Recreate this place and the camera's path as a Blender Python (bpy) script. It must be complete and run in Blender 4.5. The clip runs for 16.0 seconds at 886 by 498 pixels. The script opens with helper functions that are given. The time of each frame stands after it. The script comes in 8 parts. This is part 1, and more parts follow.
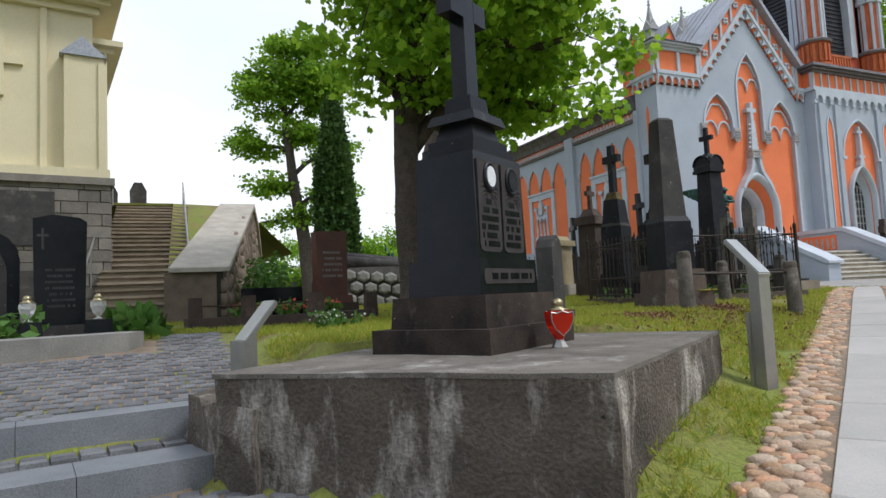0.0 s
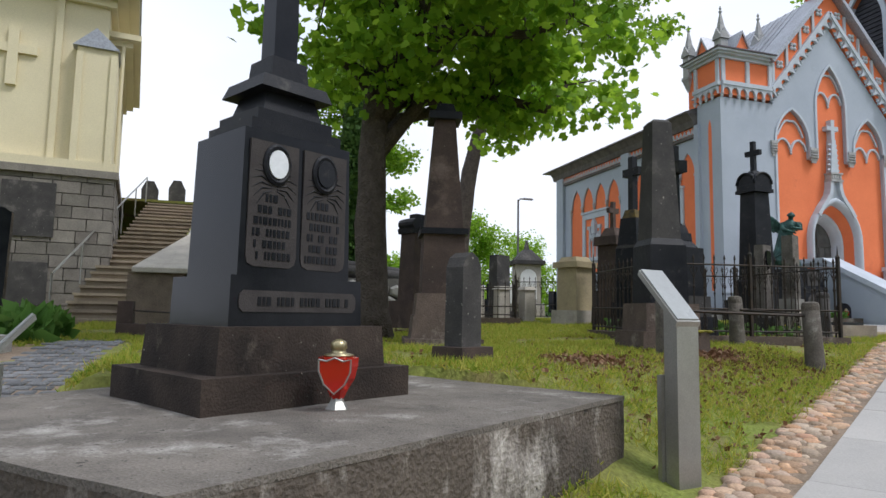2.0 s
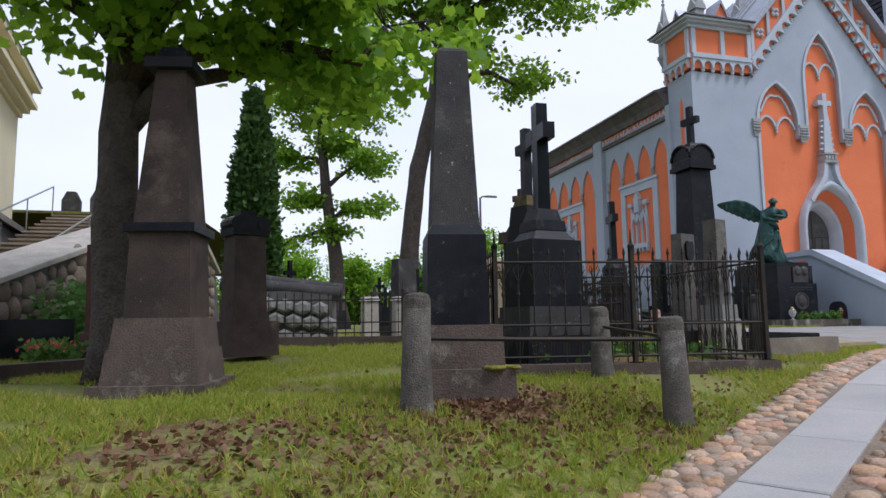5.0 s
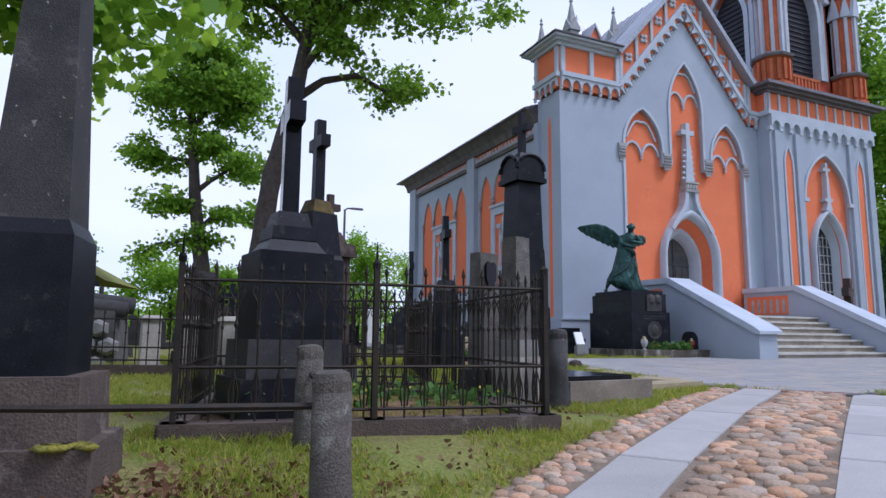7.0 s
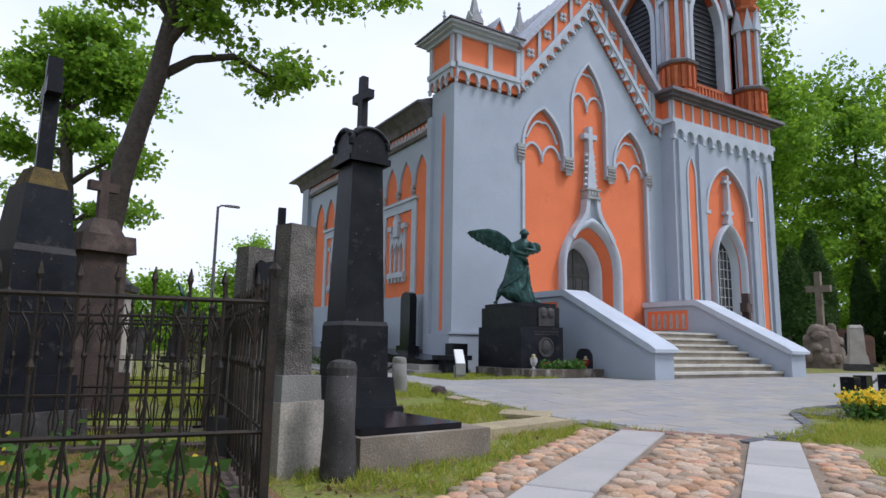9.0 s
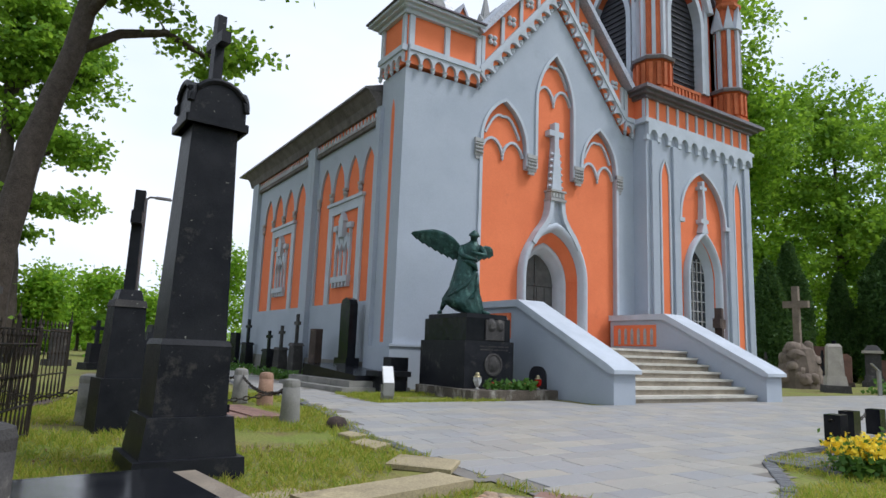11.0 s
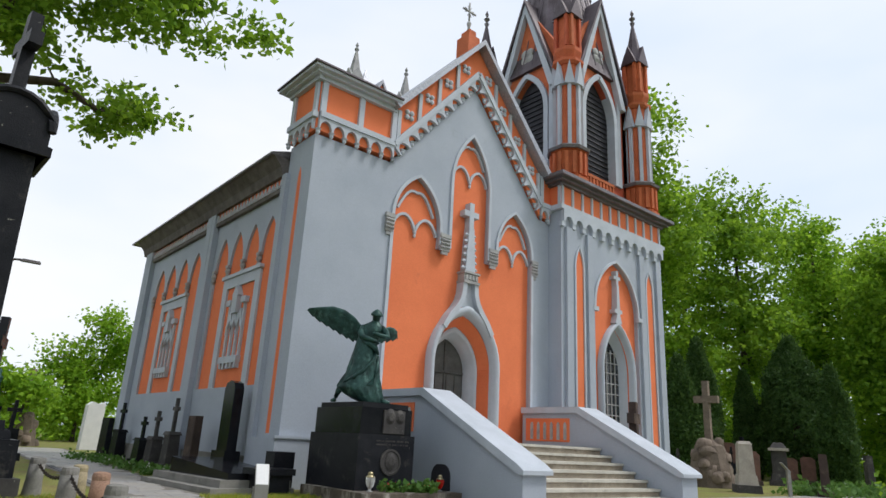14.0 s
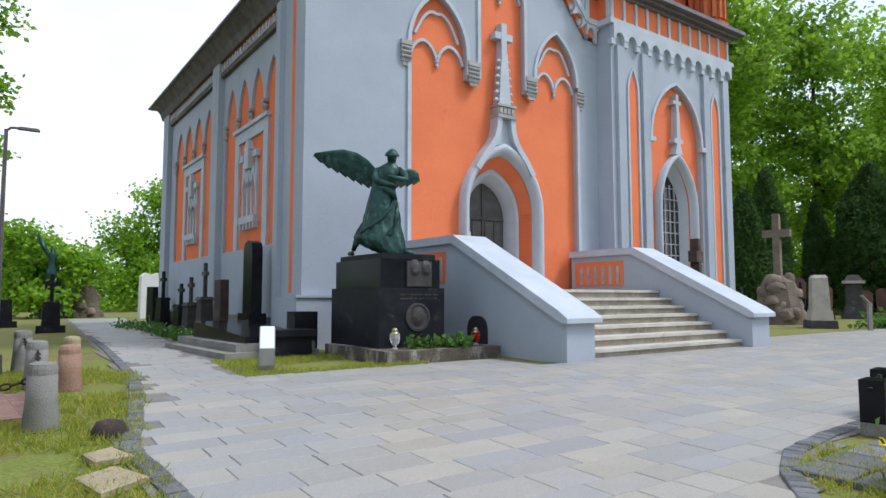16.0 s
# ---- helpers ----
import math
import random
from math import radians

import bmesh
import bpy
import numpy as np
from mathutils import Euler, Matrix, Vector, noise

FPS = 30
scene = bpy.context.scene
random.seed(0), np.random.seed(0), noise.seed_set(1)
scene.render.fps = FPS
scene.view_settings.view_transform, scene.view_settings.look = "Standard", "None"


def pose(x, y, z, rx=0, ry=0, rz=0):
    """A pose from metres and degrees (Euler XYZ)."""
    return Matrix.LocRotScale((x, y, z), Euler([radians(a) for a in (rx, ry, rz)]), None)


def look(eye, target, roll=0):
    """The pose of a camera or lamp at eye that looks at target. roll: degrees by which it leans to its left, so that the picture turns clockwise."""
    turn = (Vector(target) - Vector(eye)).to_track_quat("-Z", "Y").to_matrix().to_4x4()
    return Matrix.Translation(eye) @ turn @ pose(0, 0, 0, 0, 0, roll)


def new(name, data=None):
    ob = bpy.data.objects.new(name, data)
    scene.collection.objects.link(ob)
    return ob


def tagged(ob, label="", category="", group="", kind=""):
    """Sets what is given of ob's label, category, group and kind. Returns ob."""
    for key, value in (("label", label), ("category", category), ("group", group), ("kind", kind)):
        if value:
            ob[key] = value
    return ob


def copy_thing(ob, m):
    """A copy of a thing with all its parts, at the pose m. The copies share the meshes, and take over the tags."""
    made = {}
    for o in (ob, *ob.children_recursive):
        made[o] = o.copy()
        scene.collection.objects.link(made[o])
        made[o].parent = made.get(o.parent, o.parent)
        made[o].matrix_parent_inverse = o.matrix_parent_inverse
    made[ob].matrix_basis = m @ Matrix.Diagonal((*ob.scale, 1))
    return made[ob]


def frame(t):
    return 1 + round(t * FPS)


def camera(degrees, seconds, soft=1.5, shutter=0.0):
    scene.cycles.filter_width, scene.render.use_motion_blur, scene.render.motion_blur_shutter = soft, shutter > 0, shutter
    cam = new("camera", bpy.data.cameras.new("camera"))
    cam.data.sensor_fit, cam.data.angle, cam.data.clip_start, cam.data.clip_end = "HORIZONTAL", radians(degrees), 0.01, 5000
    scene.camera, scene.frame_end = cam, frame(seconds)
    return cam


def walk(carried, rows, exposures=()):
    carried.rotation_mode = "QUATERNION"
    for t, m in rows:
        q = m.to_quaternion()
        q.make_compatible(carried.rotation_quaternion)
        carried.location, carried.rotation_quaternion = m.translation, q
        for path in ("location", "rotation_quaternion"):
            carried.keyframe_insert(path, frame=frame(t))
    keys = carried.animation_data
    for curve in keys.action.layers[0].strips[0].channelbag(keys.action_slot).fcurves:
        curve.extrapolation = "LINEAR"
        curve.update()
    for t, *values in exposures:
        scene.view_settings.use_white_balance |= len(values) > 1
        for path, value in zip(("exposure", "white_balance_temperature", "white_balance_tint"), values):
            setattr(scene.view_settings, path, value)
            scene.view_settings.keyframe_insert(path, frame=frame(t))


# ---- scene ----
cam = camera(69.6, 16.0)
METRES, EYE, TURN = 16.5, 1.2, -24.6
ROWS = [
    (0.0, 0.0, 0.0, 0.0, 0.21, 4.38, 2.74),
    (0.5, 0.0248, 0.0213, 0.002, -1.22, 4.61, 0.84),
    (1.0, 0.0521, 0.0396, 0.004, -1.05, 5.1, -0.29),
    (1.5, 0.0762, 0.0617, 0.0046, 1.95, 5.49, -0.84),
    (2.0, 0.102, 0.0858, 0.006, 6.79, 5.67, -1.01),
    (2.5, 0.1237, 0.1097, 0.0081, 12.4, 5.9, -1.1),
    (3.0, 0.1488, 0.137, 0.0102, 12.93, 6.08, -0.76),
    (5.5, 0.272, 0.2959, 0.0199, 5.93, 6.24, 1.27),
    (6.0, 0.2935, 0.323, 0.0214, 1.68, 6.26, 0.66),
    (6.5, 0.3165, 0.3502, 0.0236, 0.01, 6.89, -0.08),
    (7.0, 0.3375, 0.3751, 0.0282, 0.04, 7.74, -0.52),
    (7.5, 0.3581, 0.4072, 0.0312, -0.64, 8.18, -0.63),
    (8.0, 0.3807, 0.438, 0.0356, -2.36, 8.44, -0.32),
    (8.5, 0.3994, 0.4696, 0.038, -5.77, 8.39, -0.11),
    (11.0, 0.4917, 0.6042, 0.054, -8.79, 9.21, -2.11),
    (11.5, 0.5067, 0.6245, 0.0614, -11.7, 13.28, -3.36),
    (12.0, 0.5103, 0.6308, 0.0672, -15.45, 21.06, -3.87),
    (12.5, 0.5082, 0.6299, 0.071, -16.98, 29.71, -4.84),
    (13.0, 0.5079, 0.6335, 0.0717, -17.49, 30.7, -4.84),
    (13.5, 0.5169, 0.6493, 0.0668, -17.36, 27.29, -4.11),
    (14.0, 0.5287, 0.6712, 0.0618, -16.21, 17.17, -2.89),
    (14.5, 0.5396, 0.6968, 0.0584, -14.53, 10.65, -0.96),
    (15.0, 0.5556, 0.7229, 0.0592, -12.31, 6.31, 0.16),
    (15.5, 0.5724, 0.7509, 0.0598, -11.4, 5.52, 0.25),
    (16.0, 0.591, 0.7792, 0.0611, -10.79, 4.32, 0.04),
]
walk(cam, [(t, pose(0, 0, EYE, 0, 0, TURN) @ pose(METRES * x, METRES * y, METRES * z, 90 + pitch, roll, yaw)) for t, x, y, z, yaw, pitch, roll in ROWS],
     exposures=[(0, 0.2, 6150, 11), (1.5, 0.19, 6150, 11), (2.0, 0.18, 6100, 12), (2.5, 0.35, 6000, 12), (3.0, 0.16, 5850, 12), (5.5, 0.03, 5700, 18), (6.5, 0.08, 5450, 20), (7.5, -0.03, 5250, 22), (8.5, 0.07, 5600, 18), (11.0, 0.17, 5950, 11), (11.6, -0.03, 5950, 11),
                (12.5, -0.64, 5650, 10), (13.0, -0.92, 5650, 10), (13.5, -0.6, 5750, 9), (13.9, 0.0, 6350, 10), (14.2, 0.14, 6350, 10), (15.0, 0.34, 6250, 11), (16.0, 0.34, 5900, 11)])

# ---- light ----
world = bpy.data.worlds.new("overcast_sky")
scene.world = world
world.use_nodes = True
wn, wl = world.node_tree.nodes, world.node_tree.links
wn.clear()
sky = wn.new("ShaderNodeTexSky")
sky.sky_type = "NISHITA"
sky.sun_disc = False
sky.sun_elevation, sky.sun_rotation = radians(54), radians(130)
sky_hue = wn.new("ShaderNodeHueSaturation")
sky_hue.inputs["Saturation"].default_value = 0.35
sky_hue.inputs["Value"].default_value = 0.12
wl.new(sky.outputs[0], sky_hue.inputs["Color"])
cl_co = wn.new("ShaderNodeTexCoord")
cl_map = wn.new("ShaderNodeMapping")
cl_map.inputs["Scale"].default_value = (1.2, 1.2, 3.0)
wl.new(cl_co.outputs["Generated"], cl_map.inputs["Vector"])
cl = wn.new("ShaderNodeTexNoise")
cl.inputs["Scale"].default_value, cl.inputs["Detail"].default_value = 1.3, 4
wl.new(cl_map.outputs[0], cl.inputs["Vector"])
cl_ramp = wn.new("ShaderNodeValToRGB")
cl_ramp.color_ramp.elements[0].position, cl_ramp.color_ramp.elements[0].color = 0.3, (0.72, 0.82, 0.98, 1)
cl_ramp.color_ramp.elements[1].position, cl_ramp.color_ramp.elements[1].color = 0.65, (0.97, 0.98, 1.0, 1)
wl.new(cl.outputs["Fac"], cl_ramp.inputs["Fac"])
cl_mix = wn.new("ShaderNodeMix")
cl_mix.data_type = "RGBA"
cl_mix.inputs["Factor"].default_value = 0.88
wl.new(sky_hue.outputs[0], cl_mix.inputs["A"])
wl.new(cl_ramp.outputs[0], cl_mix.inputs["B"])
bg = wn.new("ShaderNodeBackground")
bg.inputs["Strength"].default_value = 1.04
wl.new(cl_mix.outputs["Result"], bg.inputs["Color"])
wout = wn.new("ShaderNodeOutputWorld")
wl.new(bg.outputs[0], wout.inputs["Surface"])
sun_data = bpy.data.lights.new("sun", "SUN")
sun_data.energy, sun_data.angle, sun_data.color = 2.0, radians(14), (1.0, 0.96, 0.9)
new("sun", sun_data).matrix_world = look((14, -12, 26), (0, 0, 0))


# ---- materials ----
def mat(name, col, col2=None, rough=0.8, scale=4.0, fine=60.0, bump=0.3, metal=0.0, rand=0.0, stain=None, stain_at=0.6, stain_scale=1.2, spec=0.32, grain=0.24, alt=None, stretch=1.0, depth=0.02, speck=None, speck_at=0.68, speck_scale=26.0):
    """Two-scale procedural surface: broad patches from col to col2, fine grain, an optional stain, relief."""
    m = bpy.data.materials.new(name)
    m.use_nodes = True
    n, l = m.node_tree.nodes, m.node_tree.links
    b = n["Principled BSDF"]
    col2 = col2 or tuple(c * 0.7 for c in col)
    co = n.new("ShaderNodeTexCoord")
    geo = n.new("ShaderNodeNewGeometry")
    big = n.new("ShaderNodeTexNoise")
    big.inputs["Scale"].default_value, big.inputs["Detail"].default_value, big.inputs["Roughness"].default_value = scale, 5, 0.6
    sm = n.new("ShaderNodeTexNoise")
    sm.inputs["Scale"].default_value, sm.inputs["Detail"].default_value = fine, 3
    for q in (big, sm):
        l.new(geo.outputs["Position"], q.inputs["Vector"])
    ra = n.new("ShaderNodeMapRange")
    ra.inputs["From Min"].default_value, ra.inputs["From Max"].default_value = 0.32, 0.68
    l.new(big.outputs["Fac"], ra.inputs["Value"])
    mx = n.new("ShaderNodeMix")
    mx.data_type = "RGBA"
    mx.inputs["A"].default_value, mx.inputs["B"].default_value = (*col, 1), (*col2, 1)
    l.new(ra.outputs[0], mx.inputs["Factor"])
    last = mx.outputs["Result"]
    if stain:
        st = n.new("ShaderNodeTexNoise")
        st.inputs["Scale"].default_value, st.inputs["Detail"].default_value, st.inputs["Roughness"].default_value = stain_scale, 8, 0.7
        if stretch != 1.0:
            mp = n.new("ShaderNodeMapping")
            mp.inputs["Scale"].default_value = (1, 1, stretch)
            l.new(geo.outputs["Position"], mp.inputs["Vector"])
            l.new(mp.outputs[0], st.inputs["Vector"])
        else:
            l.new(geo.outputs["Position"], st.inputs["Vector"])
        sr = n.new("ShaderNodeMapRange")
        sr.inputs["From Min"].default_value, sr.inputs["From Max"].default_value = stain_at - 0.06, stain_at + 0.1
        l.new(st.outputs["Fac"], sr.inputs["Value"])
        ms = n.new("ShaderNodeMix")
        ms.data_type = "RGBA"
        ms.inputs["B"].default_value = (*stain, 1)
        l.new(sr.outputs[0], ms.inputs["Factor"])
        l.new(last, ms.inputs["A"])
        last = ms.outputs["Result"]
    if speck:
        # small crusts of lichen and chips
        sn = n.new("ShaderNodeTexNoise")
        sn.inputs["Scale"].default_value, sn.inputs["Detail"].default_value, sn.inputs["Roughness"].default_value = speck_scale, 4, 0.55
        l.new(geo.outputs["Position"], sn.inputs["Vector"])
        sk = n.new("ShaderNodeMapRange")
        sk.inputs["From Min"].default_value, sk.inputs["From Max"].default_value = speck_at, speck_at + 0.05
        l.new(sn.outputs["Fac"], sk.inputs["Value"])
        mk = n.new("ShaderNodeMix")
        mk.data_type = "RGBA"
        mk.inputs["B"].default_value = (*speck, 1)
        l.new(sk.outputs[0], mk.inputs["Factor"])
        l.new(last, mk.inputs["A"])
        last = mk.outputs["Result"]
    gm = n.new("ShaderNodeMapRange")
    gm.inputs["From Min"].default_value, gm.inputs["From Max"].default_value = 0.3, 0.7
    gm.inputs["To Min"].default_value, gm.inputs["To Max"].default_value = 1 - grain, 1 + grain * 0.9
    l.new(sm.outputs["Fac"], gm.inputs["Value"])
    hv = n.new("ShaderNodeHueSaturation")
    l.new(last, hv.inputs["Color"])
    if rand:
        oi = n.new("ShaderNodeObjectInfo")
        isl = n.new("ShaderNodeMath")
        isl.operation = "ADD"
        l.new(oi.outputs["Random"], isl.inputs[0])
        l.new(geo.outputs["Random Per Island"], isl.inputs[1])
        fr = n.new("ShaderNodeMath")
        fr.operation = "FRACT"
        l.new(isl.outputs[0], fr.inputs[0])
        rm = n.new("ShaderNodeMapRange")
        rm.inputs["To Min"].default_value, rm.inputs["To Max"].default_value = 1 - rand, 1 + rand
        l.new(fr.outputs[0], rm.inputs["Value"])
        mu = n.new("ShaderNodeMath")
        mu.operation = "MULTIPLY"
        l.new(rm.outputs[0], mu.inputs[0])
        l.new(gm.outputs[0], mu.inputs[1])
        l.new(mu.outputs[0], hv.inputs["Value"])
        hr = n.new("ShaderNodeMapRange")
        hr.inputs["To Min"].default_value, hr.inputs["To Max"].default_value = 0.5 - rand * 0.05, 0.5 + rand * 0.05
        l.new(isl.outputs[0], hr.inputs["Value"])
        l.new(hr.outputs[0], hv.inputs["Hue"])
        if alt:
            sp = n.new("ShaderNodeMath")
            sp.operation = "MULTIPLY"
            sp.inputs[1].default_value = 7.31
            l.new(fr.outputs[0], sp.inputs[0])
            sf = n.new("ShaderNodeMath")
            sf.operation = "FRACT"
            l.new(sp.outputs[0], sf.inputs[0])
            ma = n.new("ShaderNodeMix")
            ma.data_type = "RGBA"
            ma.inputs["B"].default_value = (*alt, 1)
            l.new(sf.outputs[0], ma.inputs["Factor"])
            l.new(last, ma.inputs["A"])
            l.new(ma.outputs["Result"], hv.inputs["Color"])
    else:
        l.new(gm.outputs[0], hv.inputs["Value"])
    l.new(hv.outputs[0], b.inputs["Base Color"])
    rr = n.new("ShaderNodeMapRange")
    rr.inputs["To Min"].default_value, rr.inputs["To Max"].default_value = max(0.03, rough - 0.12), min(1, rough + 0.12)
    l.new(big.outputs["Fac"], rr.inputs["Value"])
    l.new(rr.outputs[0], b.inputs["Roughness"])
    b.inputs["Metallic"].default_value = metal
    b.inputs["Specular IOR Level"].default_value = spec
    if bump:
        ad = n.new("ShaderNodeMath")
        ad.operation = "ADD"
        l.new(big.outputs["Fac"], ad.inputs[0])
        l.new(sm.outputs["Fac"], ad.inputs[1])
        bp = n.new("ShaderNodeBump")
        bp.inputs["Strength"].default_value, bp.inputs["Distance"].default_value = bump, depth
        l.new(ad.outputs[0], bp.inputs["Height"])
        l.new(bp.outputs[0], b.inputs["Normal"])
    return m


def leaf_mat(name, a, b2, trans=0.45):
    m = bpy.data.materials.new(name)
    m.use_nodes = True
    n, l = m.node_tree.nodes, m.node_tree.links
    b = n["Principled BSDF"]
    out = n["Material Output"]
    geo = n.new("ShaderNodeNewGeometry")
    mx = n.new("ShaderNodeMix")
    mx.data_type = "RGBA"
    mx.inputs["A"].default_value, mx.inputs["B"].default_value = (*a, 1), (*b2, 1)
    l.new(geo.outputs["Random Per Island"], mx.inputs["Factor"])
    l.new(mx.outputs["Result"], b.inputs["Base Color"])
    b.inputs["Roughness"].default_value = 0.55
    b.inputs["Specular IOR Level"].default_value = 0.22
    tr = n.new("ShaderNodeBsdfTranslucent")
    hv = n.new("ShaderNodeHueSaturation")
    hv.inputs["Value"].default_value, hv.inputs["Hue"].default_value = 1.5, 0.48
    l.new(mx.outputs["Result"], hv.inputs["Color"])
    l.new(hv.outputs[0], tr.inputs["Color"])
    ms = n.new("ShaderNodeMixShader")
    ms.inputs[0].default_value = trans
    l.new(b.outputs[0], ms.inputs[1])
    l.new(tr.outputs[0], ms.inputs[2])
    l.new(ms.outputs[0], out.inputs["Surface"])
    return m


def glass_mat(name, col):
    m = bpy.data.materials.new(name)
    m.use_nodes = True
    b = m.node_tree.nodes["Principled BSDF"]
    b.inputs["Base Color"].default_value = (*col, 1)
    b.inputs["Roughness"].default_value = 0.06
    b.inputs["Transmission Weight"].default_value = 0.6
    return m


GREY = mat("grey_plaster", (0.40, 0.44, 0.50), (0.35, 0.39, 0.45), 0.85, 0.7, 45, 0.12, grain=0.07, stain=(0.30, 0.33, 0.37), stain_at=0.68, stain_scale=0.8)
TRIM = mat("pale_grey_trim_paint", (0.50, 0.54, 0.60), (0.42, 0.46, 0.51), 0.75, 1.5, 50, 0.1, grain=0.07)
STONE_TRIM = mat("grey_carved_stone", (0.42, 0.42, 0.41), (0.30, 0.30, 0.30), 0.85, 3, 50, 0.2)
EAVE = mat("dark_brown_eaves", (0.16, 0.145, 0.135), (0.09, 0.08, 0.075), 0.85, 2.5, 50, 0.25)
ORANGE = mat("orange_plaster", (0.80, 0.215, 0.085), (0.72, 0.185, 0.075), 0.85, 0.8, 45, 0.12, grain=0.06, stain=(0.62, 0.16, 0.07), stain_at=0.66, stain_scale=0.9)
TERRA = mat("terracotta_brick", (0.55, 0.13, 0.055), (0.40, 0.09, 0.04), 0.8, 2.0, 40, 0.2, rand=0.15)
ROOFM = mat("grey_sheet_metal", (0.20, 0.19, 0.20), (0.15, 0.135, 0.14), 0.45, 1.5, 20, 0.05, metal=0.4)
ROOFL = mat("pale_zinc_sheet", (0.36, 0.38, 0.42), (0.30, 0.31, 0.34), 0.4, 1.5, 20, 0.05, metal=0.35)
SPIREM = mat("weathered_spire_metal", (0.12, 0.10, 0.115), (0.075, 0.06, 0.065), 0.45, 1.2, 20, 0.05, metal=0.4)
LOUVRE = mat("dark_louvre_paint", (0.035, 0.035, 0.045), (0.025, 0.025, 0.03), 0.6, 2, 40, 0.1)
DOORM = mat("weathered_grey_door_wood", (0.115, 0.115, 0.11), (0.07, 0.07, 0.068), 0.7, 3, 60, 0.2)
GLASSD = glass_mat("dark_window_glass", (0.05, 0.06, 0.07))
GLASSR = glass_mat("red_lantern_glass", (0.75, 0.03, 0.015))
GLASSW = glass_mat("clear_lantern_glass", (0.8, 0.8, 0.78))
BLACKG = mat("polished_black_granite", (0.007, 0.0078, 0.0105), (0.014, 0.0148, 0.018), 0.14, 5, 160, 0.02, spec=0.18)
DARKG = mat("weathered_dark_granite", (0.008, 0.009, 0.0125), (0.019, 0.02, 0.024), 0.42, 3, 130, 0.15, stain=(0.07, 0.066, 0.06), stain_at=0.64, stain_scale=3.5, spec=0.14, speck=(0.22, 0.22, 0.19), speck_at=0.7)
GREYG = mat("weathered_grey_granite", (0.042, 0.04, 0.04), (0.075, 0.07, 0.067), 0.7, 3, 110, 0.3, stain=(0.16, 0.15, 0.135), stain_at=0.63, stain_scale=3.0, spec=0.18, speck=(0.3, 0.29, 0.25), speck_at=0.68)
GREYP = mat("rough_pale_grey_stone", (0.20, 0.185, 0.165), (0.11, 0.1, 0.09), 0.9, 4, 70, 0.6, stain=(0.05, 0.047, 0.043), stain_at=0.58, stain_scale=2.2, spec=0.15, depth=0.04)
OCHRE = mat("ochre_lichen_crust", (0.16, 0.11, 0.03), (0.07, 0.055, 0.03), 0.95, 9, 70, 0.6, stain=(0.03, 0.03, 0.03), stain_at=0.58, stain_scale=5)
BROWNG = mat("brown_sandstone", (0.08, 0.054, 0.043), (0.042, 0.03, 0.026), 0.8, 2.5, 90, 0.3, stain=(0.15, 0.11, 0.09), stain_at=0.62, stain_scale=1.8, speck=(0.2, 0.18, 0.15), speck_at=0.7)
REDG = mat("red_granite", (0.12, 0.05, 0.038), (0.075, 0.033, 0.027), 0.4, 3, 140, 0.08)
REDP = mat("dull_red_granite", (0.2, 0.105, 0.08), (0.13, 0.075, 0.06), 0.75, 3, 80, 0.2, stain=(0.07, 0.05, 0.045), stain_at=0.62)
PALEST = mat("pale_limestone", (0.46, 0.42, 0.36), (0.33, 0.30, 0.26), 0.8, 2.5, 60, 0.2, stain=(0.2, 0.2, 0.17), stain_at=0.64)
BROWNP = mat("brown_grey_granite_cross", (0.24, 0.19, 0.145), (0.15, 0.12, 0.095), 0.85, 3, 60, 0.3, stain=(0.08, 0.07, 0.06), stain_at=0.62)
SANDST = mat("yellow_sandstone", (0.40, 0.33, 0.20), (0.30, 0.25, 0.16), 0.8, 2.5, 60, 0.2, stain=(0.16, 0.13, 0.08), stain_at=0.62)
PINKG = mat("sandy_pink_granite", (0.36, 0.22, 0.15), (0.27, 0.165, 0.12), 0.85, 5, 80, 0.4, stain=(0.15, 0.11, 0.09), stain_at=0.63, grain=0.3)
CONC = mat("weathered_dark_concrete", (0.135, 0.11, 0.088), (0.065, 0.055, 0.046), 0.9, 1.8, 45, 0.55, stain=(0.42, 0.39, 0.35), stain_at=0.57, stain_scale=3.2, stretch=0.35, grain=0.25, depth=0.04, speck=(0.02, 0.018, 0.016), speck_at=0.69, speck_scale=14)
CONCL = mat("grey_concrete", (0.27, 0.26, 0.24), (0.19, 0.185, 0.17), 0.9, 2.5, 80, 0.35, stain=(0.12, 0.12, 0.11), stain_at=0.62, stain_scale=1.8, grain=0.16)
SLABTOP = mat("lichened_concrete_top", (0.2, 0.178, 0.154), (0.11, 0.098, 0.086), 0.9, 3, 90, 0.6, stain=(0.36, 0.34, 0.31), stain_at=0.6, stain_scale=3.2, speck=(0.06, 0.055, 0.045), speck_at=0.64, speck_scale=30)
BRONZE = mat("green_patinated_bronze", (0.034, 0.092, 0.08), (0.012, 0.03, 0.028), 0.45, 5, 70, 0.15, metal=0.3, stain=(0.11, 0.22, 0.19), stain_at=0.61, stain_scale=4)
IRON = mat("rusty_black_iron", (0.025, 0.024, 0.022), (0.05, 0.036, 0.026), 0.65, 8, 90, 0.1, metal=0.4)
STEEL = mat("brushed_steel", (0.36, 0.355, 0.33), (0.28, 0.275, 0.255), 0.42, 3, 120, 0.03, metal=0.7, grain=0.1)
WHITE = mat("white_sign_face", (0.75, 0.75, 0.74), (0.68, 0.68, 0.67), 0.4, 3, 60, 0.0, grain=0.05)
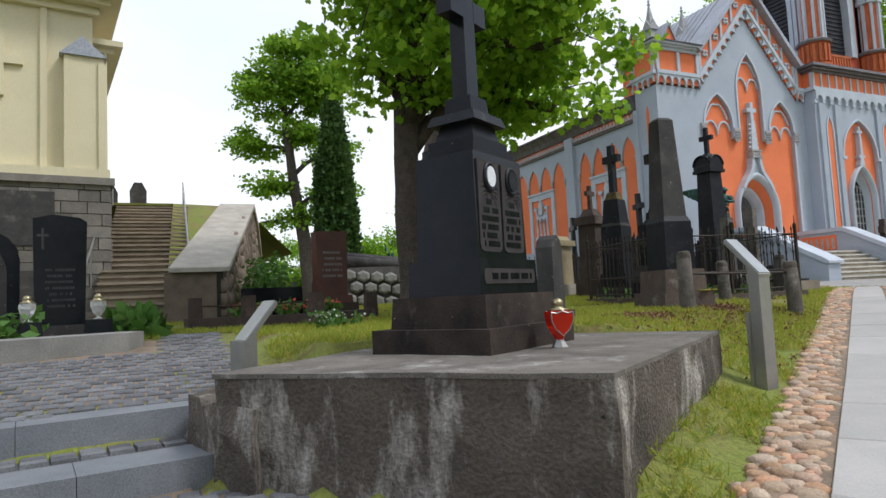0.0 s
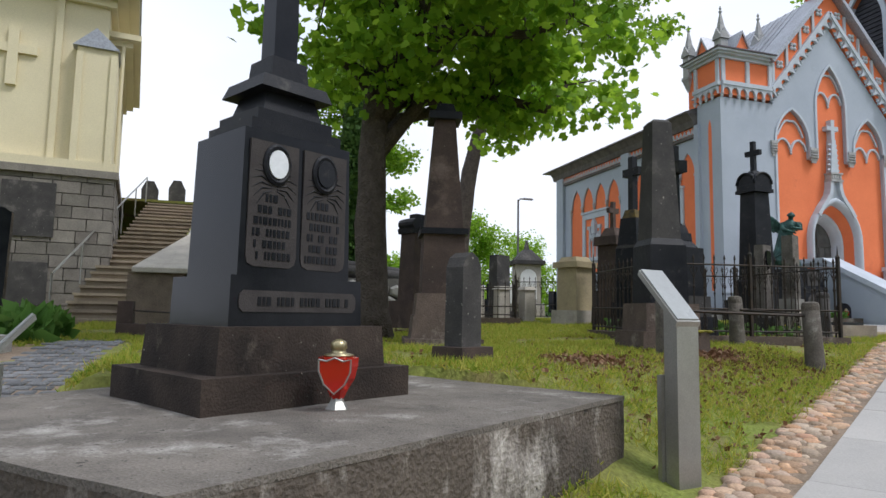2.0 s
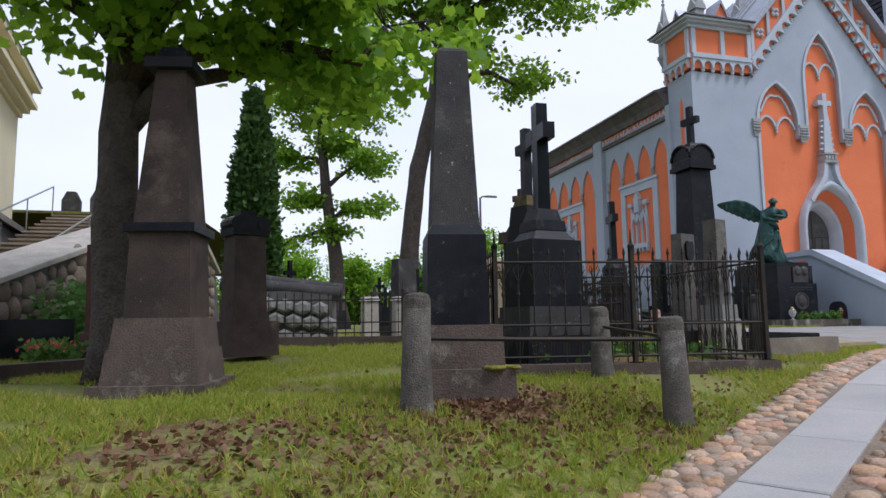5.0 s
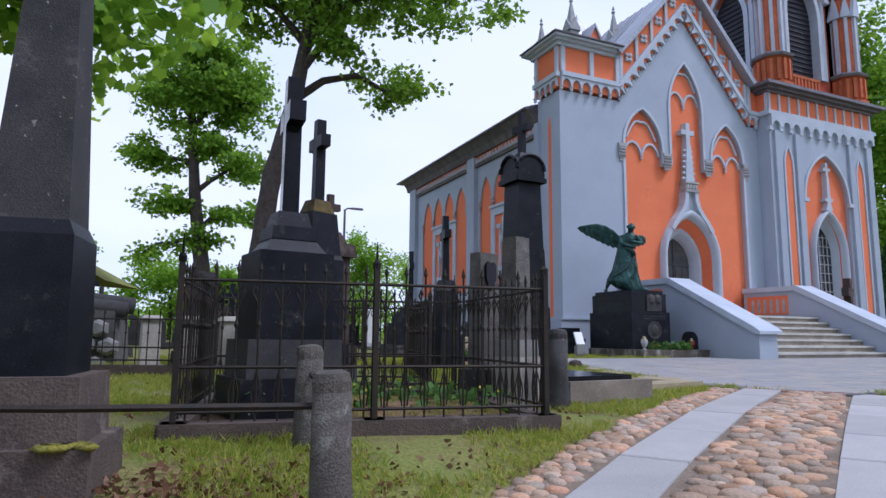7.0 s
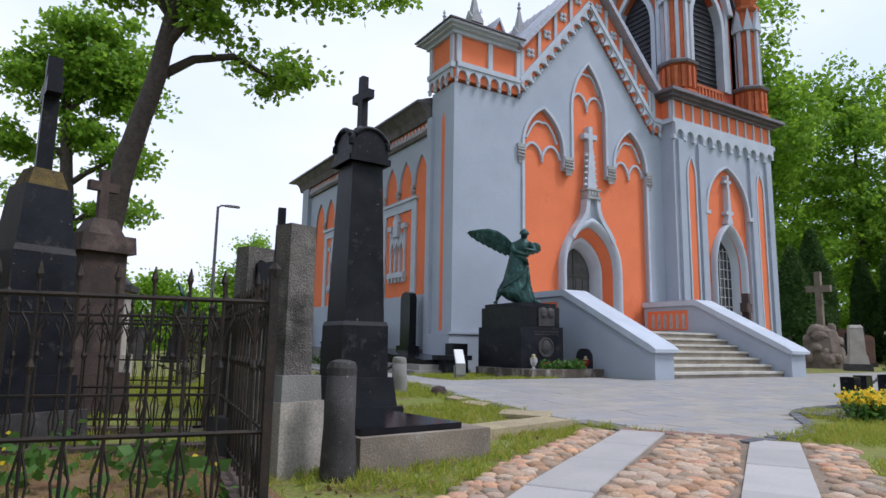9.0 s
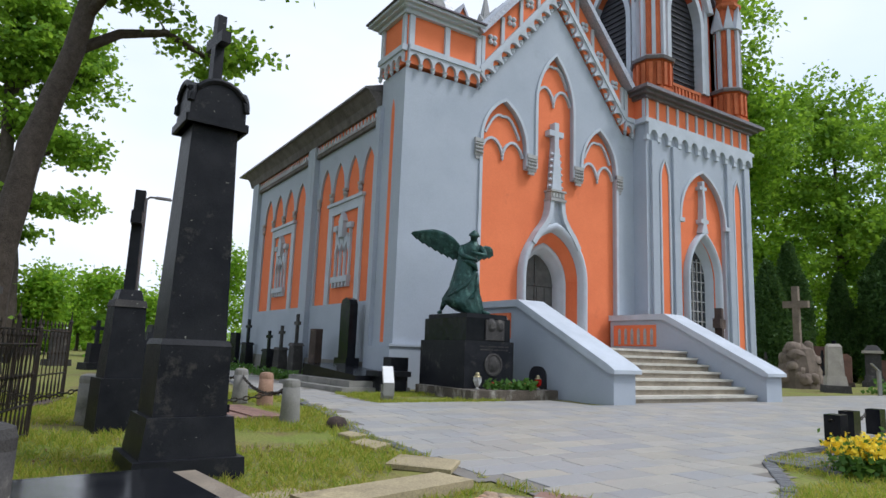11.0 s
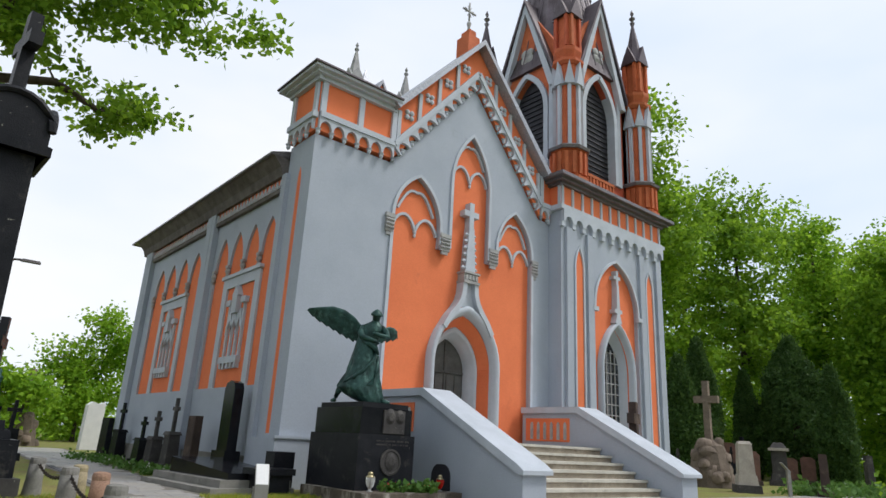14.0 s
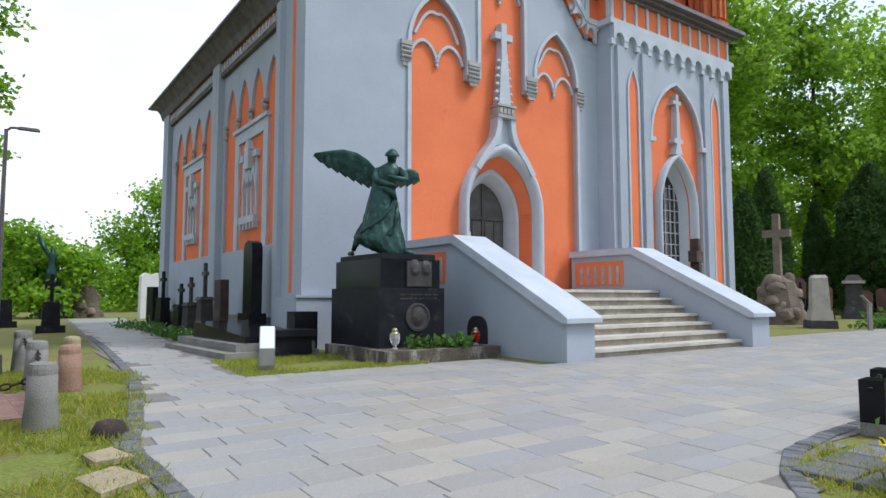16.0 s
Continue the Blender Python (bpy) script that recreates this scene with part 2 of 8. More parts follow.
MARBLE = mat("worn_marble_step", (0.60, 0.57, 0.50), (0.44, 0.42, 0.37), 0.6, 2.2, 40, 0.15, rand=0.06, grain=0.1, stain=(0.25, 0.22, 0.17), stain_at=0.63, stain_scale=2.0)
# Riser shading is put into the colour: tan, darker than the marble treads.
RISER = mat("shaded_tan_riser", (0.38, 0.33, 0.26), (0.26, 0.22, 0.17), 0.75, 2.2, 40, 0.2, stain=(0.16, 0.13, 0.1), stain_at=0.6, stain_scale=2.5)
PAVE = mat("sawn_paving_stone", (0.37, 0.342, 0.295), (0.325, 0.305, 0.268), 0.5, 1.6, 70, 0.1, rand=0.07, alt=(0.29, 0.29, 0.295), grain=0.12)
JOINT = mat("grey_joint_mortar", (0.22, 0.205, 0.185), (0.17, 0.155, 0.135), 0.95, 3, 50, 0.3, grain=0.1)
STRIP = mat("pale_granite_slab", (0.42, 0.40, 0.38), (0.36, 0.345, 0.33), 0.7, 1.6, 80, 0.1, rand=0.07, grain=0.09)
COBBLE = mat("mixed_field_cobble", (0.54, 0.275, 0.165), (0.38, 0.21, 0.14), 0.72, 5, 60, 0.35, rand=0.32, alt=(0.37, 0.29, 0.23), grain=0.2)
SETT = mat("grey_granite_sett", (0.165, 0.168, 0.175), (0.11, 0.113, 0.12), 0.75, 4, 70, 0.3, rand=0.25)
STEPG = mat("sawn_grey_granite_step", (0.2, 0.21, 0.225), (0.155, 0.165, 0.18), 0.7, 3, 110, 0.1)
SOIL = mat("sandy_joint_soil", (0.27, 0.205, 0.15), (0.17, 0.13, 0.095), 0.95, 3, 50, 0.5)
LAWN = mat("patchy_lawn", (0.16, 0.2, 0.034), (0.21, 0.185, 0.058), 0.95, 0.9, 30, 0.7, stain=(0.16, 0.105, 0.06), stain_at=0.57, stain_scale=1.1, depth=0.03)
DIRT = mat("brown_leaf_litter", (0.16, 0.075, 0.034), (0.2, 0.14, 0.07), 0.95, 5, 60, 0.6)
YELLOWP = mat("cream_yellow_plaster", (0.70, 0.63, 0.43), (0.64, 0.57, 0.39), 0.85, 0.8, 40, 0.1, grain=0.06)
BARK = mat("grey_brown_bark", (0.055, 0.043, 0.035), (0.10, 0.082, 0.068), 0.95, 6, 30, 0.9, depth=0.05)
RUBBLE = mat("rubble_fieldstone", (0.24, 0.18, 0.145), (0.16, 0.12, 0.1), 0.9, 4, 50, 0.4, rand=0.3)
ASHLAR = mat("grey_rusticated_stone", (0.21, 0.19, 0.165), (0.15, 0.135, 0.12), 0.9, 3, 50, 0.4, rand=0.22)
MORTAR = mat("dark_mortar", (0.13, 0.12, 0.11), (0.09, 0.085, 0.08), 0.95, 4, 60, 0.3)
INK = mat("engraved_letter_paint", (0.075, 0.075, 0.072), (0.04, 0.04, 0.04), 0.6, 8, 60, 0.0)
INKP = mat("pale_letter_paint", (0.22, 0.21, 0.2), (0.17, 0.165, 0.155), 0.6, 8, 60, 0.0)
PHOTO = mat("pale_enamel_plate", (0.72, 0.74, 0.76), (0.6, 0.62, 0.65), 0.3, 6, 60, 0.0, grain=0.05)
GOLD = mat("brass_lid", (0.45, 0.38, 0.22), (0.3, 0.26, 0.16), 0.35, 8, 60, 0.05, metal=0.8)
# The random tone per piece stands for shadow bands between treads and risers.
STEPH = mat("sandy_brown_step_stone", (0.30, 0.245, 0.185), (0.21, 0.17, 0.13), 0.9, 2.5, 60, 0.3, rand=0.22)
PANEL = mat("plain_grey_sign_face", (0.36, 0.375, 0.38), (0.30, 0.31, 0.31), 0.3, 3, 60, 0.0, grain=0.05)
PLOT = mat("brown_weathered_plot_stone", (0.13, 0.098, 0.08), (0.075, 0.058, 0.05), 0.9, 3, 70, 0.45, stain=(0.26, 0.22, 0.18), stain_at=0.6, stain_scale=3.0, spec=0.2)
TOMBST = mat("sooty_brown_base_stone", (0.06, 0.044, 0.035), (0.02, 0.016, 0.014), 0.8, 2.5, 80, 0.35, stain=(0.15, 0.125, 0.1), stain_at=0.64, stain_scale=3.0, spec=0.2, stretch=0.5, speck=(0.35, 0.33, 0.28), speck_at=0.71)
PANELG = mat("matte_pecked_granite", (0.062, 0.056, 0.054), (0.043, 0.039, 0.039), 0.9, 6, 120, 0.2, spec=0.15, grain=0.15)
BOLL = mat("rough_field_granite", (0.135, 0.118, 0.098), (0.08, 0.07, 0.06), 0.85, 7, 90, 0.7, stain=(0.25, 0.24, 0.21), stain_at=0.6, stain_scale=5, grain=0.35)
WOOD = mat("bare_grey_wood", (0.17, 0.14, 0.11), (0.12, 0.1, 0.08), 0.85, 3, 50, 0.3)
GRASSB = leaf_mat("grass_blade_green", (0.14, 0.255, 0.018), (0.42, 0.385, 0.075), 0.42)
LEAF_A = leaf_mat("fresh_maple_leaf", (0.10, 0.235, 0.014), (0.27, 0.46, 0.04), 0.52)
LEAF_B = leaf_mat("spring_tree_leaf", (0.085, 0.195, 0.014), (0.22, 0.39, 0.034), 0.5)
LEAF_D = leaf_mat("dark_conifer_leaf", (0.032, 0.08, 0.02), (0.075, 0.145, 0.034), 0.28)
LEAF_P = leaf_mat("bedding_plant_leaf", (0.05, 0.13, 0.02), (0.11, 0.22, 0.05), 0.3)
DEAD = leaf_mat("dry_fallen_leaf", (0.13, 0.06, 0.03), (0.22, 0.13, 0.07), 0.1)
PETAL_Y = leaf_mat("yellow_petal", (0.75, 0.55, 0.02), (0.8, 0.68, 0.06), 0.3)
PETAL_R = leaf_mat("red_petal", (0.6, 0.05, 0.04), (0.75, 0.18, 0.1), 0.3)
PETAL_W = leaf_mat("white_petal", (0.7, 0.7, 0.66), (0.75, 0.7, 0.7), 0.3)


# ---- mesh helpers ----
def box(bm, x0, x1, y0, y1, z0, z1, top=1.0, m=None):
    """A block; top scales its upper face about the middle."""
    cx, cy, hx, hy = (x0 + x1) / 2, (y0 + y1) / 2, (x1 - x0) / 2, (y1 - y0) / 2
    v = []
    for z, k in ((z0, 1.0), (z1, top)):
        for sx, sy in ((-1, -1), (1, -1), (1, 1), (-1, 1)):
            p = Vector((cx + sx * hx * k, cy + sy * hy * k, z))
            v.append(bm.verts.new(m @ p if m else p))
    for f in ((3, 2, 1, 0), (4, 5, 6, 7), (0, 1, 5, 4), (1, 2, 6, 5), (2, 3, 7, 6), (3, 0, 4, 7)):
        bm.faces.new([v[i] for i in f])
    return bm


def prism(bm, pts, d0, d1, axis="y", m=None):
    """A flat outline pushed from d0 to d1. axis y: points are (x, z); x: (y, z); z: (x, y)."""
    def at(p, d):
        q = Vector((p[0], d, p[1])) if axis == "y" else Vector((d, p[0], p[1])) if axis == "x" else Vector((p[0], p[1], d))
        return m @ q if m else q
    a = [bm.verts.new(at(p, d0)) for p in pts]
    b = [bm.verts.new(at(p, d1)) for p in pts]
    bm.faces.new(a)
    bm.faces.new(b[::-1])
    for i in range(len(pts)):
        j = (i + 1) % len(pts)
        bm.faces.new((a[j], a[i], b[i], b[j]))
    return bm


def lathe(bm, prof, seg=16, m=None, squash=1.0):
    """A turned shape from (radius, z) pairs."""
    rings = []
    for r, z in prof:
        ring = []
        for i in range(seg):
            a = 2 * math.pi * (i + 0.5) / seg
            p = Vector((r * math.cos(a), r * math.sin(a) * squash, z))
            ring.append(bm.verts.new(m @ p if m else p))
        rings.append(ring)
    for a, b in zip(rings, rings[1:]):
        for i in range(seg):
            j = (i + 1) % seg
            bm.faces.new((a[i], a[j], b[j], b[i]))
    bm.faces.new(rings[0][::-1])
    bm.faces.new(rings[-1])
    return bm


def tube(bm, pts, radii, seg=6, closed=False):
    """A round bar along points."""
    pts = [Vector(p) for p in pts]
    if not hasattr(radii, "__len__"):
        radii = [radii] * len(pts)
    rings = []
    for i, p in enumerate(pts):
        d = (pts[min(i + 1, len(pts) - 1)] - pts[max(i - 1, 0)])
        d = d.normalized() if d.length > 1e-6 else Vector((0, 0, 1))
        s = d.orthogonal().normalized() if abs(d.z) > 0.9 else d.cross(Vector((0, 0, 1))).normalized()
        if abs(d.z) > 0.9:
            s = Vector((1, 0, 0)) - d * d.x
            s.normalize()
        t = d.cross(s)
        rings.append([bm.verts.new(p + (s * math.cos(2 * math.pi * k / seg) + t * math.sin(2 * math.pi * k / seg)) * radii[i]) for k in range(seg)])
    for a, b in zip(rings, rings[1:]):
        for k in range(seg):
            j = (k + 1) % seg
            bm.faces.new((a[k], a[j], b[j], b[k]))
    bm.faces.new(rings[0][::-1])
    bm.faces.new(rings[-1])
    return bm


def loft(bm, loops):
    """Skin between outlines of equal length, left open at both ends."""
    vs = [[bm.verts.new(p) for p in lp] for lp in loops]
    for a, b in zip(vs, vs[1:]):
        for i in range(len(a) - 1):
            bm.faces.new((a[i], a[i + 1], b[i + 1], b[i]))
    return bm


def arch(cx, hw, zb, zs, za, n=8):
    """A pointed arch, from the left foot over the point to the right foot, as (x, z)."""
    h = za - zs
    r = (hw * hw + h * h) / (2 * hw)
    amax = math.asin(min(1, h / r)) if r >= hw else math.pi / 2
    if r < h:
        amax = math.pi / 2
    left = []
    for i in range(n + 1):
        k = i / n
        a = amax * k
        x = -hw + r - r * math.cos(a)
        z = r * math.sin(a)
        left.append((cx + max(-hw, min(0, x)), zs + z))
    left[-1] = (cx, za)
    right = [(2 * cx - x, z) for x, z in left[:-1]][::-1]
    return [(cx - hw, zb)] + left + right + [(cx + hw, zb)]


def finish(bm, bevel=0.0):
    if bevel:
        es = [e for e in bm.edges if len(e.link_faces) == 2 and e.calc_face_angle(0) > 0.5]
        bmesh.ops.bevel(bm, geom=es, offset=bevel, segments=2, affect="EDGES", profile=0.6)
    bmesh.ops.recalc_face_normals(bm, faces=bm.faces)


def part(name, bm, material, parent=None, label="", smooth=False, bevel=0.0):
    """Links a bmesh as one mesh object, under parent where one is given."""
    finish(bm, bevel)
    me = bpy.data.meshes.new(name)
    bm.to_mesh(me)
    bm.free()
    me.materials.append(material)
    if smooth:
        me.polygons.foreach_set("use_smooth", [True] * len(me.polygons))
    ob = new(name, me)
    if parent is not None:
        ob.parent = parent
    if label:
        tagged(ob, label)
    return ob


def raw(name, verts, faces, material, parent=None, smooth=False):
    me = bpy.data.meshes.new(name)
    me.from_pydata([tuple(v) for v in verts], [], faces)
    me.materials.append(material)
    if smooth:
        me.polygons.foreach_set("use_smooth", [True] * len(me.polygons))
    me.update()
    ob = new(name, me)
    if parent is not None:
        ob.parent = parent
    return ob


def thing(name, label, category, m=None, group="", kind=""):
    e = new(name)
    e.empty_display_size = 0.1
    if m is not None:
        e.matrix_basis = m
    return tagged(e, label, category, group, kind)


def B():
    return bmesh.new()


def ss(a, b, x):
    k = min(1.0, max(0.0, (x - a) / (b - a)))
    return k * k * (3 - 2 * k)


def lerp_at(x, xs, ys):
    return float(np.interp(x, xs, ys))


def height(x, y):
    """The ground: the walk climbs gently to the chapel's forecourt, the lawn lies on a low bank beside it."""
    u, v = x * 0.866 + y * 0.5, -x * 0.5 + y * 0.866
    walk_z = lerp_at(u, (-10, 0, 6.5, 10, 12.75, 15, 40), (-0.2, 0, 0.32, 0.6, 0.85, 0.95, 0.95)) + 0.175 * ss(9.5, 15.5, y) * ss(13, 16, u)
    lawn_z = max(walk_z, 0.86 + 0.09 * ss(8, 15, u) + 0.12 * ss(9.5, 15.5, y))
    bank = walk_z + (lawn_z - walk_z) * ss(0.7, 2.4, v)
    # the sett court at the start lies low in front of its two steps, then climbs beside the lawn
    q = y - 0.15 * (x - 0.74)
    court_z = lerp_at(q, (4.4, 4.62, 5.05, 5.28, 9.0), (0.12, 0.28, 0.28, 0.5, 0.86))
    m1 = ss(5.0, 4.6, x + y) if q < 4.42 else ss(1.25, 0.8, x) * ss(12.5, 10.5, y)
    return bank + (min(court_z, bank) - bank) * m1


# ---- the chapel ----
chapel = thing("chapel", "orange and pale grey neo-gothic chapel with a corner belfry", "chapel", kind="structure")
FY = 20.15      # the front's plane
CX = 25.05      # its middle
SX = 19.5       # the side wall's plane


def split_wall(bm, x0, x1, z0, z1, cx, hw, zb, zs, za, y0, y1):
    """A wall slab with one pointed opening cut through it."""
    a = arch(cx, hw, zb, zs, za)
    half = len(a) // 2
    left, right = a[:half + 1], a[half:]
    prism(bm, [(x0, z0), (x0, z1), (cx, z1)] + left[::-1] + ([(cx - hw, z0)] if zb > z0 + 0.01 else []), y0, y1)
    prism(bm, [(x1, z0), (x1, z1), (cx, z1)] + right + ([(cx + hw, z0)] if zb > z0 + 0.01 else []), y0, y1)
    if zb > z0 + 0.01:
        prism(bm, [(cx - hw, z0), (cx - hw, zb), (cx + hw, zb), (cx + hw, z0)], y0, y1)


def mould(bm, pts, w, y0, y1):
    """A flat moulding of width w that follows an (x, z) line, pushed from y0 to y1."""
    n = len(pts)
    off = []
    for i in range(n):
        a, b = Vector(pts[max(i - 1, 0)]), Vector(pts[min(i + 1, n - 1)])
        d = (b - a).normalized()
        off.append((-d.y * w / 2, d.x * w / 2))
    for i in range(n - 1):
        p, q, o, r = pts[i], pts[i + 1], off[i], off[i + 1]
        prism(bm, [(p[0] - o[0], p[1] - o[1]), (p[0] + o[0], p[1] + o[1]), (q[0] + r[0], q[1] + r[1]), (q[0] - r[0], q[1] - r[1])], y0, y1)


# front: orange wall behind, grey plaster layer in front of it
bm = B()
split_wall(bm, 19.6, 29.5, 1.0, 9.8, CX, 1.28, 1.0, 4.45, 6.1, FY + 0.15, FY + 0.55)
prism(bm, [(21.9, 9.8), (CX, 13.3), (28.2, 9.8)], FY + 0.15, FY + 0.55)
part("wall", bm, ORANGE, chapel, "orange plaster panel of the front")
bays = [(27.85, 1.0)] + arch(27.05, 0.8, 8.3, 8.3, 9.66)[::-1][1:-1] + [(26.25, 7.72), (25.84, 7.72), (25.84, 9.95)]
bays += arch(CX, 0.79, 9.95, 9.95, 11.75)[::-1][2:-2] + [(24.26, 9.95), (24.26, 7.72), (23.85, 7.72)] + arch(23.0, 0.85, 8.3, 8.3, 9.68)[::-1][1:-1] + [(22.15, 1.0)]
bm = B()
prism(bm, [(SX, 1.0), (SX, 9.8), (21.9, 9.8), (CX, 13.45), (28.2, 9.8), (29.5, 9.8), (29.5, 1.0)] + bays, FY, FY + 0.15)
part("wall", bm, GREY, chapel, "pale grey plaster layer of the front")
bm = B()
prism(bm, [(SX, 1.0), (SX, 9.8), (21.9, 9.8), (21.9, 1.0)], FY + 0.15, FY + 1.3)
part("wall", bm, GREY, chapel)
# rims of the recess
bm = B()
mould(bm, [(22.12, 1.0)] + arch(23.0, 0.88, 8.3, 8.3, 9.72)[1:-1] + [(23.88, 7.8)], 0.1, FY - 0.05, FY + 0.02)
mould(bm, [(24.24, 7.8)] + arch(CX, 0.81, 9.95, 9.95, 11.79)[1:-1] + [(25.86, 7.8)], 0.1, FY - 0.05, FY + 0.02)
mould(bm, [(26.22, 7.8)] + arch(27.05, 0.83, 8.3, 8.3, 9.7)[1:-1] + [(27.88, 1.0)], 0.1, FY - 0.05, FY + 0.02)
part("moulding", bm, TRIM, chapel)
# tracery and carved corbels in the bays
for cx, hw, zs, za in ((23.0, 0.8, 8.25, 9.6), (CX, 0.74, 10.4, 11.7), (27.05, 0.75, 8.25, 9.58)):
    bm = B()
    zl = zs + 0.05
    for s in (-1, 1):
        arc = [(cx + s * hw * (1 - k), zl - 0.25 + 0.42 * math.sin(math.pi * k) ** 0.7) for k in [i / 8 for i in range(9)]]
        mould(bm, arc, 0.075, FY + 0.07, FY + 0.16)
        arc = [(cx + s * hw * 0.82 * (1 - k), zl + 0.3 + 0.62 * math.sin(math.pi * 0.5 * k) + 0.1 * math.sin(math.pi * k)) for k in [i / 6 for i in range(7)]]
        mould(bm, arc, 0.07, FY + 0.08, FY + 0.16)
    part("tracery", bm, TRIM, chapel)
    bm = B()
    lathe(bm, [(0.015, -0.24), (0.05, -0.19), (0.035, -0.13), (0.06, -0.08), (0.035, 0.0)], 8, pose(cx, FY + 0.1, zl - 0.22))
    part("pendant", bm, TRIM, chapel)
for x, z in ((22.02, 8.25), (24.05, 8.15), (26.05, 8.15), (27.98, 8.2)):
    bm = B()
    wc = 0.2 if 23 < x < 27 else 0.15
    box(bm, x - wc, x + wc, FY - 0.09, FY + 0.02, z - 0.08, z + 0.04)
    for i in range(5):
        for j in range(3):
            lathe(bm, [(0.015, -0.045), (0.045, 0), (0.015, 0.045)], 6, pose(x + wc * (-0.75 + 0.375 * i), FY - 0.07, z - 0.15 - 0.11 * j))
    box(bm, x - wc * 0.88, x + wc * 0.88, FY - 0.06, FY + 0.02, z - 0.48, z - 0.08)
    box(bm, x - wc * 0.6, x + wc * 0.6, FY - 0.04, FY + 0.02, z - 0.58, z - 0.48)
    part("corbel", bm, STONE_TRIM, chapel, "carved leaf corbel of grey stone")

# portal
bm = B()
lo = []
for hw, zs, za, y in ((1.35, 4.45, 6.2, FY + 0.18), (1.35, 4.45, 6.2, FY - 0.1), (1.27, 4.45, 6.1, FY - 0.14), (1.17, 4.45, 5.98, FY - 0.06), (1.13, 4.45, 5.92, FY + 0.14)):
    lo.append([(x, y, z) for x, z in arch(CX, hw, 2.3, zs, za, 10)])
loft(bm, lo)
part("portal_moulding", bm, TRIM, chapel, smooth=True)
bm = B()
loft(bm, [[(x, y, z) for x, z in arch(CX, hw, 2.3, 4.4, za, 10)] for hw, za, y in ((1.13, 5.92, FY + 0.14), (0.95, 5.62, FY + 0.5))])
part("portal_reveal", bm, ORANGE, chapel)
bm = B()
loft(bm, [[(x, y, z) for x, z in arch(CX, hw, 2.3, 4.35, za, 10)] for hw, za, y in ((0.96, 5.64, FY + 0.48), (0.92, 5.58, FY + 0.44), (0.84, 5.46, FY + 0.5), (0.82, 5.42, FY + 0.62), (0.76, 5.34, FY + 0.66), (0.75, 5.3, FY + 0.95))])
part("portal_moulding", bm, TRIM, chapel, smooth=True)
# raised courses on the reveal
bm = B()
for i in range(24):
    z = 2.5 + 0.085 * i
    for s in (-1, 1):
        p = [(CX + s * 1.12, FY + 0.15), (CX + s * 0.955, FY + 0.49), (CX + s * 0.935, FY + 0.48), (CX + s * 1.1, FY + 0.14)]
        prism(bm, p, z, z + 0.055, "z")
part("reveal_courses", bm, ORANGE, chapel)
door = part("door", prism(B(), arch(CX, 0.76, 2.3, 4.35, 5.32, 10), FY + 0.9, FY + 0.97), DOORM, chapel, "weathered grey wooden double door, closed")
for s in (-1, 1):
    for z0, z1 in ((2.45, 3.3), (3.4, 4.25)):
        for k in range(2):
            x = CX + s * (0.08 + 0.33 * k)
            bm = B()
            xa, xb = sorted((x, x + s * 0.27))
            box(bm, xa, xb, FY + 0.87, FY + 0.9, z0, z1)
            part("door_panel", bm, DOORM, door, bevel=0.008)
bm = B()
box(bm, CX - 0.025, CX + 0.025, FY + 0.86, FY + 0.9, 2.3, 5.2)
box(bm, CX - 0.74, CX + 0.74, FY + 0.86, FY + 0.9, 4.3, 4.37)
part("astragal", bm, DOORM, door)
bm = B()
box(bm, 24.3, 24.62, FY + 0.84, FY + 0.865, 3.55, 3.95)
part("notice", bm, WHITE, door, "white paper notice")
# ogee hood, crocketed finial and cross over the portal
bm = B()
for s in (-1, 1):
    pts = [(CX + s * x, z) for x, z in ((0.95, 5.45), (0.72, 5.8), (0.5, 6.05), (0.33, 6.3), (0.25, 6.55), (0.22, 6.9))]
    mould(bm, pts, 0.16, FY - 0.16, FY + 0.16)
prism(bm, [(CX - 0.45, 6.1), (CX - 0.2, 6.5), (CX - 0.18, 6.9), (CX + 0.18, 6.9), (CX + 0.2, 6.5), (CX + 0.45, 6.1), (CX, 6.2)], FY, FY + 0.15)
part("ogee_hood", bm, TRIM, chapel)
bm = B()
box(bm, CX - 0.32, CX + 0.32, FY - 0.2, FY + 0.16, 6.86, 6.94)
box(bm, CX - 0.28, CX + 0.28, FY - 0.15, FY + 0.16, 6.94, 7.16)
box(bm, CX - 0.32, CX + 0.32, FY - 0.2, FY + 0.16, 7.16, 7.22)
for k in range(4):
    box(bm, CX - 0.24 + 0.13 * k, CX - 0.15 + 0.13 * k, FY - 0.18, FY - 0.14, 6.98, 7.12)
part("finial_base", bm, STONE_TRIM, chapel, "carved stone finial base")
bm = B()
prism(bm, [(CX - 0.2, 7.22), (CX - 0.1, 8.62), (CX + 0.1, 8.62), (CX + 0.2, 7.22)], FY - 0.1, FY + 0.16)
for k in range(6):
    z = 7.34 + 0.21 * k
    for s in (-1, 1):
        lathe(bm, [(0.02, -0.05), (0.085, 0.0), (0.05, 0.06), (0.02, 0.08)], 6, pose(CX + s * (0.24 - 0.018 * k), FY - 0.02, z))
part("finial", bm, TRIM, chapel)
bm = B()
box(bm, CX - 0.09, CX + 0.09, FY - 0.08, FY + 0.16, 8.62, 9.45)
box(bm, CX - 0.3, CX + 0.3, FY - 0.075, FY + 0.155, 9.0, 9.18)
part("cross", bm, TRIM, chapel, bevel=0.01)


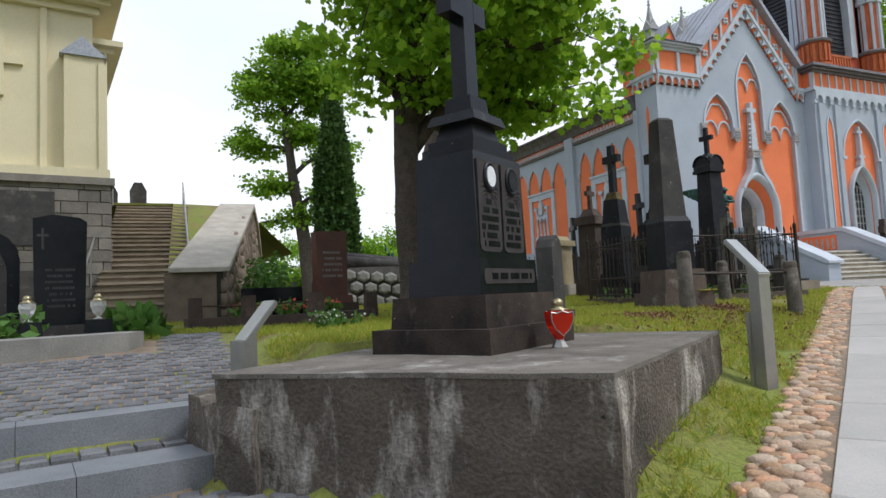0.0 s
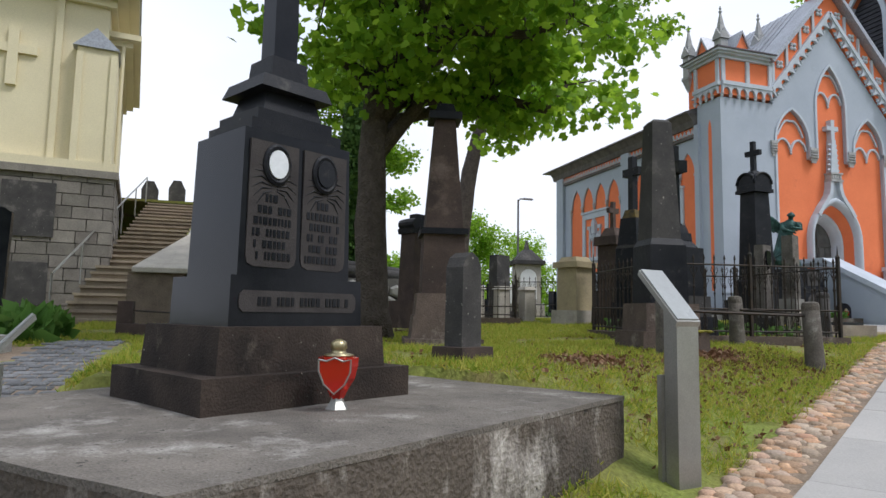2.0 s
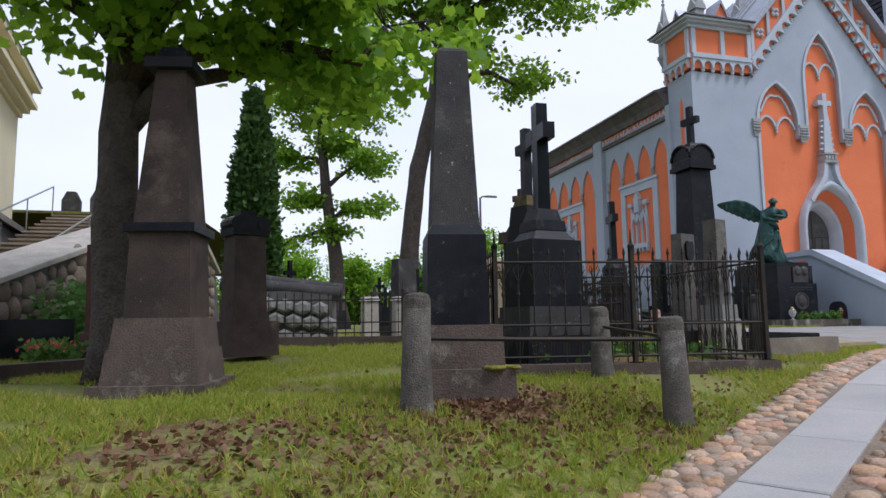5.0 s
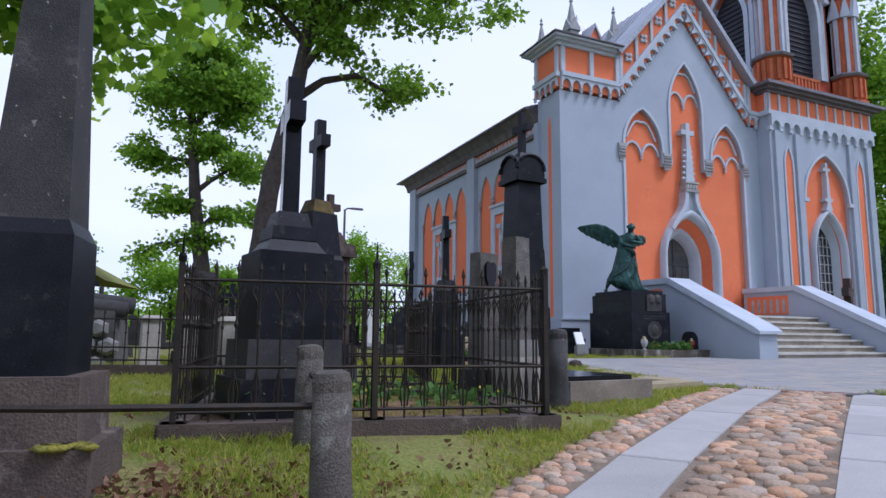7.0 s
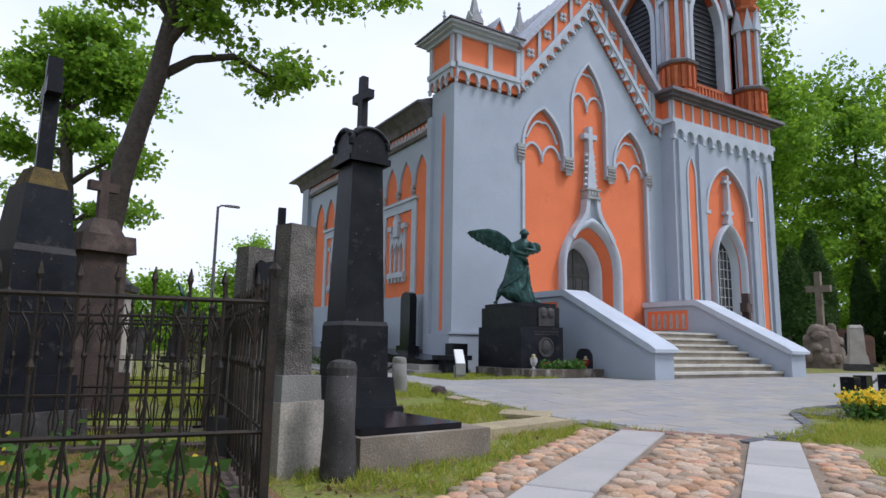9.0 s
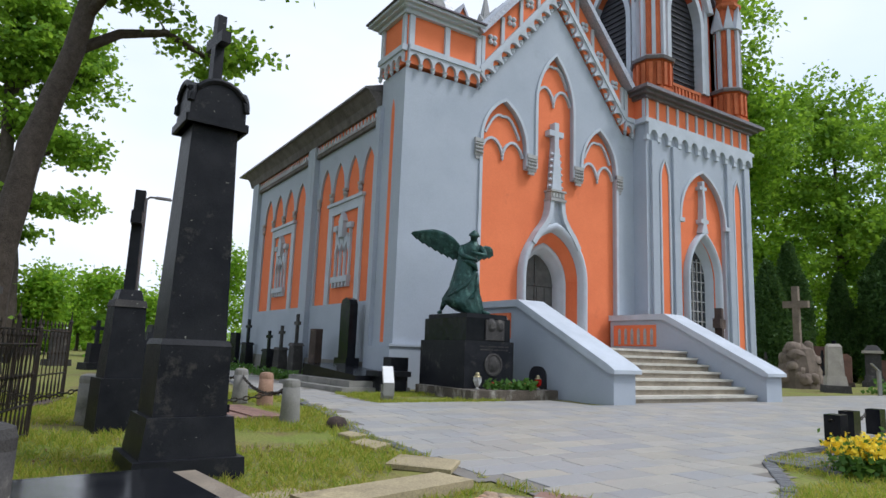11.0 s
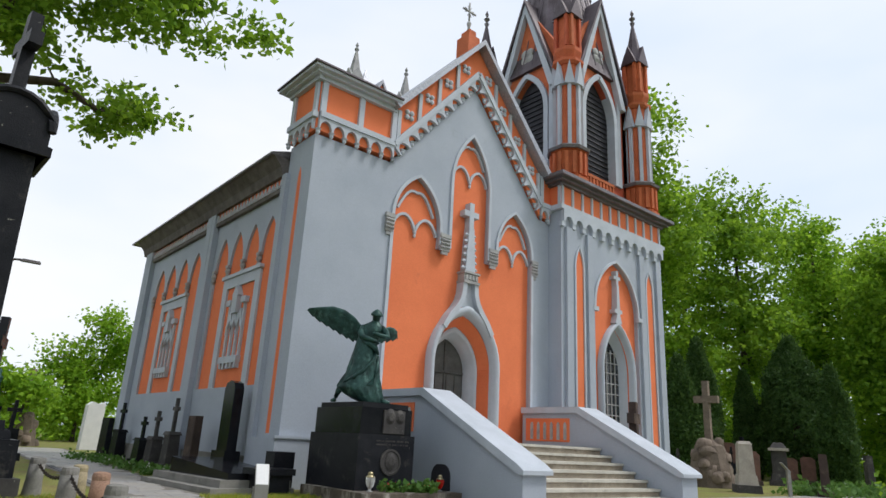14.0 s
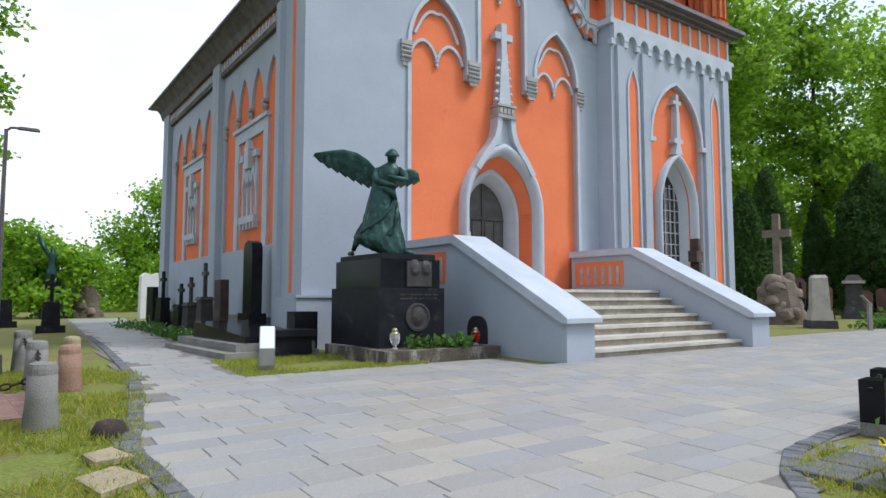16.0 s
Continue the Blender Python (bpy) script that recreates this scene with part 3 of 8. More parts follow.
# parapet and gable bands with arched corbel tables
def corbel_row(p, q, n, y, back):
    """Small round arches hanging from a band along the line p-q, and a raised back behind them."""
    p, q = Vector(p), Vector(q)
    d = (q - p).normalized()
    up = Vector((-d.y, d.x))
    if up.y < 0:
        up = -up
    step = (q - p).length / n
    bm0 = B()
    r = step * 0.43
    outer = [(-step / 2, 0.0), (-step / 2, -0.34), (-r, -0.34)] + [(-r * math.cos(math.pi * i / 8), -0.34 + min(0.28, r * 1.45) * math.sin(math.pi * i / 8)) for i in range(9)][1:-1] + [(r, -0.34), (step / 2, -0.34), (step / 2, 0.0)]
    prism(bm0, outer, -0.1, 0.02)
    first = None
    ang = math.atan2(d.y, d.x)
    for i in range(n):
        c = p + d * (step * (i + 0.5))
        m = Matrix.Translation((c.x, y, c.y)) @ Matrix.Rotation(-ang, 4, "Y")
        if first is None:
            first = part("corbel_arch", bm0, TRIM, chapel)
            ob = first
        else:
            ob = new("corbel_arch", first.data)
            ob.parent = chapel
        ob.matrix_basis = m
    return first


def drop_row(p, q, n, y):
    p, q = Vector(p), Vector(q)
    first = None
    for i in range(n + 1):
        c = p + (q - p) * i / n
        if first is None:
            bm = B()
            lathe(bm, [(0.02, -0.16), (0.06, -0.1), (0.05, -0.05), (0.09, 0.0)], 6)
            first = part("corbel_drop", bm, TRIM, chapel)
            ob = first
        else:
            ob = new("corbel_drop", first.data)
            ob.parent = chapel
        ob.matrix_basis = pose(c.x, y, c.y)


YB = FY - 0.06
bm = B()
prism(bm, [(SX - 0.05, 9.9), (SX - 0.05, 11.4), (21.9, 11.4), (CX, 15.0), (28.2, 11.4), (29.3, 11.4), (29.3, 9.9), (28.2, 9.9), (CX, 13.6), (21.9, 9.9)], YB, FY + 0.5)
part("gable_band", bm, ORANGE, chapel, "orange gable band with quatrefoils")
bm = B()
prism(bm, [(SX - 0.05, 9.9), (SX - 0.05, 11.4), (21.9, 11.4), (21.9, 9.9)], FY + 0.5, FY + 1.35)
part("parapet", bm, ORANGE, chapel)
for (p, q, n) in (((SX, 10.25), (21.9, 10.25), 6), ((21.9, 10.25), (CX, 13.95), 10), ((CX, 13.95), (28.2, 10.25), 10), ((28.2, 10.25), (29.3, 10.25), 3)):
    corbel_row(p, q, n, YB, 0)
    drop_row((p[0], p[1] - 0.36), (q[0], q[1] - 0.36), n, YB - 0.05)
    bm = B()
    mould(bm, [(p[0], p[1] + 0.07), (q[0], q[1] + 0.07)], 0.16, YB - 0.14, YB + 0.02)
    part("string_course", bm, TRIM, chapel)
# side return of the corner parapet
bm = B()
for i in range(4):
    c = FY + 0.15 + 0.33 * i
    prism(bm, [(c - 0.165, 10.25), (c - 0.165, 9.91), (c - 0.14, 9.91)] + [(c - 0.14 * math.cos(math.pi * j / 8), 9.91 + 0.21 * math.sin(math.pi * j / 8)) for j in range(1, 8)] + [(c + 0.14, 9.91), (c + 0.165, 9.91), (c + 0.165, 10.25)], SX - 0.14, SX - 0.04, "x")
    lathe(bm, [(0.02, -0.16), (0.06, -0.1), (0.05, -0.05), (0.09, 0.0)], 6, pose(SX - 0.1, c + 0.165, 9.89))
box(bm, SX - 0.19, SX - 0.03, FY - 0.1, FY + 1.35, 10.22, 10.38)
part("string_course", bm, TRIM, chapel)
# posts in the band, coping, quatrefoils
for x in (SX + 0.08, 20.75, 21.86):
    bm = B()
    box(bm, x - 0.08, x + 0.08, YB - 0.08, YB + 0.02, 10.35, 11.4)
    part("band_post", bm, TRIM, chapel)
for x in (28.25, 29.2):
    bm = B()
    box(bm, x - 0.08, x + 0.08, YB - 0.08, YB + 0.02, 10.35, 11.4)
    part("band_post", bm, TRIM, chapel)
slope = (13.95 - 10.25) / (CX - 21.9)
for s in (-1, 1):
    for k in range(4):
        x = CX + s * (0.5 + 0.72 * k)
        z = 13.95 - slope * abs(x - CX)
        bm = B()
        for a in range(4):
            m = pose(x + s * 0.0, YB - 0.03, z + 0.62) @ pose(0.115 * math.cos(a * math.pi / 2 + 0.78), 0, 0.115 * math.sin(a * math.pi / 2 + 0.78), 90)
            lathe(bm, [(0.08, -0.04), (0.08, 0.02), (0.03, 0.05)], 8, m)
        part("quatrefoil", bm, TRIM, chapel)
        xp = CX + s * (0.86 + 0.72 * k)
        zp = 13.95 - slope * abs(xp - CX)
        bm = B()
        box(bm, xp - 0.06, xp + 0.06, YB - 0.07, YB + 0.02, zp + 0.12, zp + 1.05)
        part("band_post", bm, TRIM, chapel)
bm = B()
mould(bm, [(21.75, 11.42), (CX, 15.12), (28.35, 11.42)], 0.2, YB - 0.35, FY + 0.7)
part("gable_coping", bm, ROOFL, chapel, "pale zinc gable coping")
bm = B()
for d, z0, z1 in ((0.12, 11.3, 11.42), (0.24, 11.42, 11.5), (0.36, 11.5, 11.58)):
    box(bm, SX - 0.05 - d, 21.9, YB - d, FY + 1.35 + d, z0, z1)
prism(bm, [(28.25, 11.4), (28.25, 11.55), (29.3, 11.55), (29.3, 11.4)], YB - 0.25, FY + 1.0)
part("parapet_cornice", bm, TRIM, chapel, "stepped grey cornice")
bm = B()
box(bm, SX - 0.46, 21.9, YB - 0.42, FY + 1.75, 11.58, 11.625)
part("parapet_flashing", bm, SPIREM, chapel, "dark sheet-metal edge")
bm = B()
for y in (FY + 0.02, FY + 1.25):
    box(bm, SX - 0.12, SX - 0.04, y - 0.08, y + 0.08, 10.35, 11.32)
part("band_post", bm, TRIM, chapel)
bm = B()
prism(bm, [(SX - 0.3, 11.62), (20.7, 11.74), (21.9, 11.62)], YB - 0.25, FY + 1.6)
part("parapet_roof", bm, ROOFL, chapel)


# square stair turret behind the front's corner: orange walls, four stone pinnacles, gablets, metal pyramid
TX0, TX1, TY0, TY1 = 21.95, 24.15, 22.8, 24.95
bm = B()
box(bm, TX0, TX1, TY0, TY1, 9.0, 12.75)
part("turret_wall", bm, ORANGE, chapel, "orange stair turret wall")
bm = B()
box(bm, TX0 - 0.1, TX1 + 0.1, TY0 - 0.1, TY1 + 0.1, 12.72, 12.86)
part("turret_cornice", bm, TRIM, chapel, bevel=0.02)
bm = B()
lathe(bm, [(0.3, -0.03), (0.3, 0.03), (0.22, 0.035), (0.22, 0.005)], 16, pose(TX0 - 0.01, (TY0 + TY1) / 2, 11.9, 0, -90, 0))
part("oculus", bm, LOUVRE, chapel, "round dark oculus")
bm = B()
lathe(bm, [(1.28, 12.86), (1.24, 12.95), (0.08, 14.75), (0.02, 15.0)], 4, pose((TX0 + TX1) / 2, (TY0 + TY1) / 2, 0))
part("turret_roof", bm, ROOFL, chapel, "pale zinc pyramid roof")
TXM, TYM = (TX0 + TX1) / 2, (TY0 + TY1) / 2
for gx, gy, rot in ((TXM, TY0, 0), (TXM, TY1, 180), (TX0, TYM, -90), (TX1, TYM, 90)):
    m = pose(gx, gy, 0, 0, 0, rot)
    bm = B()
    prism(bm, [(-0.62, 12.8), (0, 13.95), (0.62, 12.8)], -0.06, 0.4, "y", m)
    part("turret_gablet", bm, ORANGE, chapel, "small orange gablet")
    bm = B()
    for sgn in (-1, 1):
        prism(bm, [(sgn * 0.72, 12.78), (0, 14.1), (0, 13.95), (sgn * 0.6, 12.78)], -0.14, 0.75, "y", m)
    part("gablet_roof", bm, ROOFL, chapel, "zinc gablet roof")


def turret_pinnacle(x, y):
    """Square stone shaft on a corbel, small gables on its head, a tall spike and a knop."""
    bm = B()
    lathe(bm, [(0.1, 11.85), (0.34, 12.45)], 4)
    box(bm, -0.2, 0.2, -0.2, 0.2, 12.45, 13.62)
    box(bm, -0.25, 0.25, -0.25, 0.25, 12.42, 12.56)
    for rot in (0, 90):
        prism(bm, [(-0.24, 13.55), (-0.24, 13.68), (0, 14.05), (0.24, 13.68), (0.24, 13.55)], -0.26, 0.26, "y", pose(0, 0, 0, 0, 0, rot))
    lathe(bm, [(0.26, 13.65), (0.035, 14.82)], 4)
    lathe(bm, [(0.03, 14.76), (0.085, 14.85), (0.03, 14.93), (0.06, 15.0), (0.015, 15.12)], 8)
    for sgn in (-1, 1):
        box(bm, sgn * 0.13 - 0.03, sgn * 0.13 + 0.03, -0.205, -0.19, 12.7, 13.45)
    ob = part("pinnacle", bm, STONE_TRIM, chapel, "grey stone pinnacle")
    ob.matrix_basis = pose(x, y, 0)


for gx in (TX0 + 0.05, TX1 - 0.05):
    for gy in (TY0 + 0.02, TY1 - 0.02):
        turret_pinnacle(gx, gy)
bm = B()
box(bm, CX - 0.4, CX + 0.1, FY, FY + 0.6, 14.7, 15.5)
box(bm, CX - 0.3, CX, FY + 0.08, FY + 0.5, 15.5, 15.75)
part("gable_block", bm, TERRA, chapel, "terracotta block on the gable point")
bm = B()
lathe(bm, [(0.1, 0), (0.04, 0.25), (0.09, 0.4), (0.03, 0.5)], 8)
tube(bm, [(0, 0, 0.45), (0, 0, 1.25)], 0.035)
tube(bm, [(-0.3, 0, 0.9), (0.3, 0, 0.9)], 0.035)
for a in range(8):
    tube(bm, [(0, 0, 0.9), (0.22 * math.cos(a * 0.785 + 0.39), 0, 0.9 + 0.22 * math.sin(a * 0.785 + 0.39))], 0.015, 4)
ob = part("gable_cross", bm, STONE_TRIM, chapel, smooth=True)
ob.matrix_basis = pose(CX - 0.15, FY + 0.3, 15.73)

# nave: side wall with blind arcades, roof
bm = B()
prism(bm, [(FY + 1.3, 1.0), (FY + 1.3, 9.3), (33.2, 9.3), (33.2, 1.0)], SX + 0.125, SX + 0.6, "x")
part("wall", bm, ORANGE, chapel, "orange plaster side wall")
bm = B()
edge = [(FY + 1.3, 3.45), (FY + 1.3, 1.0), (33.2, 1.0), (33.2, 9.3), (FY + 1.3, 9.3), (FY + 1.3, 7.2)]


def arcade(y0, y1, n):
    st = (y1 - y0) / n
    pts = [(y0, 3.45), (y0, 7.1)]
    for i in range(n):
        a = arch(y0 + st * (i + 0.5), st * 0.42, 7.05, 7.05, 8.05, 5)
        pts += a
    return pts + [(y1, 7.1), (y1, 3.45)]


def side_grey(y0, y1, a0, a1, n):
    bm = B()
    arc = arcade(a0, a1, n)
    prism(bm, [(y0, 1.0), (y0, 9.3), (y1, 9.3), (y1, 1.0), (a1, 1.0)] + arc[::-1] + [(a0, 1.0)], SX + 0.05, SX + 0.135, "x")
    box(bm, SX + 0.052, SX + 0.135, a0, a1, 1.0, 3.45)
    part("wall", bm, GREY, chapel)


side_grey(FY + 1.3, 26.4, 21.65, 25.9, 4)
side_grey(26.4, 32.5, 27.05, 31.85, 4)
for y0, y1 in ((26.1, 26.75), (32.5, 33.25), (21.3, 21.55)):
    bm = B()
    box(bm, SX - 0.12, SX + 0.1, y0, y1, 1.0, 9.0)
    part("pilaster", bm, GREY, chapel)
for y in (20.75, 26.42, 32.85):
    bm = B()
    prism(bm, [(p[0], p[1]) for p in arch(y, 0.09, 2.3 if y < 21 else 7.0, 8.6, 9.05, 4)], SX - 0.128 if y > 21 else SX - 0.004, SX + 0.02, "x")
    part("slit_panel", bm, ORANGE if y < 21 else GREY, chapel)
for a0, a1 in ((21.65, 25.9), (27.05, 31.85)):
    st = (a1 - a0) / 4
    for i in range(5):
        bm = B()
        y = a0 + st * i
        box(bm, SX, SX + 0.12, y - 0.1, y + 0.1, 7.0, 7.08)
        lathe(bm, [(0.02, -0.36), (0.08, -0.27), (0.05, -0.2), (0.1, -0.1), (0.06, 0)], 6, pose(SX + 0.07, y, 7.0))
        part("corbel", bm, STONE_TRIM, chapel)
    m0, m1 = (a0 + a1) / 2 - 1.28, (a0 + a1) / 2 + 1.22
    bm = B()
    for b0, b1, z0, z1 in ((m0, m0 + 0.3, 3.45, 6.62), (m1 - 0.3, m1, 3.45, 6.62), (m0, m1, 6.32, 6.62)):
        box(bm, SX + 0.06, SX + 0.2, b0, b1, z0, z1 - (0.3 if z0 < 4 else 0))
    box(bm, SX + 0.0, SX + 0.2, m0 - 0.05, m1 + 0.05, 6.62, 6.72)
    part("blind_window_frame", bm, TRIM, chapel, bevel=0.02)
    bm = B()
    c = (a0 + a1) / 2
    box(bm, SX - 0.02, SX + 0.23, c - 0.6, c + 0.6, 4.1, 4.28)
    for k in range(5):
        box(bm, SX, SX + 0.22, c - 0.56 + 0.25 * k, c - 0.46 + 0.25 * k, 3.95, 4.1)
    for k in (-0.5, -0.17, 0.17, 0.5):
        box(bm, SX + 0.06, SX + 0.23, c + k - 0.05, c + k + 0.05, 4.28, 5.5 if abs(k) < 0.3 else 5.75)
    for k in (-0.33, 0.0, 0.33):
        prism(bm, [(c + k - 0.2, 4.9), (c + k, 5.35), (c + k + 0.2, 4.9), (c + k + 0.2, 5.15), (c + k, 5.62), (c + k - 0.2, 5.15)], SX + 0.04, SX + 0.22, "x")
    for k in (-0.5, 0.5):
        box(bm, SX, SX + 0.23, c + k - 0.14, c + k + 0.14, 5.75, 5.92)
    box(bm, SX - 0.04, SX + 0.23, c - 0.16, c + 0.16, 5.5, 6.0)
    prism(bm, [(c - 0.2, 6.0), (c, 6.3), (c + 0.2, 6.0)], SX - 0.04, SX + 0.2, "x")
    part("relief_tabernacle", bm, TRIM, chapel, "raised gothic tabernacle relief", bevel=0.008)
bm = B()
box(bm, SX - 0.06, SX + 0.24, FY + 1.3, 33.25, 8.55, 8.68)
prism(bm, [(SX + 0.2, 8.98), (SX - 0.12, 8.98), (SX - 0.2, 9.22), (SX - 0.34, 9.38), (SX - 0.44, 9.5), (SX + 0.2, 9.55)], FY + 1.36, 33.6, "y")
part("eaves_cornice", bm, EAVE, chapel, "dark brown eaves cornice")
bm = B()
box(bm, SX - 0.015, SX + 0.1, FY + 1.36, 33.2, 8.68, 8.98)
part("frieze", bm, ORANGE, chapel)
bm = B()
y = FY + 1.45
while y < 33.0:
    prism(bm, [(y, 8.7), (y + 0.11, 8.95), (y + 0.22, 8.7), (y + 0.16, 8.7), (y + 0.11, 8.82), (y + 0.06, 8.7)], SX - 0.06, SX + 0.02, "x")
    y += 0.24
part("frieze_teeth", bm, TRIM, chapel)
bm = B()
prism(bm, [(18.97, 9.5), (18.97, 9.56), (CX, 11.5), (31.5, 9.6), (31.5, 9.52)], FY + 1.36, 34.2)
part("roof", bm, ROOFM, chapel, "grey standing-seam metal roof")
bm = B()
for k in range(26):
    y = FY + 1.45 + 0.5 * k
    prism(bm, [(19.3, 9.67), (CX, 11.5), (CX, 11.53), (19.3, 9.7)], y, y + 0.03)
part("roof_seams", bm, ROOFM, chapel)
bm = B()
prism(bm, [(21.75, 11.3), (CX, 14.95), (28.35, 11.3)], FY + 0.52, FY + 4.4)
part("gable_roof", bm, ROOFL, chapel, "pale zinc roof behind the gable")
bm = B()
for k in range(9):
    y = FY + 0.75 + 0.42 * k
    prism(bm, [(21.75, 11.3), (CX, 14.95), (CX, 14.99), (21.71, 11.32)], y, y + 0.03)
part("gable_roof_seams", bm, ROOFL, chapel)
bm = B()
box(bm, SX + 0.6, 30.6, 32.8, 33.2, 1.0, 9.55)
box(bm, 30.2, 30.6, FY + 0.6, 32.8, 1.0, 9.55)
part("wall", bm, GREY, chapel)
# plinth
bm = B()
box(bm, SX - 0.15, 21.88, FY - 0.12, FY + 0.02, 1.0, 2.2)
box(bm, SX - 0.15, SX + 0.02, FY + 0.02, FY + 1.1, 1.0, 2.2)
box(bm, SX - 0.18, 21.88, FY - 0.16, FY + 0.02, 2.2, 2.26)
part("plinth", bm, GREY, chapel, "grey plastered plinth")
bm = B()
box(bm, SX - 0.02, SX + 0.06, FY + 1.45, 33.3, 1.0, 1.75)
part("plinth", bm, CONCL, chapel, "grey stone plinth")

# steps up to the portal, between two sloping walls
stairs = thing("entrance_stairs", "worn marble steps between two grey plastered walls", "stairs", kind="structure")
for i in range(7):
    bm = B()
    z1 = 1.12 + 0.179 * (i + 1)
    y0 = 15.22 + 0.345 * i
    x = 22.6
    k = 0
    while x < 27.5:
        w = 1.3 + 0.5 * ((i * 7 + k * 3) % 5) / 4
        xe = min(27.52, x + w)
        if 27.52 - xe < 0.5:
            xe = 27.52
        bm = B()
        box(bm, x, xe - 0.006, y0 - 0.03, y0 + 0.4 if i < 6 else FY, z1 - 0.06, z1)
        tread = part("step_stone", bm, MARBLE, stairs, bevel=0.008)
        bm = B()
        box(bm, x, xe - 0.006, y0 + 0.012, y0 + 0.4 if i < 6 else FY, z1 - 0.18, z1 - 0.062)
        part("riser", bm, RISER, tread)
        x = xe
        k += 1
for x0, x1 in ((21.91, 22.58), (27.55, 28.25)):
    bm = B()
    prism(bm, [(14.98, 0.95), (14.98, 1.78), (18.0, 3.3), (FY - 0.002, 3.3), (FY - 0.002, 0.95)], x0, x1, "x")
    part("stair_wall", bm, GREY, stairs, "pale grey plastered stair wall", bevel=0.01)
    bm = B()
    prism(bm, [(14.88, 1.78), (14.88, 1.86), (15.06, 1.98), (18.0, 3.47), (FY - 0.004, 3.47), (FY - 0.004, 3.3), (18.05, 3.3), (15.02, 1.78)], x0 - 0.09, x1 + 0.09, "x")
    part("wall_coping", bm, TRIM, stairs, bevel=0.02)
for x0, x1, back in ((21.885, 21.93, 1), (27.53, 27.57, 1), (22.56, 22.6, 1), (28.23, 28.275, 1)):
    bm = B()
    box(bm, x0, x1, 18.35, FY - 0.15, 2.5, 3.15)
    part("orange_panel", bm, ORANGE, stairs, "orange panel with blind balusters")
    for k in range(6):
        bm = B()
        y = 18.5 + 0.25 * k
        xm = (x0 + x1) / 2
        prism(bm, arch(y, 0.05, 2.55, 2.95, 3.05, 3), x0 - 0.02, x1 + 0.02, "x")
        part("blind_baluster", bm, STONE_TRIM, stairs)
# No recess is cut: the niche's shade is the dark colour of a flat panel.
bm = B()
prism(bm, arch(17.3, 0.3, 1.05, 1.6, 1.85, 5), 21.88, 21.93, "x")
part("niche", bm, LOUVRE, stairs, "flat dark panel painted as the shade of an arched niche")

# the corner belfry
TX, TY, TW = 31.85, 22.2, 3.1
TF = TY - 2.6
bm = B()
split_wall(bm, TX - TW + 0.52, TX + TW - 0.52, 1.0, 10.19, TX, 0.8, 2.6, 5.0, 6.5, TF + 0.15, TF + 0.5)
part("wall", bm, ORANGE, chapel, "orange panel of the belfry's foot")
bm = B()
ba = arch(TX, 1.3, 7.15, 7.15, 8.95)
pts = [(TX - TW, 1.0), (TX - TW, 10.2), (TX, 10.2)]
half = len(ba) // 2
prism(bm, pts + ba[:half + 1][::-1][:-1] + [(TX - 1.3, 1.0)], TF, TF + 0.15)
prism(bm, [(TX + TW, 1.0), (TX + TW, 10.2), (TX, 10.2)] + ba[half:][:-1] + [(TX + 1.3, 1.0)], TF, TF + 0.15)
box(bm, TX - TW, TX - TW + 0.5, TF + 0.15, TF + 5.2, 1.0, 10.2)
box(bm, TX + TW - 0.5, TX + TW, TF + 0.15, TF + 5.2, 1.0, 10.2)
box(bm, TX - TW + 0.5, TX + TW - 0.5, TF + 4.7, TF + 5.2, 1.0, 10.2)
part("wall", bm, GREY, chapel)
for x in (TX - 2.15, TX + 2.15):
    bm = B()
    prism(bm, arch(x, 0.2, 1.3, 8.3, 8.95, 4), TF - 0.006, TF + 0.05)
    part("slit_panel", bm, ORANGE, chapel)
    bm = B()
    mould(bm, arch(x, 0.24, 1.3, 8.3, 9.05, 4), 0.07, TF - 0.05, TF + 0.01)
    part("moulding", bm, TRIM, chapel)
for x in (TX - 2.75, TX - 1.6, TX + 1.6, TX + 2.75):
    bm = B()
    box(bm, x - 0.16, x + 0.16, TF - 0.1, TF + 0.02, 1.0, 9.6)
    part("pilaster", bm, GREY, chapel)
bm = B()
mould(bm, arch(TX, 1.33, 7.1, 7.15, 9.0), 0.1, TF - 0.06, TF + 0.02)
for s in (-1, 1):
    box(bm, TX + s * 1.35 - 0.14, TX + s * 1.35 + 0.14, TF - 0.12, TF + 0.02, 6.95, 7.1)
part("moulding", bm, TRIM, chapel)
bm = B()
loft(bm, [[(x, y, z) for x, z in arch(TX, hw, 2.4, 5.0, za, 8)] for hw, za, y in ((1.02, 6.78, TF + 0.17), (1.02, 6.78, TF - 0.05), (0.94, 6.68, TF - 0.09), (0.86, 6.58, TF), (0.82, 6.5, TF + 0.16), (0.62, 6.2, TF + 0.45), (0.58, 6.12, TF + 0.5))])
part("window_moulding", bm, TRIM, chapel, smooth=True)
bm = B()
prism(bm, [(TX - 0.2, 6.7), (TX - 0.09, 7.0), (TX - 0.1, 7.05), (TX - 0.22, 7.08), (TX - 0.22, 7.2), (TX - 0.1, 7.22), (TX - 0.05, 8.1), (TX + 0.05, 8.1), (TX + 0.1, 7.22), (TX + 0.22, 7.2), (TX + 0.22, 7.08), (TX + 0.1, 7.05), (TX + 0.09, 7.0), (TX + 0.2, 6.7)], TF - 0.08, TF + 0.16)
box(bm, TX - 0.06, TX + 0.06, TF - 0.06, TF + 0.16, 8.1, 8.65)
box(bm, TX - 0.2, TX + 0.2, TF - 0.055, TF + 0.155, 8.32, 8.44)
part("finial", bm, TRIM, chapel)
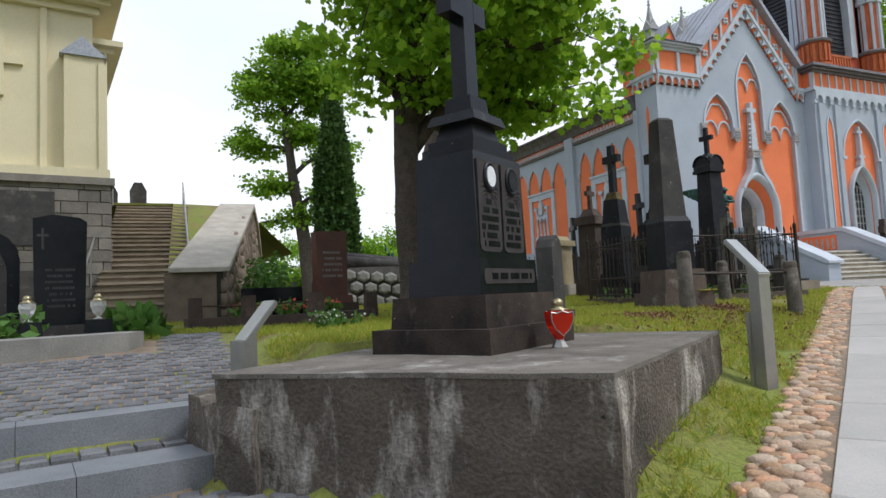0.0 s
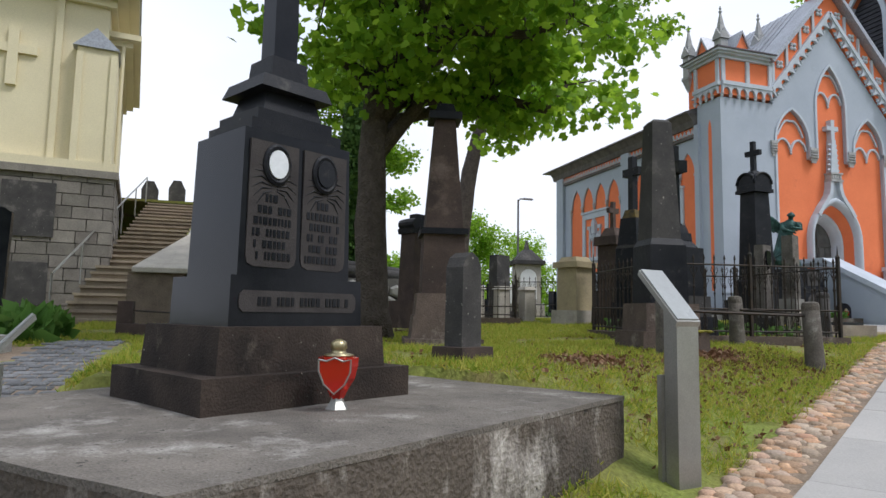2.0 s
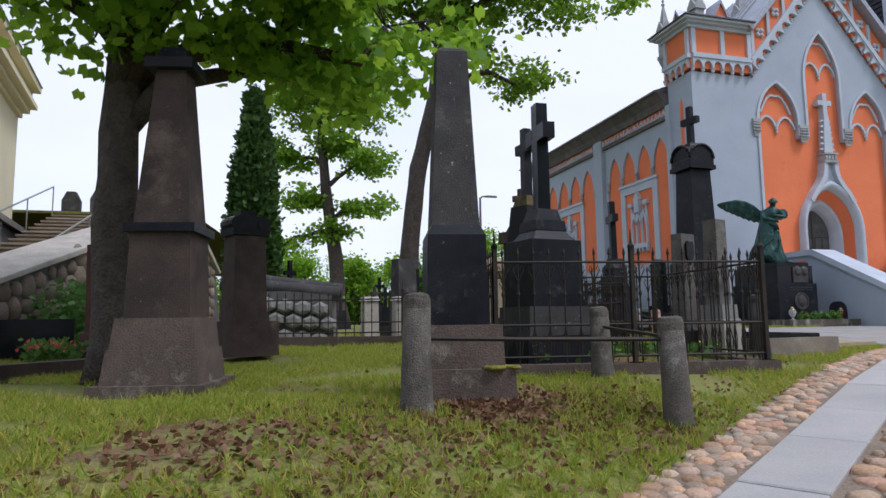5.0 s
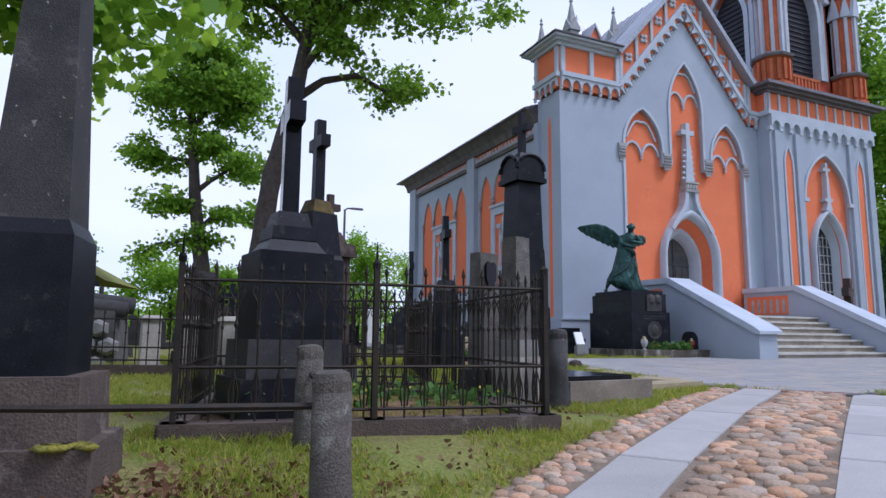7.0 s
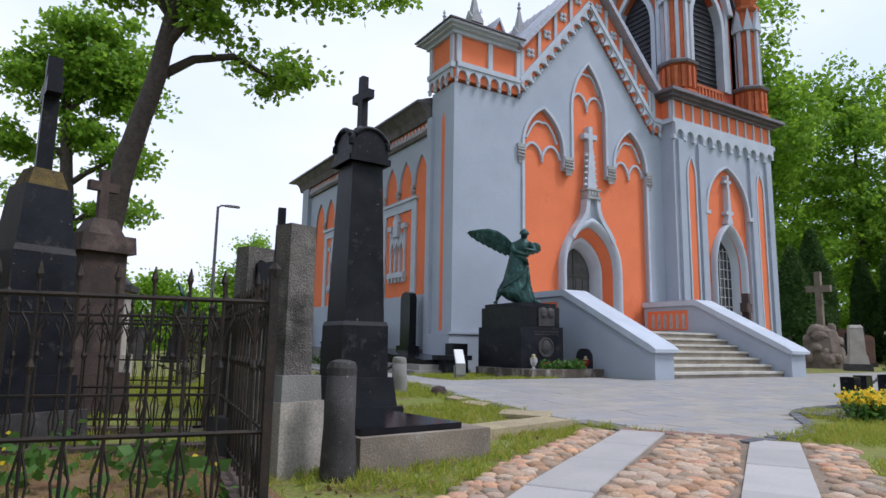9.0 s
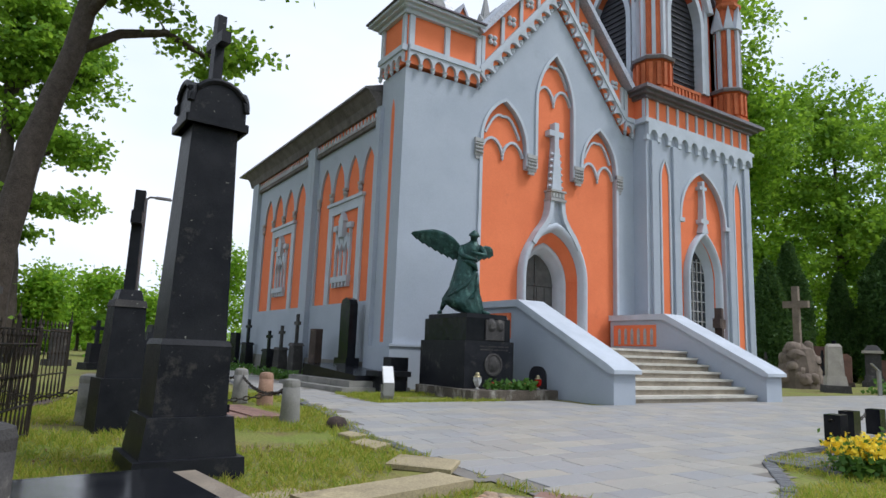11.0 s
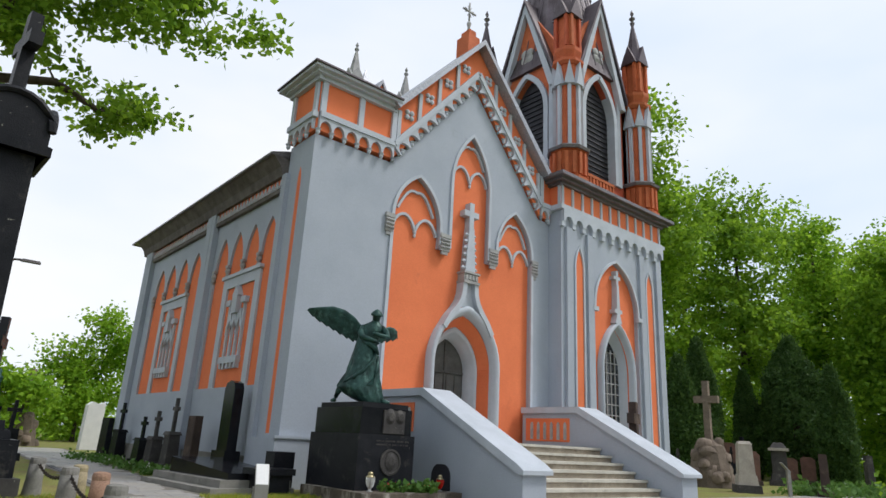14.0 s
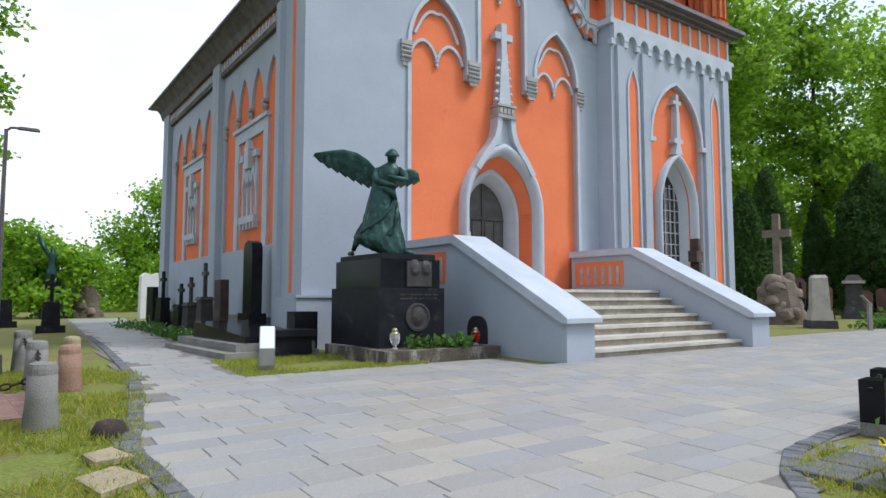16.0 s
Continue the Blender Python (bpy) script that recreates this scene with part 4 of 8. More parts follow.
win = part("window", prism(B(), arch(TX, 0.62, 2.5, 5.0, 6.15), TF + 0.44, TF + 0.46), GLASSD, chapel, "leaded pointed window with dark panes")
bm = B()
for k in (-0.37, -0.13, 0.13, 0.37):
    box(bm, TX + k - 0.018, TX + k + 0.018, TF + 0.4, TF + 0.44, 2.5, 5.8)
for k in range(9):
    box(bm, TX - 0.58, TX + 0.58, TF + 0.405, TF + 0.435, 2.8 + 0.36 * k, 2.83 + 0.36 * k)
part("glazing_bars", bm, STONE_TRIM, win)
# corbel table and cornice of the tower
bm0 = B()
st = 2 * TW / 11
prism(bm0, [(-st / 2, 0), (-st / 2, -0.45), (-st * 0.34, -0.45)] + [(-st * 0.34 * math.cos(math.pi * i / 6), -0.45 + st * 0.4 * math.sin(math.pi * i / 6)) for i in range(1, 6)] + [(st * 0.34, -0.45), (st / 2, -0.45), (st / 2, 0)], -0.14, 0.02)
box(bm0, -st * 0.66, -st * 0.34, -0.12, 0.02, -0.62, -0.45)
first = part("corbel_arch", bm0, TRIM, chapel)
for i in range(11):
    ob = first if i == 0 else new("corbel_arch", first.data)
    ob.parent = chapel
    ob.matrix_basis = pose(TX - TW + st * (i + 0.5), TF, 10.2)
for i in range(8):
    ob = new("corbel_arch", first.data)
    ob.parent = chapel
    ob.matrix_basis = pose(TX - TW, TF + 5.0 - st * (i + 0.5), 10.2, 0, 0, -90)
bm = B()
box(bm, TX - TW - 0.14, TX + TW + 0.14, TF - 0.14, TF + 5.3, 10.2, 10.34)
box(bm, TX - TW - 0.08, TX + TW + 0.08, TF - 0.08, TF + 5.3, 10.34, 10.4)
part("string_course", bm, TRIM, chapel)
bm = B()
box(bm, TX - TW, TX + TW, TF, TF + 5.2, 10.4, 11.1)
part("belfry_band", bm, ORANGE, chapel, "orange band with grey posts")
for i in range(12):
    x = TX - TW + 0.06 + (2 * TW - 0.12) * i / 11
    bm = B()
    box(bm, x - 0.05, x + 0.05, TF - 0.05, TF + 0.02, 10.4, 11.1)
    part("band_post", bm, TRIM, chapel)
for i in range(9):
    y = TF + 0.06 + 0.6 * i
    bm = B()
    box(bm, TX - TW - 0.05, TX - TW + 0.02, y - 0.05, y + 0.05, 10.4, 11.1)
    part("band_post", bm, TRIM, chapel)
bm = B()
for d, z0, z1 in ((0.12, 11.1, 11.2), (0.28, 11.2, 11.3), (0.45, 11.3, 11.42)):
    box(bm, TX - TW - d, TX + TW + d, TF - d, TF + 5.2 + d, z0, z1)
part("belfry_cornice", bm, ROOFM, chapel)

# bell stage
HB = 2.0
for side in range(4):
    m = pose(TX, TY, 0, 0, 0, 90 * side)
    wall = B()
    a = arch(0, 0.95, 12.5, 15.2, 16.9, 7)
    h2 = len(a) // 2
    for pl in ([(-HB, 11.4), (-HB, 17.2), (0, 20.3)] + a[:h2 + 1][::-1] + [(-0.95, 11.4)], [(HB, 11.4), (HB, 17.2), (0, 20.3)] + a[h2:] + [(0.95, 11.4)]):
        prism(wall, pl, -HB, -HB + 0.35, "y", m)
    box(wall, -0.95, 0.95, -HB, -HB + 0.35, 11.4, 12.5, 1.0, m)
    part("bell_stage_wall", wall, TERRA, chapel, "terracotta bell stage with pointed louvred openings")
    bm = B()
    aa = arch(0, 1.05, 12.5, 15.2, 17.05, 7)
    for i in range(len(aa) - 1):
        (xa, za), (xb, zb) = aa[i], aa[i + 1]
        d = Vector((xb - xa, zb - za)).normalized()
        n2 = Vector((-d.y, d.x)) * 0.11
        prism(bm, [(xa - n2.x, za - n2.y), (xa + n2.x, za + n2.y), (xb + n2.x, zb + n2.y), (xb - n2.x, zb - n2.y)], -HB - 0.12, -HB + 0.3, "y", m)
    for s in (-1, 1):
        prism(bm, [(s * 1.32, 16.0), (s * 1.62, 16.0), (0.0, 20.6), (0.0, 20.05)], -HB - 0.25, -HB + 0.5, "y", m)
        box(bm, s * 1.3 - 0.1, s * 1.3 + 0.1, -HB - 0.1, -HB + 0.02, 12.5, 16.4, 1.0, m)
    part("gablet", bm, TRIM, chapel)
    bm = B()
    for s in (-1, 1):
        prism(bm, [(s * 1.65, 16.3), (s * 1.7, 16.5), (0.0, 20.75), (0.0, 20.55)], -HB - 0.32, -0.4, "y", m)
    part("gablet_roof", bm, SPIREM, chapel)
    bm = B()
    for k in range(4):
        aq = k * math.pi / 2 + 0.78
        lathe(bm, [(0.2, -0.06), (0.2, 0.03), (0.08, 0.08)], 8, m @ pose(0.2 * math.cos(aq), -HB - 0.05, 18.0 + 0.2 * math.sin(aq), 90))
    part("quatrefoil", bm, STONE_TRIM, chapel)
    lou = B()
    prism(lou, arch(0, 0.97, 12.5, 15.2, 16.95, 7), -HB + 0.26, -HB + 0.3, "y", m)
    louvre = part("louvre", lou, LOUVRE, chapel, "dark louvred belfry opening")
    for k in range(18):
        bm = B()
        z = 12.6 + 0.22 * k
        w = 0.92 if z < 15.2 else max(0.12, 0.92 * (1 - ((z - 15.2) / 1.75) ** 1.6))
        prism(bm, [(-w, 0), (-w, 0.03), (w, 0.03), (w, 0)], -0.06, 0.0, "y", m @ pose(0, -HB + 0.26, z, -20))
        part("slat", bm, LOUVRE, louvre)
    bm = B()
    box(bm, -0.95, 0.95, -HB - 0.06, -HB + 0.02, 12.38, 12.5, 1.0, m)
    box(bm, -0.95, 0.95, -HB - 0.06, -HB + 0.02, 11.45, 11.6, 1.0, m)
    for k in range(9):
        x = -0.84 + 0.21 * k
        box(bm, x - 0.045, x + 0.045, -HB - 0.05, -HB + 0.01, 11.6, 12.38, 1.0, m)
    part("balustrade", bm, TERRA, chapel)


def turret(x, y):
    """A corner turret: panelled pedestal, clustered shaft, small gables, spirelet and finial."""
    m = pose(x, y, 0)
    bm = B()
    lathe(bm, [(0.74, 11.4), (0.74, 11.55), (0.62, 11.6), (0.62, 12.55), (0.7, 12.6)], 8, m)
    for k in range(16):
        a = 2 * math.pi * (k + 0.5) / 16
        box(bm, -0.06, 0.06, -0.05, 0.05, 11.65, 12.5, 1.0, m @ pose(0.64 * math.cos(a), 0.64 * math.sin(a), 0, 0, 0, math.degrees(a) + 90))
    part("turret_pedestal", bm, TERRA, chapel)
    bm = B()
    lathe(bm, [(0.78, 12.6), (0.82, 12.7), (0.64, 12.82)], 8, m)
    part("turret_cornice", bm, ROOFM, chapel)
    bm = B()
    lathe(bm, [(0.46, 12.8), (0.46, 16.2)], 8, m)
    part("turret_shaft", bm, TERRA, chapel)
    bm = B()
    for k in range(8):
        a = 2 * math.pi * k / 8 + 0.0
        mm = m @ pose(0.48 * math.cos(a), 0.48 * math.sin(a), 0, 0, 0, math.degrees(a) + 90)
        box(bm, -0.065, 0.065, -0.07, 0.07, 12.82, 15.5, 1.0, mm)
        prism(bm, [(-0.2, 15.3), (0, 16.3), (0.2, 15.3)], -0.12, 0.05, "y", mm)
    part("turret_pilasters", bm, TRIM, chapel)
    bm = B()
    lathe(bm, [(0.52, 16.2), (0.62, 16.3), (0.62, 16.42), (0.45, 16.5), (0.56, 16.8), (0.56, 16.95), (0.36, 17.0), (0.36, 18.5)], 8, m)
    for k in range(4):
        a = math.pi / 2 * k
        mm = m @ pose(0.36 * math.cos(a), 0.36 * math.sin(a), 0, 0, 0, math.degrees(a) + 90)
        for s in (-1, 1):
            box(bm, s * 0.24 - 0.06, s * 0.24 + 0.06, -0.08, 0.08, 17.0, 18.4, 1.0, mm)
    part("turret_lantern", bm, TERRA, chapel)
    bm = B()
    lathe(bm, [(0.5, 18.45), (0.42, 18.6), (0.05, 20.6)], 8, m)
    for k in range(4):
        mm = m @ pose(0, 0, 0, 0, 0, 90 * k)
        prism(bm, [(-0.36, 18.4), (0, 19.3), (0.36, 18.4)], -0.48, 0, "y", mm)
    part("turret_spire", bm, SPIREM, chapel)
    bm = B()
    lathe(bm, [(0.04, 20.5), (0.12, 20.7), (0.04, 20.8), (0.15, 20.95), (0.03, 21.05), (0.09, 21.2), (0.02, 21.4)], 6, m)
    part("turret_finial", bm, ROOFM, chapel)


for sx in (-1, 1):
    for sy in (-1, 1):
        turret(TX + sx * 2.3, TY + sy * 2.3)
bm = B()
lathe(bm, [(2.35, 17.2), (1.9, 19.4), (0.95, 23.4), (0.09, 27.9)], 8, pose(TX, TY, 0))
part("spire", bm, SPIREM, chapel, "dark standing-seam metal spire")
bm = B()
for k in range(32):
    a = 2 * math.pi * k / 32
    tube(bm, [(TX + 2.3 * math.cos(a) * (1 if k % 4 else 1.02), TY + 2.3 * math.sin(a), 17.3), (TX + 1.82 * math.cos(a), TY + 1.82 * math.sin(a), 19.5), (TX + 0.92 * math.cos(a), TY + 0.92 * math.sin(a), 23.45), (TX + 0.07 * math.cos(a), TY + 0.07 * math.sin(a), 27.9)], 0.025, 4)
part("spire_seams", bm, SPIREM, chapel)
for k in range(4):
    bm = B()
    m = pose(TX, TY, 0, 0, 0, 90 * k + 45)
    prism(bm, [(-0.36, 21.6), (0, 23.2), (0.36, 21.6)], -1.42, -0.4, "y", m)
    lathe(bm, [(0.03, 23.1), (0.02, 24.0)], 5, m @ pose(0, -1.3, 0))
    box(bm, -0.12, 0.12, -1.32, -1.28, 23.7, 23.76, 1.0, m)
    part("spire_dormer", bm, SPIREM, chapel)
bm = B()
lathe(bm, [(0.09, 27.85), (0.16, 28.1), (0.05, 28.3)], 8, pose(TX, TY, 0))
tube(bm, [(TX, TY, 28.2), (TX, TY, 31.4)], 0.05)
tube(bm, [(TX - 0.75, TY, 30.6), (TX + 0.75, TY, 30.6)], 0.05)
for a in range(4):
    ang = a * math.pi / 2 + 0.785
    tube(bm, [(TX + 0.15 * math.cos(ang), TY, 30.6 + 0.15 * math.sin(ang)), (TX + 0.55 * math.cos(ang), TY, 30.6 + 0.55 * math.sin(ang))], 0.025, 4)
for p in ((-0.75, 30.6), (0.75, 30.6), (0, 31.4), (0, 29.4)):
    lathe(bm, [(0.02, -0.12), (0.12, 0), (0.02, 0.12)], 6, pose(TX + p[0], TY, p[1]))
part("spire_cross", bm, IRON, chapel, "wrought-iron cross on the spire")


# ---- the ground ----
def sheet(name, x0, x1, y0, y1, n, material, lift=0.0, label=""):
    xs, ys = np.linspace(x0, x1, n[0]), np.linspace(y0, y1, n[1])
    verts = [(x, y, height(x, y) + lift) for y in ys for x in xs]
    k = n[0]
    faces = [(j * k + i, j * k + i + 1, (j + 1) * k + i + 1, (j + 1) * k + i) for j in range(n[1] - 1) for i in range(k - 1)]
    return verts, faces


xs = list(np.linspace(-1500, -40, 8)) + list(np.linspace(-30, -6, 10)) + list(np.arange(-5, 24.01, 0.25)) + list(np.linspace(25, 60, 20)) + list(np.linspace(75, 1500, 8))
ys = list(np.linspace(-1500, -40, 8)) + list(np.linspace(-30, -3, 12)) + list(np.arange(-2.5, 20.01, 0.25)) + list(np.linspace(21, 60, 22)) + list(np.linspace(75, 1500, 8))


def under_slab(x, y):
    """Whether a spot lies under the concrete grave base."""
    n, d = (y - 4.1) * 0.796 - (x - 0.35) * 0.605, (x - 0.35) * 0.796 + (y - 4.1) * 0.605
    return -2.3 < n < 0.06 and -0.05 < d < 3.3


verts = [(x, y, min(0.3, height(x, y)) if under_slab(x, y) else height(x, y) - (0.05 if -1 < x < 2.0 and y < 4.0 else 0) + (0.012 * noise.noise((x * 2, y * 2, 0)) if abs(x) < 40 else 0)) for y in ys for x in xs]
k = len(xs)
faces = [(j * k + i, j * k + i + 1, (j + 1) * k + i + 1, (j + 1) * k + i) for j in range(len(ys) - 1) for i in range(k - 1)]
ground = tagged(raw("ground", verts, faces, LAWN, None, True), "patchy mown cemetery lawn with bare spots", "lawn", kind="structure")

# frame of the walk: u runs along it, v to its left
DU, DV = Vector((0.848, 0.53)), Vector((-0.53, 0.848))


def uv(u, v):
    p = DU * u + DV * v
    return p.x, p.y


def on_paving(x, y):
    """Whether a spot lies on the flagged forecourt or the paved path beside the chapel."""
    left = lerp_at(y, (9.0, 10.6, 13.0, 14.2, 16.9, 29.5, 45), (15.5, 15.25, 15.2, 15.45, 15.9, 16.6, 17.5))
    if x < left or y > 44:
        return False
    if y > 16.15:
        return x < lerp_at(y, (16.15, 16.2, 21.5, 30, 45), (17.0, 17.05, 17.5, 18.4, 20.0)) or (x > 28.35 and y < 16.6)
    if y > 14.95 and 21.3 < x < 28.3:
        return y < 15.2 and 22.5 < x < 27.6 or y < 14.95
    if x > 30:
        return 10.9 < y < 16.4 + 0.04 * (x - 30)
    lo = lerp_at(x, (15.2, 15.8, 17.0, 18.4, 18.9, 20.4, 22, 30), (10.2, 8.7, 8.75, 9.65, 10.0, 10.4, 10.5, 10.9))
    return y > lo and x < 40


# flags, laid in rows along the chapel front
random.seed(3)
forecourt = thing("forecourt_paving", "sawn grey and sand-coloured stone flags", "paving", kind="structure")
flags = []
y = 8.4
while y < 44:
    hrow = random.choice((0.27, 0.3, 0.3, 0.34))
    x = 15.0 + random.random() * 0.5
    while x < 42:
        w = random.uniform(0.36, 0.78)
        if on_paving(x + w / 2, y + hrow / 2) and (on_paving(x + 0.05, y + hrow / 2) or on_paving(x + w - 0.05, y + hrow / 2)):
            xa, xb = x, x + w
            while not on_paving(xa + 0.03, y + hrow / 2) and xa < xb - 0.15:
                xa += 0.012
            while not on_paving(xb - 0.03, y + hrow / 2) and xb > xa + 0.15:
                xb -= 0.012
            flags.append((xa, xb, y, y + hrow))
        x += w
    y += hrow
flags.sort(key=lambda f: abs(f[0] - 18) + abs(f[2] - 12.5))
gap = 0.004
rest_v, rest_f = [], []
for i, (x0, x1, y0, y1) in enumerate(flags):
    dz = random.uniform(-0.0015, 0.0015) + 0.022
    c = [(x0 + gap, y0 + gap), (x1 - gap, y0 + gap), (x1 - gap, y1 - gap), (x0 + gap, y1 - gap)]
    vv = [(px, py, height(px, py) - 0.03) for px, py in c] + [(px, py, height(px, py) + dz - 0.006) for px, py in c]
    e = 0.004
    ci = [(x0 + gap + e, y0 + gap + e), (x1 - gap - e, y0 + gap + e), (x1 - gap - e, y1 - gap - e), (x0 + gap + e, y1 - gap - e)]
    vv += [(px, py, height(px, py) + dz) for px, py in ci]
    ff = [(8, 9, 10, 11)] + [(4 + k, 4 + (k + 1) % 4, 8 + (k + 1) % 4, 8 + k) for k in range(4)] + [(k, (k + 1) % 4, 4 + (k + 1) % 4, 4 + k) for k in range(4)]
    if i < 300:
        raw("flagstone", vv, ff, PAVE, forecourt)
    else:
        o = len(rest_v)
        rest_v += vv
        rest_f += [tuple(a + o for a in f) for f in ff]
tagged(raw("flagstones_far", rest_v, rest_f, PAVE, forecourt), kind="stuff")
# a bed of sandy soil under the flags and the walk
bed_v, bed_f = [], []
for iu in range(-12, 73):
    for iv in range(0, 6):
        x, y = uv(iu * 0.25, -1.9 + iv * 0.5)
        bed_v.append((x, y, height(x, y) + 0.014))
for iu in range(84):
    for iv in range(5):
        a = iu * 6 + iv
        bed_f.append((a, a + 6, a + 7, a + 1))
walkway = thing("cobbled_walk", "walk of rounded field cobbles between two granite slab strips", "path", kind="structure")
raw("joint_soil", bed_v, bed_f, SOIL, walkway)
jv, jf = [], []
for j in range(0, 240):
    for i in range(0, 182):
        x, y = 14.9 + i * 0.15, 8.3 + j * 0.15
        if any(on_paving(x + a, y + b) for a, b in ((0.075, 0.075), (-0.08, 0.075), (0.23, 0.075), (0.075, -0.08), (0.075, 0.23))):
            o = len(jv)
            jv += [(x + a, y + b, height(x + a, y + b) + 0.013) for a, b in ((0, 0), (0.15, 0), (0.15, 0.15), (0, 0.15))]
            jf.append((o, o + 1, o + 2, o + 3))
raw("joint_mortar", jv, jf, JOINT, forecourt)


def slab_piece(name, parent, corners, lift, material, e=0.012, depth=0.05):
    cx, cy = sum(p[0] for p in corners) / 4, sum(p[1] for p in corners) / 4
    ins = []
    for px, py in corners:
        d = Vector((cx - px, cy - py)).normalized() * e
        ins.append((px + d.x, py + d.y))
    vv = [(px, py, height(px, py) + lift - depth) for px, py in corners] + [(px, py, height(px, py) + lift - 0.008) for px, py in corners] + [(px, py, height(px, py) + lift) for px, py in ins]
    ff = [(8, 9, 10, 11)] + [(4 + k, 4 + (k + 1) % 4, 8 + (k + 1) % 4, 8 + k) for k in range(4)] + [(k, (k + 1) % 4, 4 + (k + 1) % 4, 4 + k) for k in range(4)]
    return raw(name, vv, ff, material, parent)


for v0, v1 in ((-0.23, 0.22), (-1.48, -1.04)):
    u = -2.0
    while u < 17.9:
        L = random.uniform(0.9, 1.2)
        ue = min(u + L, 17.95)
        slab_piece("strip_slab", walkway, [uv(u + 0.006, v0), uv(ue - 0.006, v0), uv(ue - 0.006, v1), uv(u + 0.006, v1)], 0.035 + random.uniform(-0.004, 0.004), STRIP)
        u += L
# brick-red threshold row at the walk's end
for k in range(6):
    v0 = 0.25 - 0.22 * k
    slab_piece("threshold_stone", walkway, [uv(17.96, v0 - 0.2), uv(18.2, v0 - 0.2), uv(18.2, v0), uv(17.96, v0)], 0.03, mat("reddish_threshold_stone", (0.26, 0.15, 0.12), (0.2, 0.12, 0.1), 0.8, 3, 60, 0.2, rand=0.15) if k == 0 else bpy.data.materials["reddish_threshold_stone"])


def stone_verts(cx, cy, r, h, lift, n=7):
    """A rounded field stone: a low uneven dome."""
    a0 = random.random() * 6.28
    sq = random.uniform(0.68, 1.0)
    rot = random.random() * 3.14
    rr = [r * random.uniform(0.86, 1.1) for _ in range(n)]
    vv = []
    for rad, z in ((1.0, -0.03), (0.97, h * 0.35), (0.68, h * 0.85)):
        for k in range(n):
            a = a0 + 6.2832 * k / n
            px, py = rr[k] * rad * math.cos(a), rr[k] * rad * math.sin(a) * sq
            px, py = px * math.cos(rot) - py * math.sin(rot), px * math.sin(rot) + py * math.cos(rot)
            vv.append((cx + px, cy + py, lift + z))
    vv.append((cx, cy, lift + h))
    ff = []
    for q in range(2):
        for k in range(n):
            j = (k + 1) % n
            ff.append((q * n + k, q * n + j, (q + 1) * n + j, (q + 1) * n + k))
    for k in range(n):
        ff.append((2 * n + k, 2 * n + (k + 1) % n, 3 * n))
    return vv, ff


random.seed(11)
spots = []
for v0, v1, r0 in ((-1.02, -0.25, 0.088), (0.24, 0.6, 0.07), (-1.95, -1.5, 0.075)):
    u = -1.5
    row = 0
    step = r0 * 1.6
    while u < 17.95:
        n = max(1, int(round((v1 - v0) / (r0 * 1.78))))
        for i in range(n):
            v = v0 + (i + 0.5 + (0.25 if row % 2 else -0.25)) * (v1 - v0) / n + random.uniform(-0.3, 0.3) * r0
            if v0 + r0 * 0.6 < v < v1 + (0.07 if v0 > 0 else -r0 * 0.6):
                spots.append((u + random.uniform(-0.35, 0.35) * r0, v, r0 * random.uniform(0.98, 1.28)))
        u += step
        row += 1
for i in range(1100):
    v0, v1 = ((-1.0, -0.27), (0.26, 0.62), (-1.93, -1.52))[(i % 5) // 2 if i % 5 < 4 else 0]
    spots.append((random.uniform(-1.5, 17.9), random.uniform(v0, v1), random.uniform(0.035, 0.055)))
spots.sort(key=lambda s: abs(s[0] - 13) + (0 if -1.05 < s[1] < -0.2 else 2.5))
rest_v, rest_f = [], []
for i, (u, v, r) in enumerate(spots):
    x, y = uv(u, v)
    vv, ff = stone_verts(x, y, r, random.uniform(0.02, 0.036), height(x, y) + 0.01)
    if i < 300:
        raw("cobble", vv, ff, COBBLE, walkway, True)
    else:
        o = len(rest_v)
        rest_v += vv
        rest_f += [tuple(a + o for a in f) for f in ff]
tagged(raw("cobbles_far", rest_v, rest_f, COBBLE, walkway, True), kind="stuff")

# kerb setts along the forecourt's lawn and its planted bed
kerb = thing("sett_kerb", "row of small grey granite setts edging the lawn", "kerb", kind="structure")


def kerb_row(pts, size=0.12):
    for (xa, ya), (xb, yb) in zip(pts, pts[1:]):
        L = math.hypot(xb - xa, yb - ya)
        n = max(1, int(L / size))
        d = Vector((xb - xa, yb - ya)).normalized()
        nn = Vector((-d.y, d.x)) * 0.07
        for i in range(n):
            a = Vector((xa, ya)) + d * (L * i / n + 0.006)
            b = Vector((xa, ya)) + d * (L * (i + 1) / n - 0.006)
            slab_piece("kerb_sett", kerb, [tuple(a - nn), tuple(b - nn), tuple(b + nn), tuple(a + nn)], 0.035 + random.uniform(-0.006, 0.006), SETT)


kerb_row([(15.55, 8.55), (16.95, 8.68), (17.7, 9.1), (18.35, 9.58), (18.85, 9.95), (19.5, 10.25), (20.4, 10.38), (22.0, 10.46), (25.0, 10.6)])
kerb_row([(15.2, 11.6), (15.13, 13.0), (15.38, 14.2), (15.83, 16.9), (16.2, 22.0), (16.5, 27.5)], 0.16)
# flat edging stones let into the lawn beside the forecourt
edging = thing("lawn_edging", "worn pale flat stones set into the lawn edge", "edging", kind="structure")
for pts in ([(15.0, 10.75), (15.35, 11.1), (14.9, 11.55), (14.55, 11.2)], [(14.8, 11.9), (15.1, 12.1), (14.95, 12.45), (14.7, 12.3)], [(14.85, 12.6), (15.1, 12.65), (15.0, 12.95), (14.8, 12.85)]):
    slab_piece("edging_stone", edging, pts, 0.06, SANDST, 0.03)
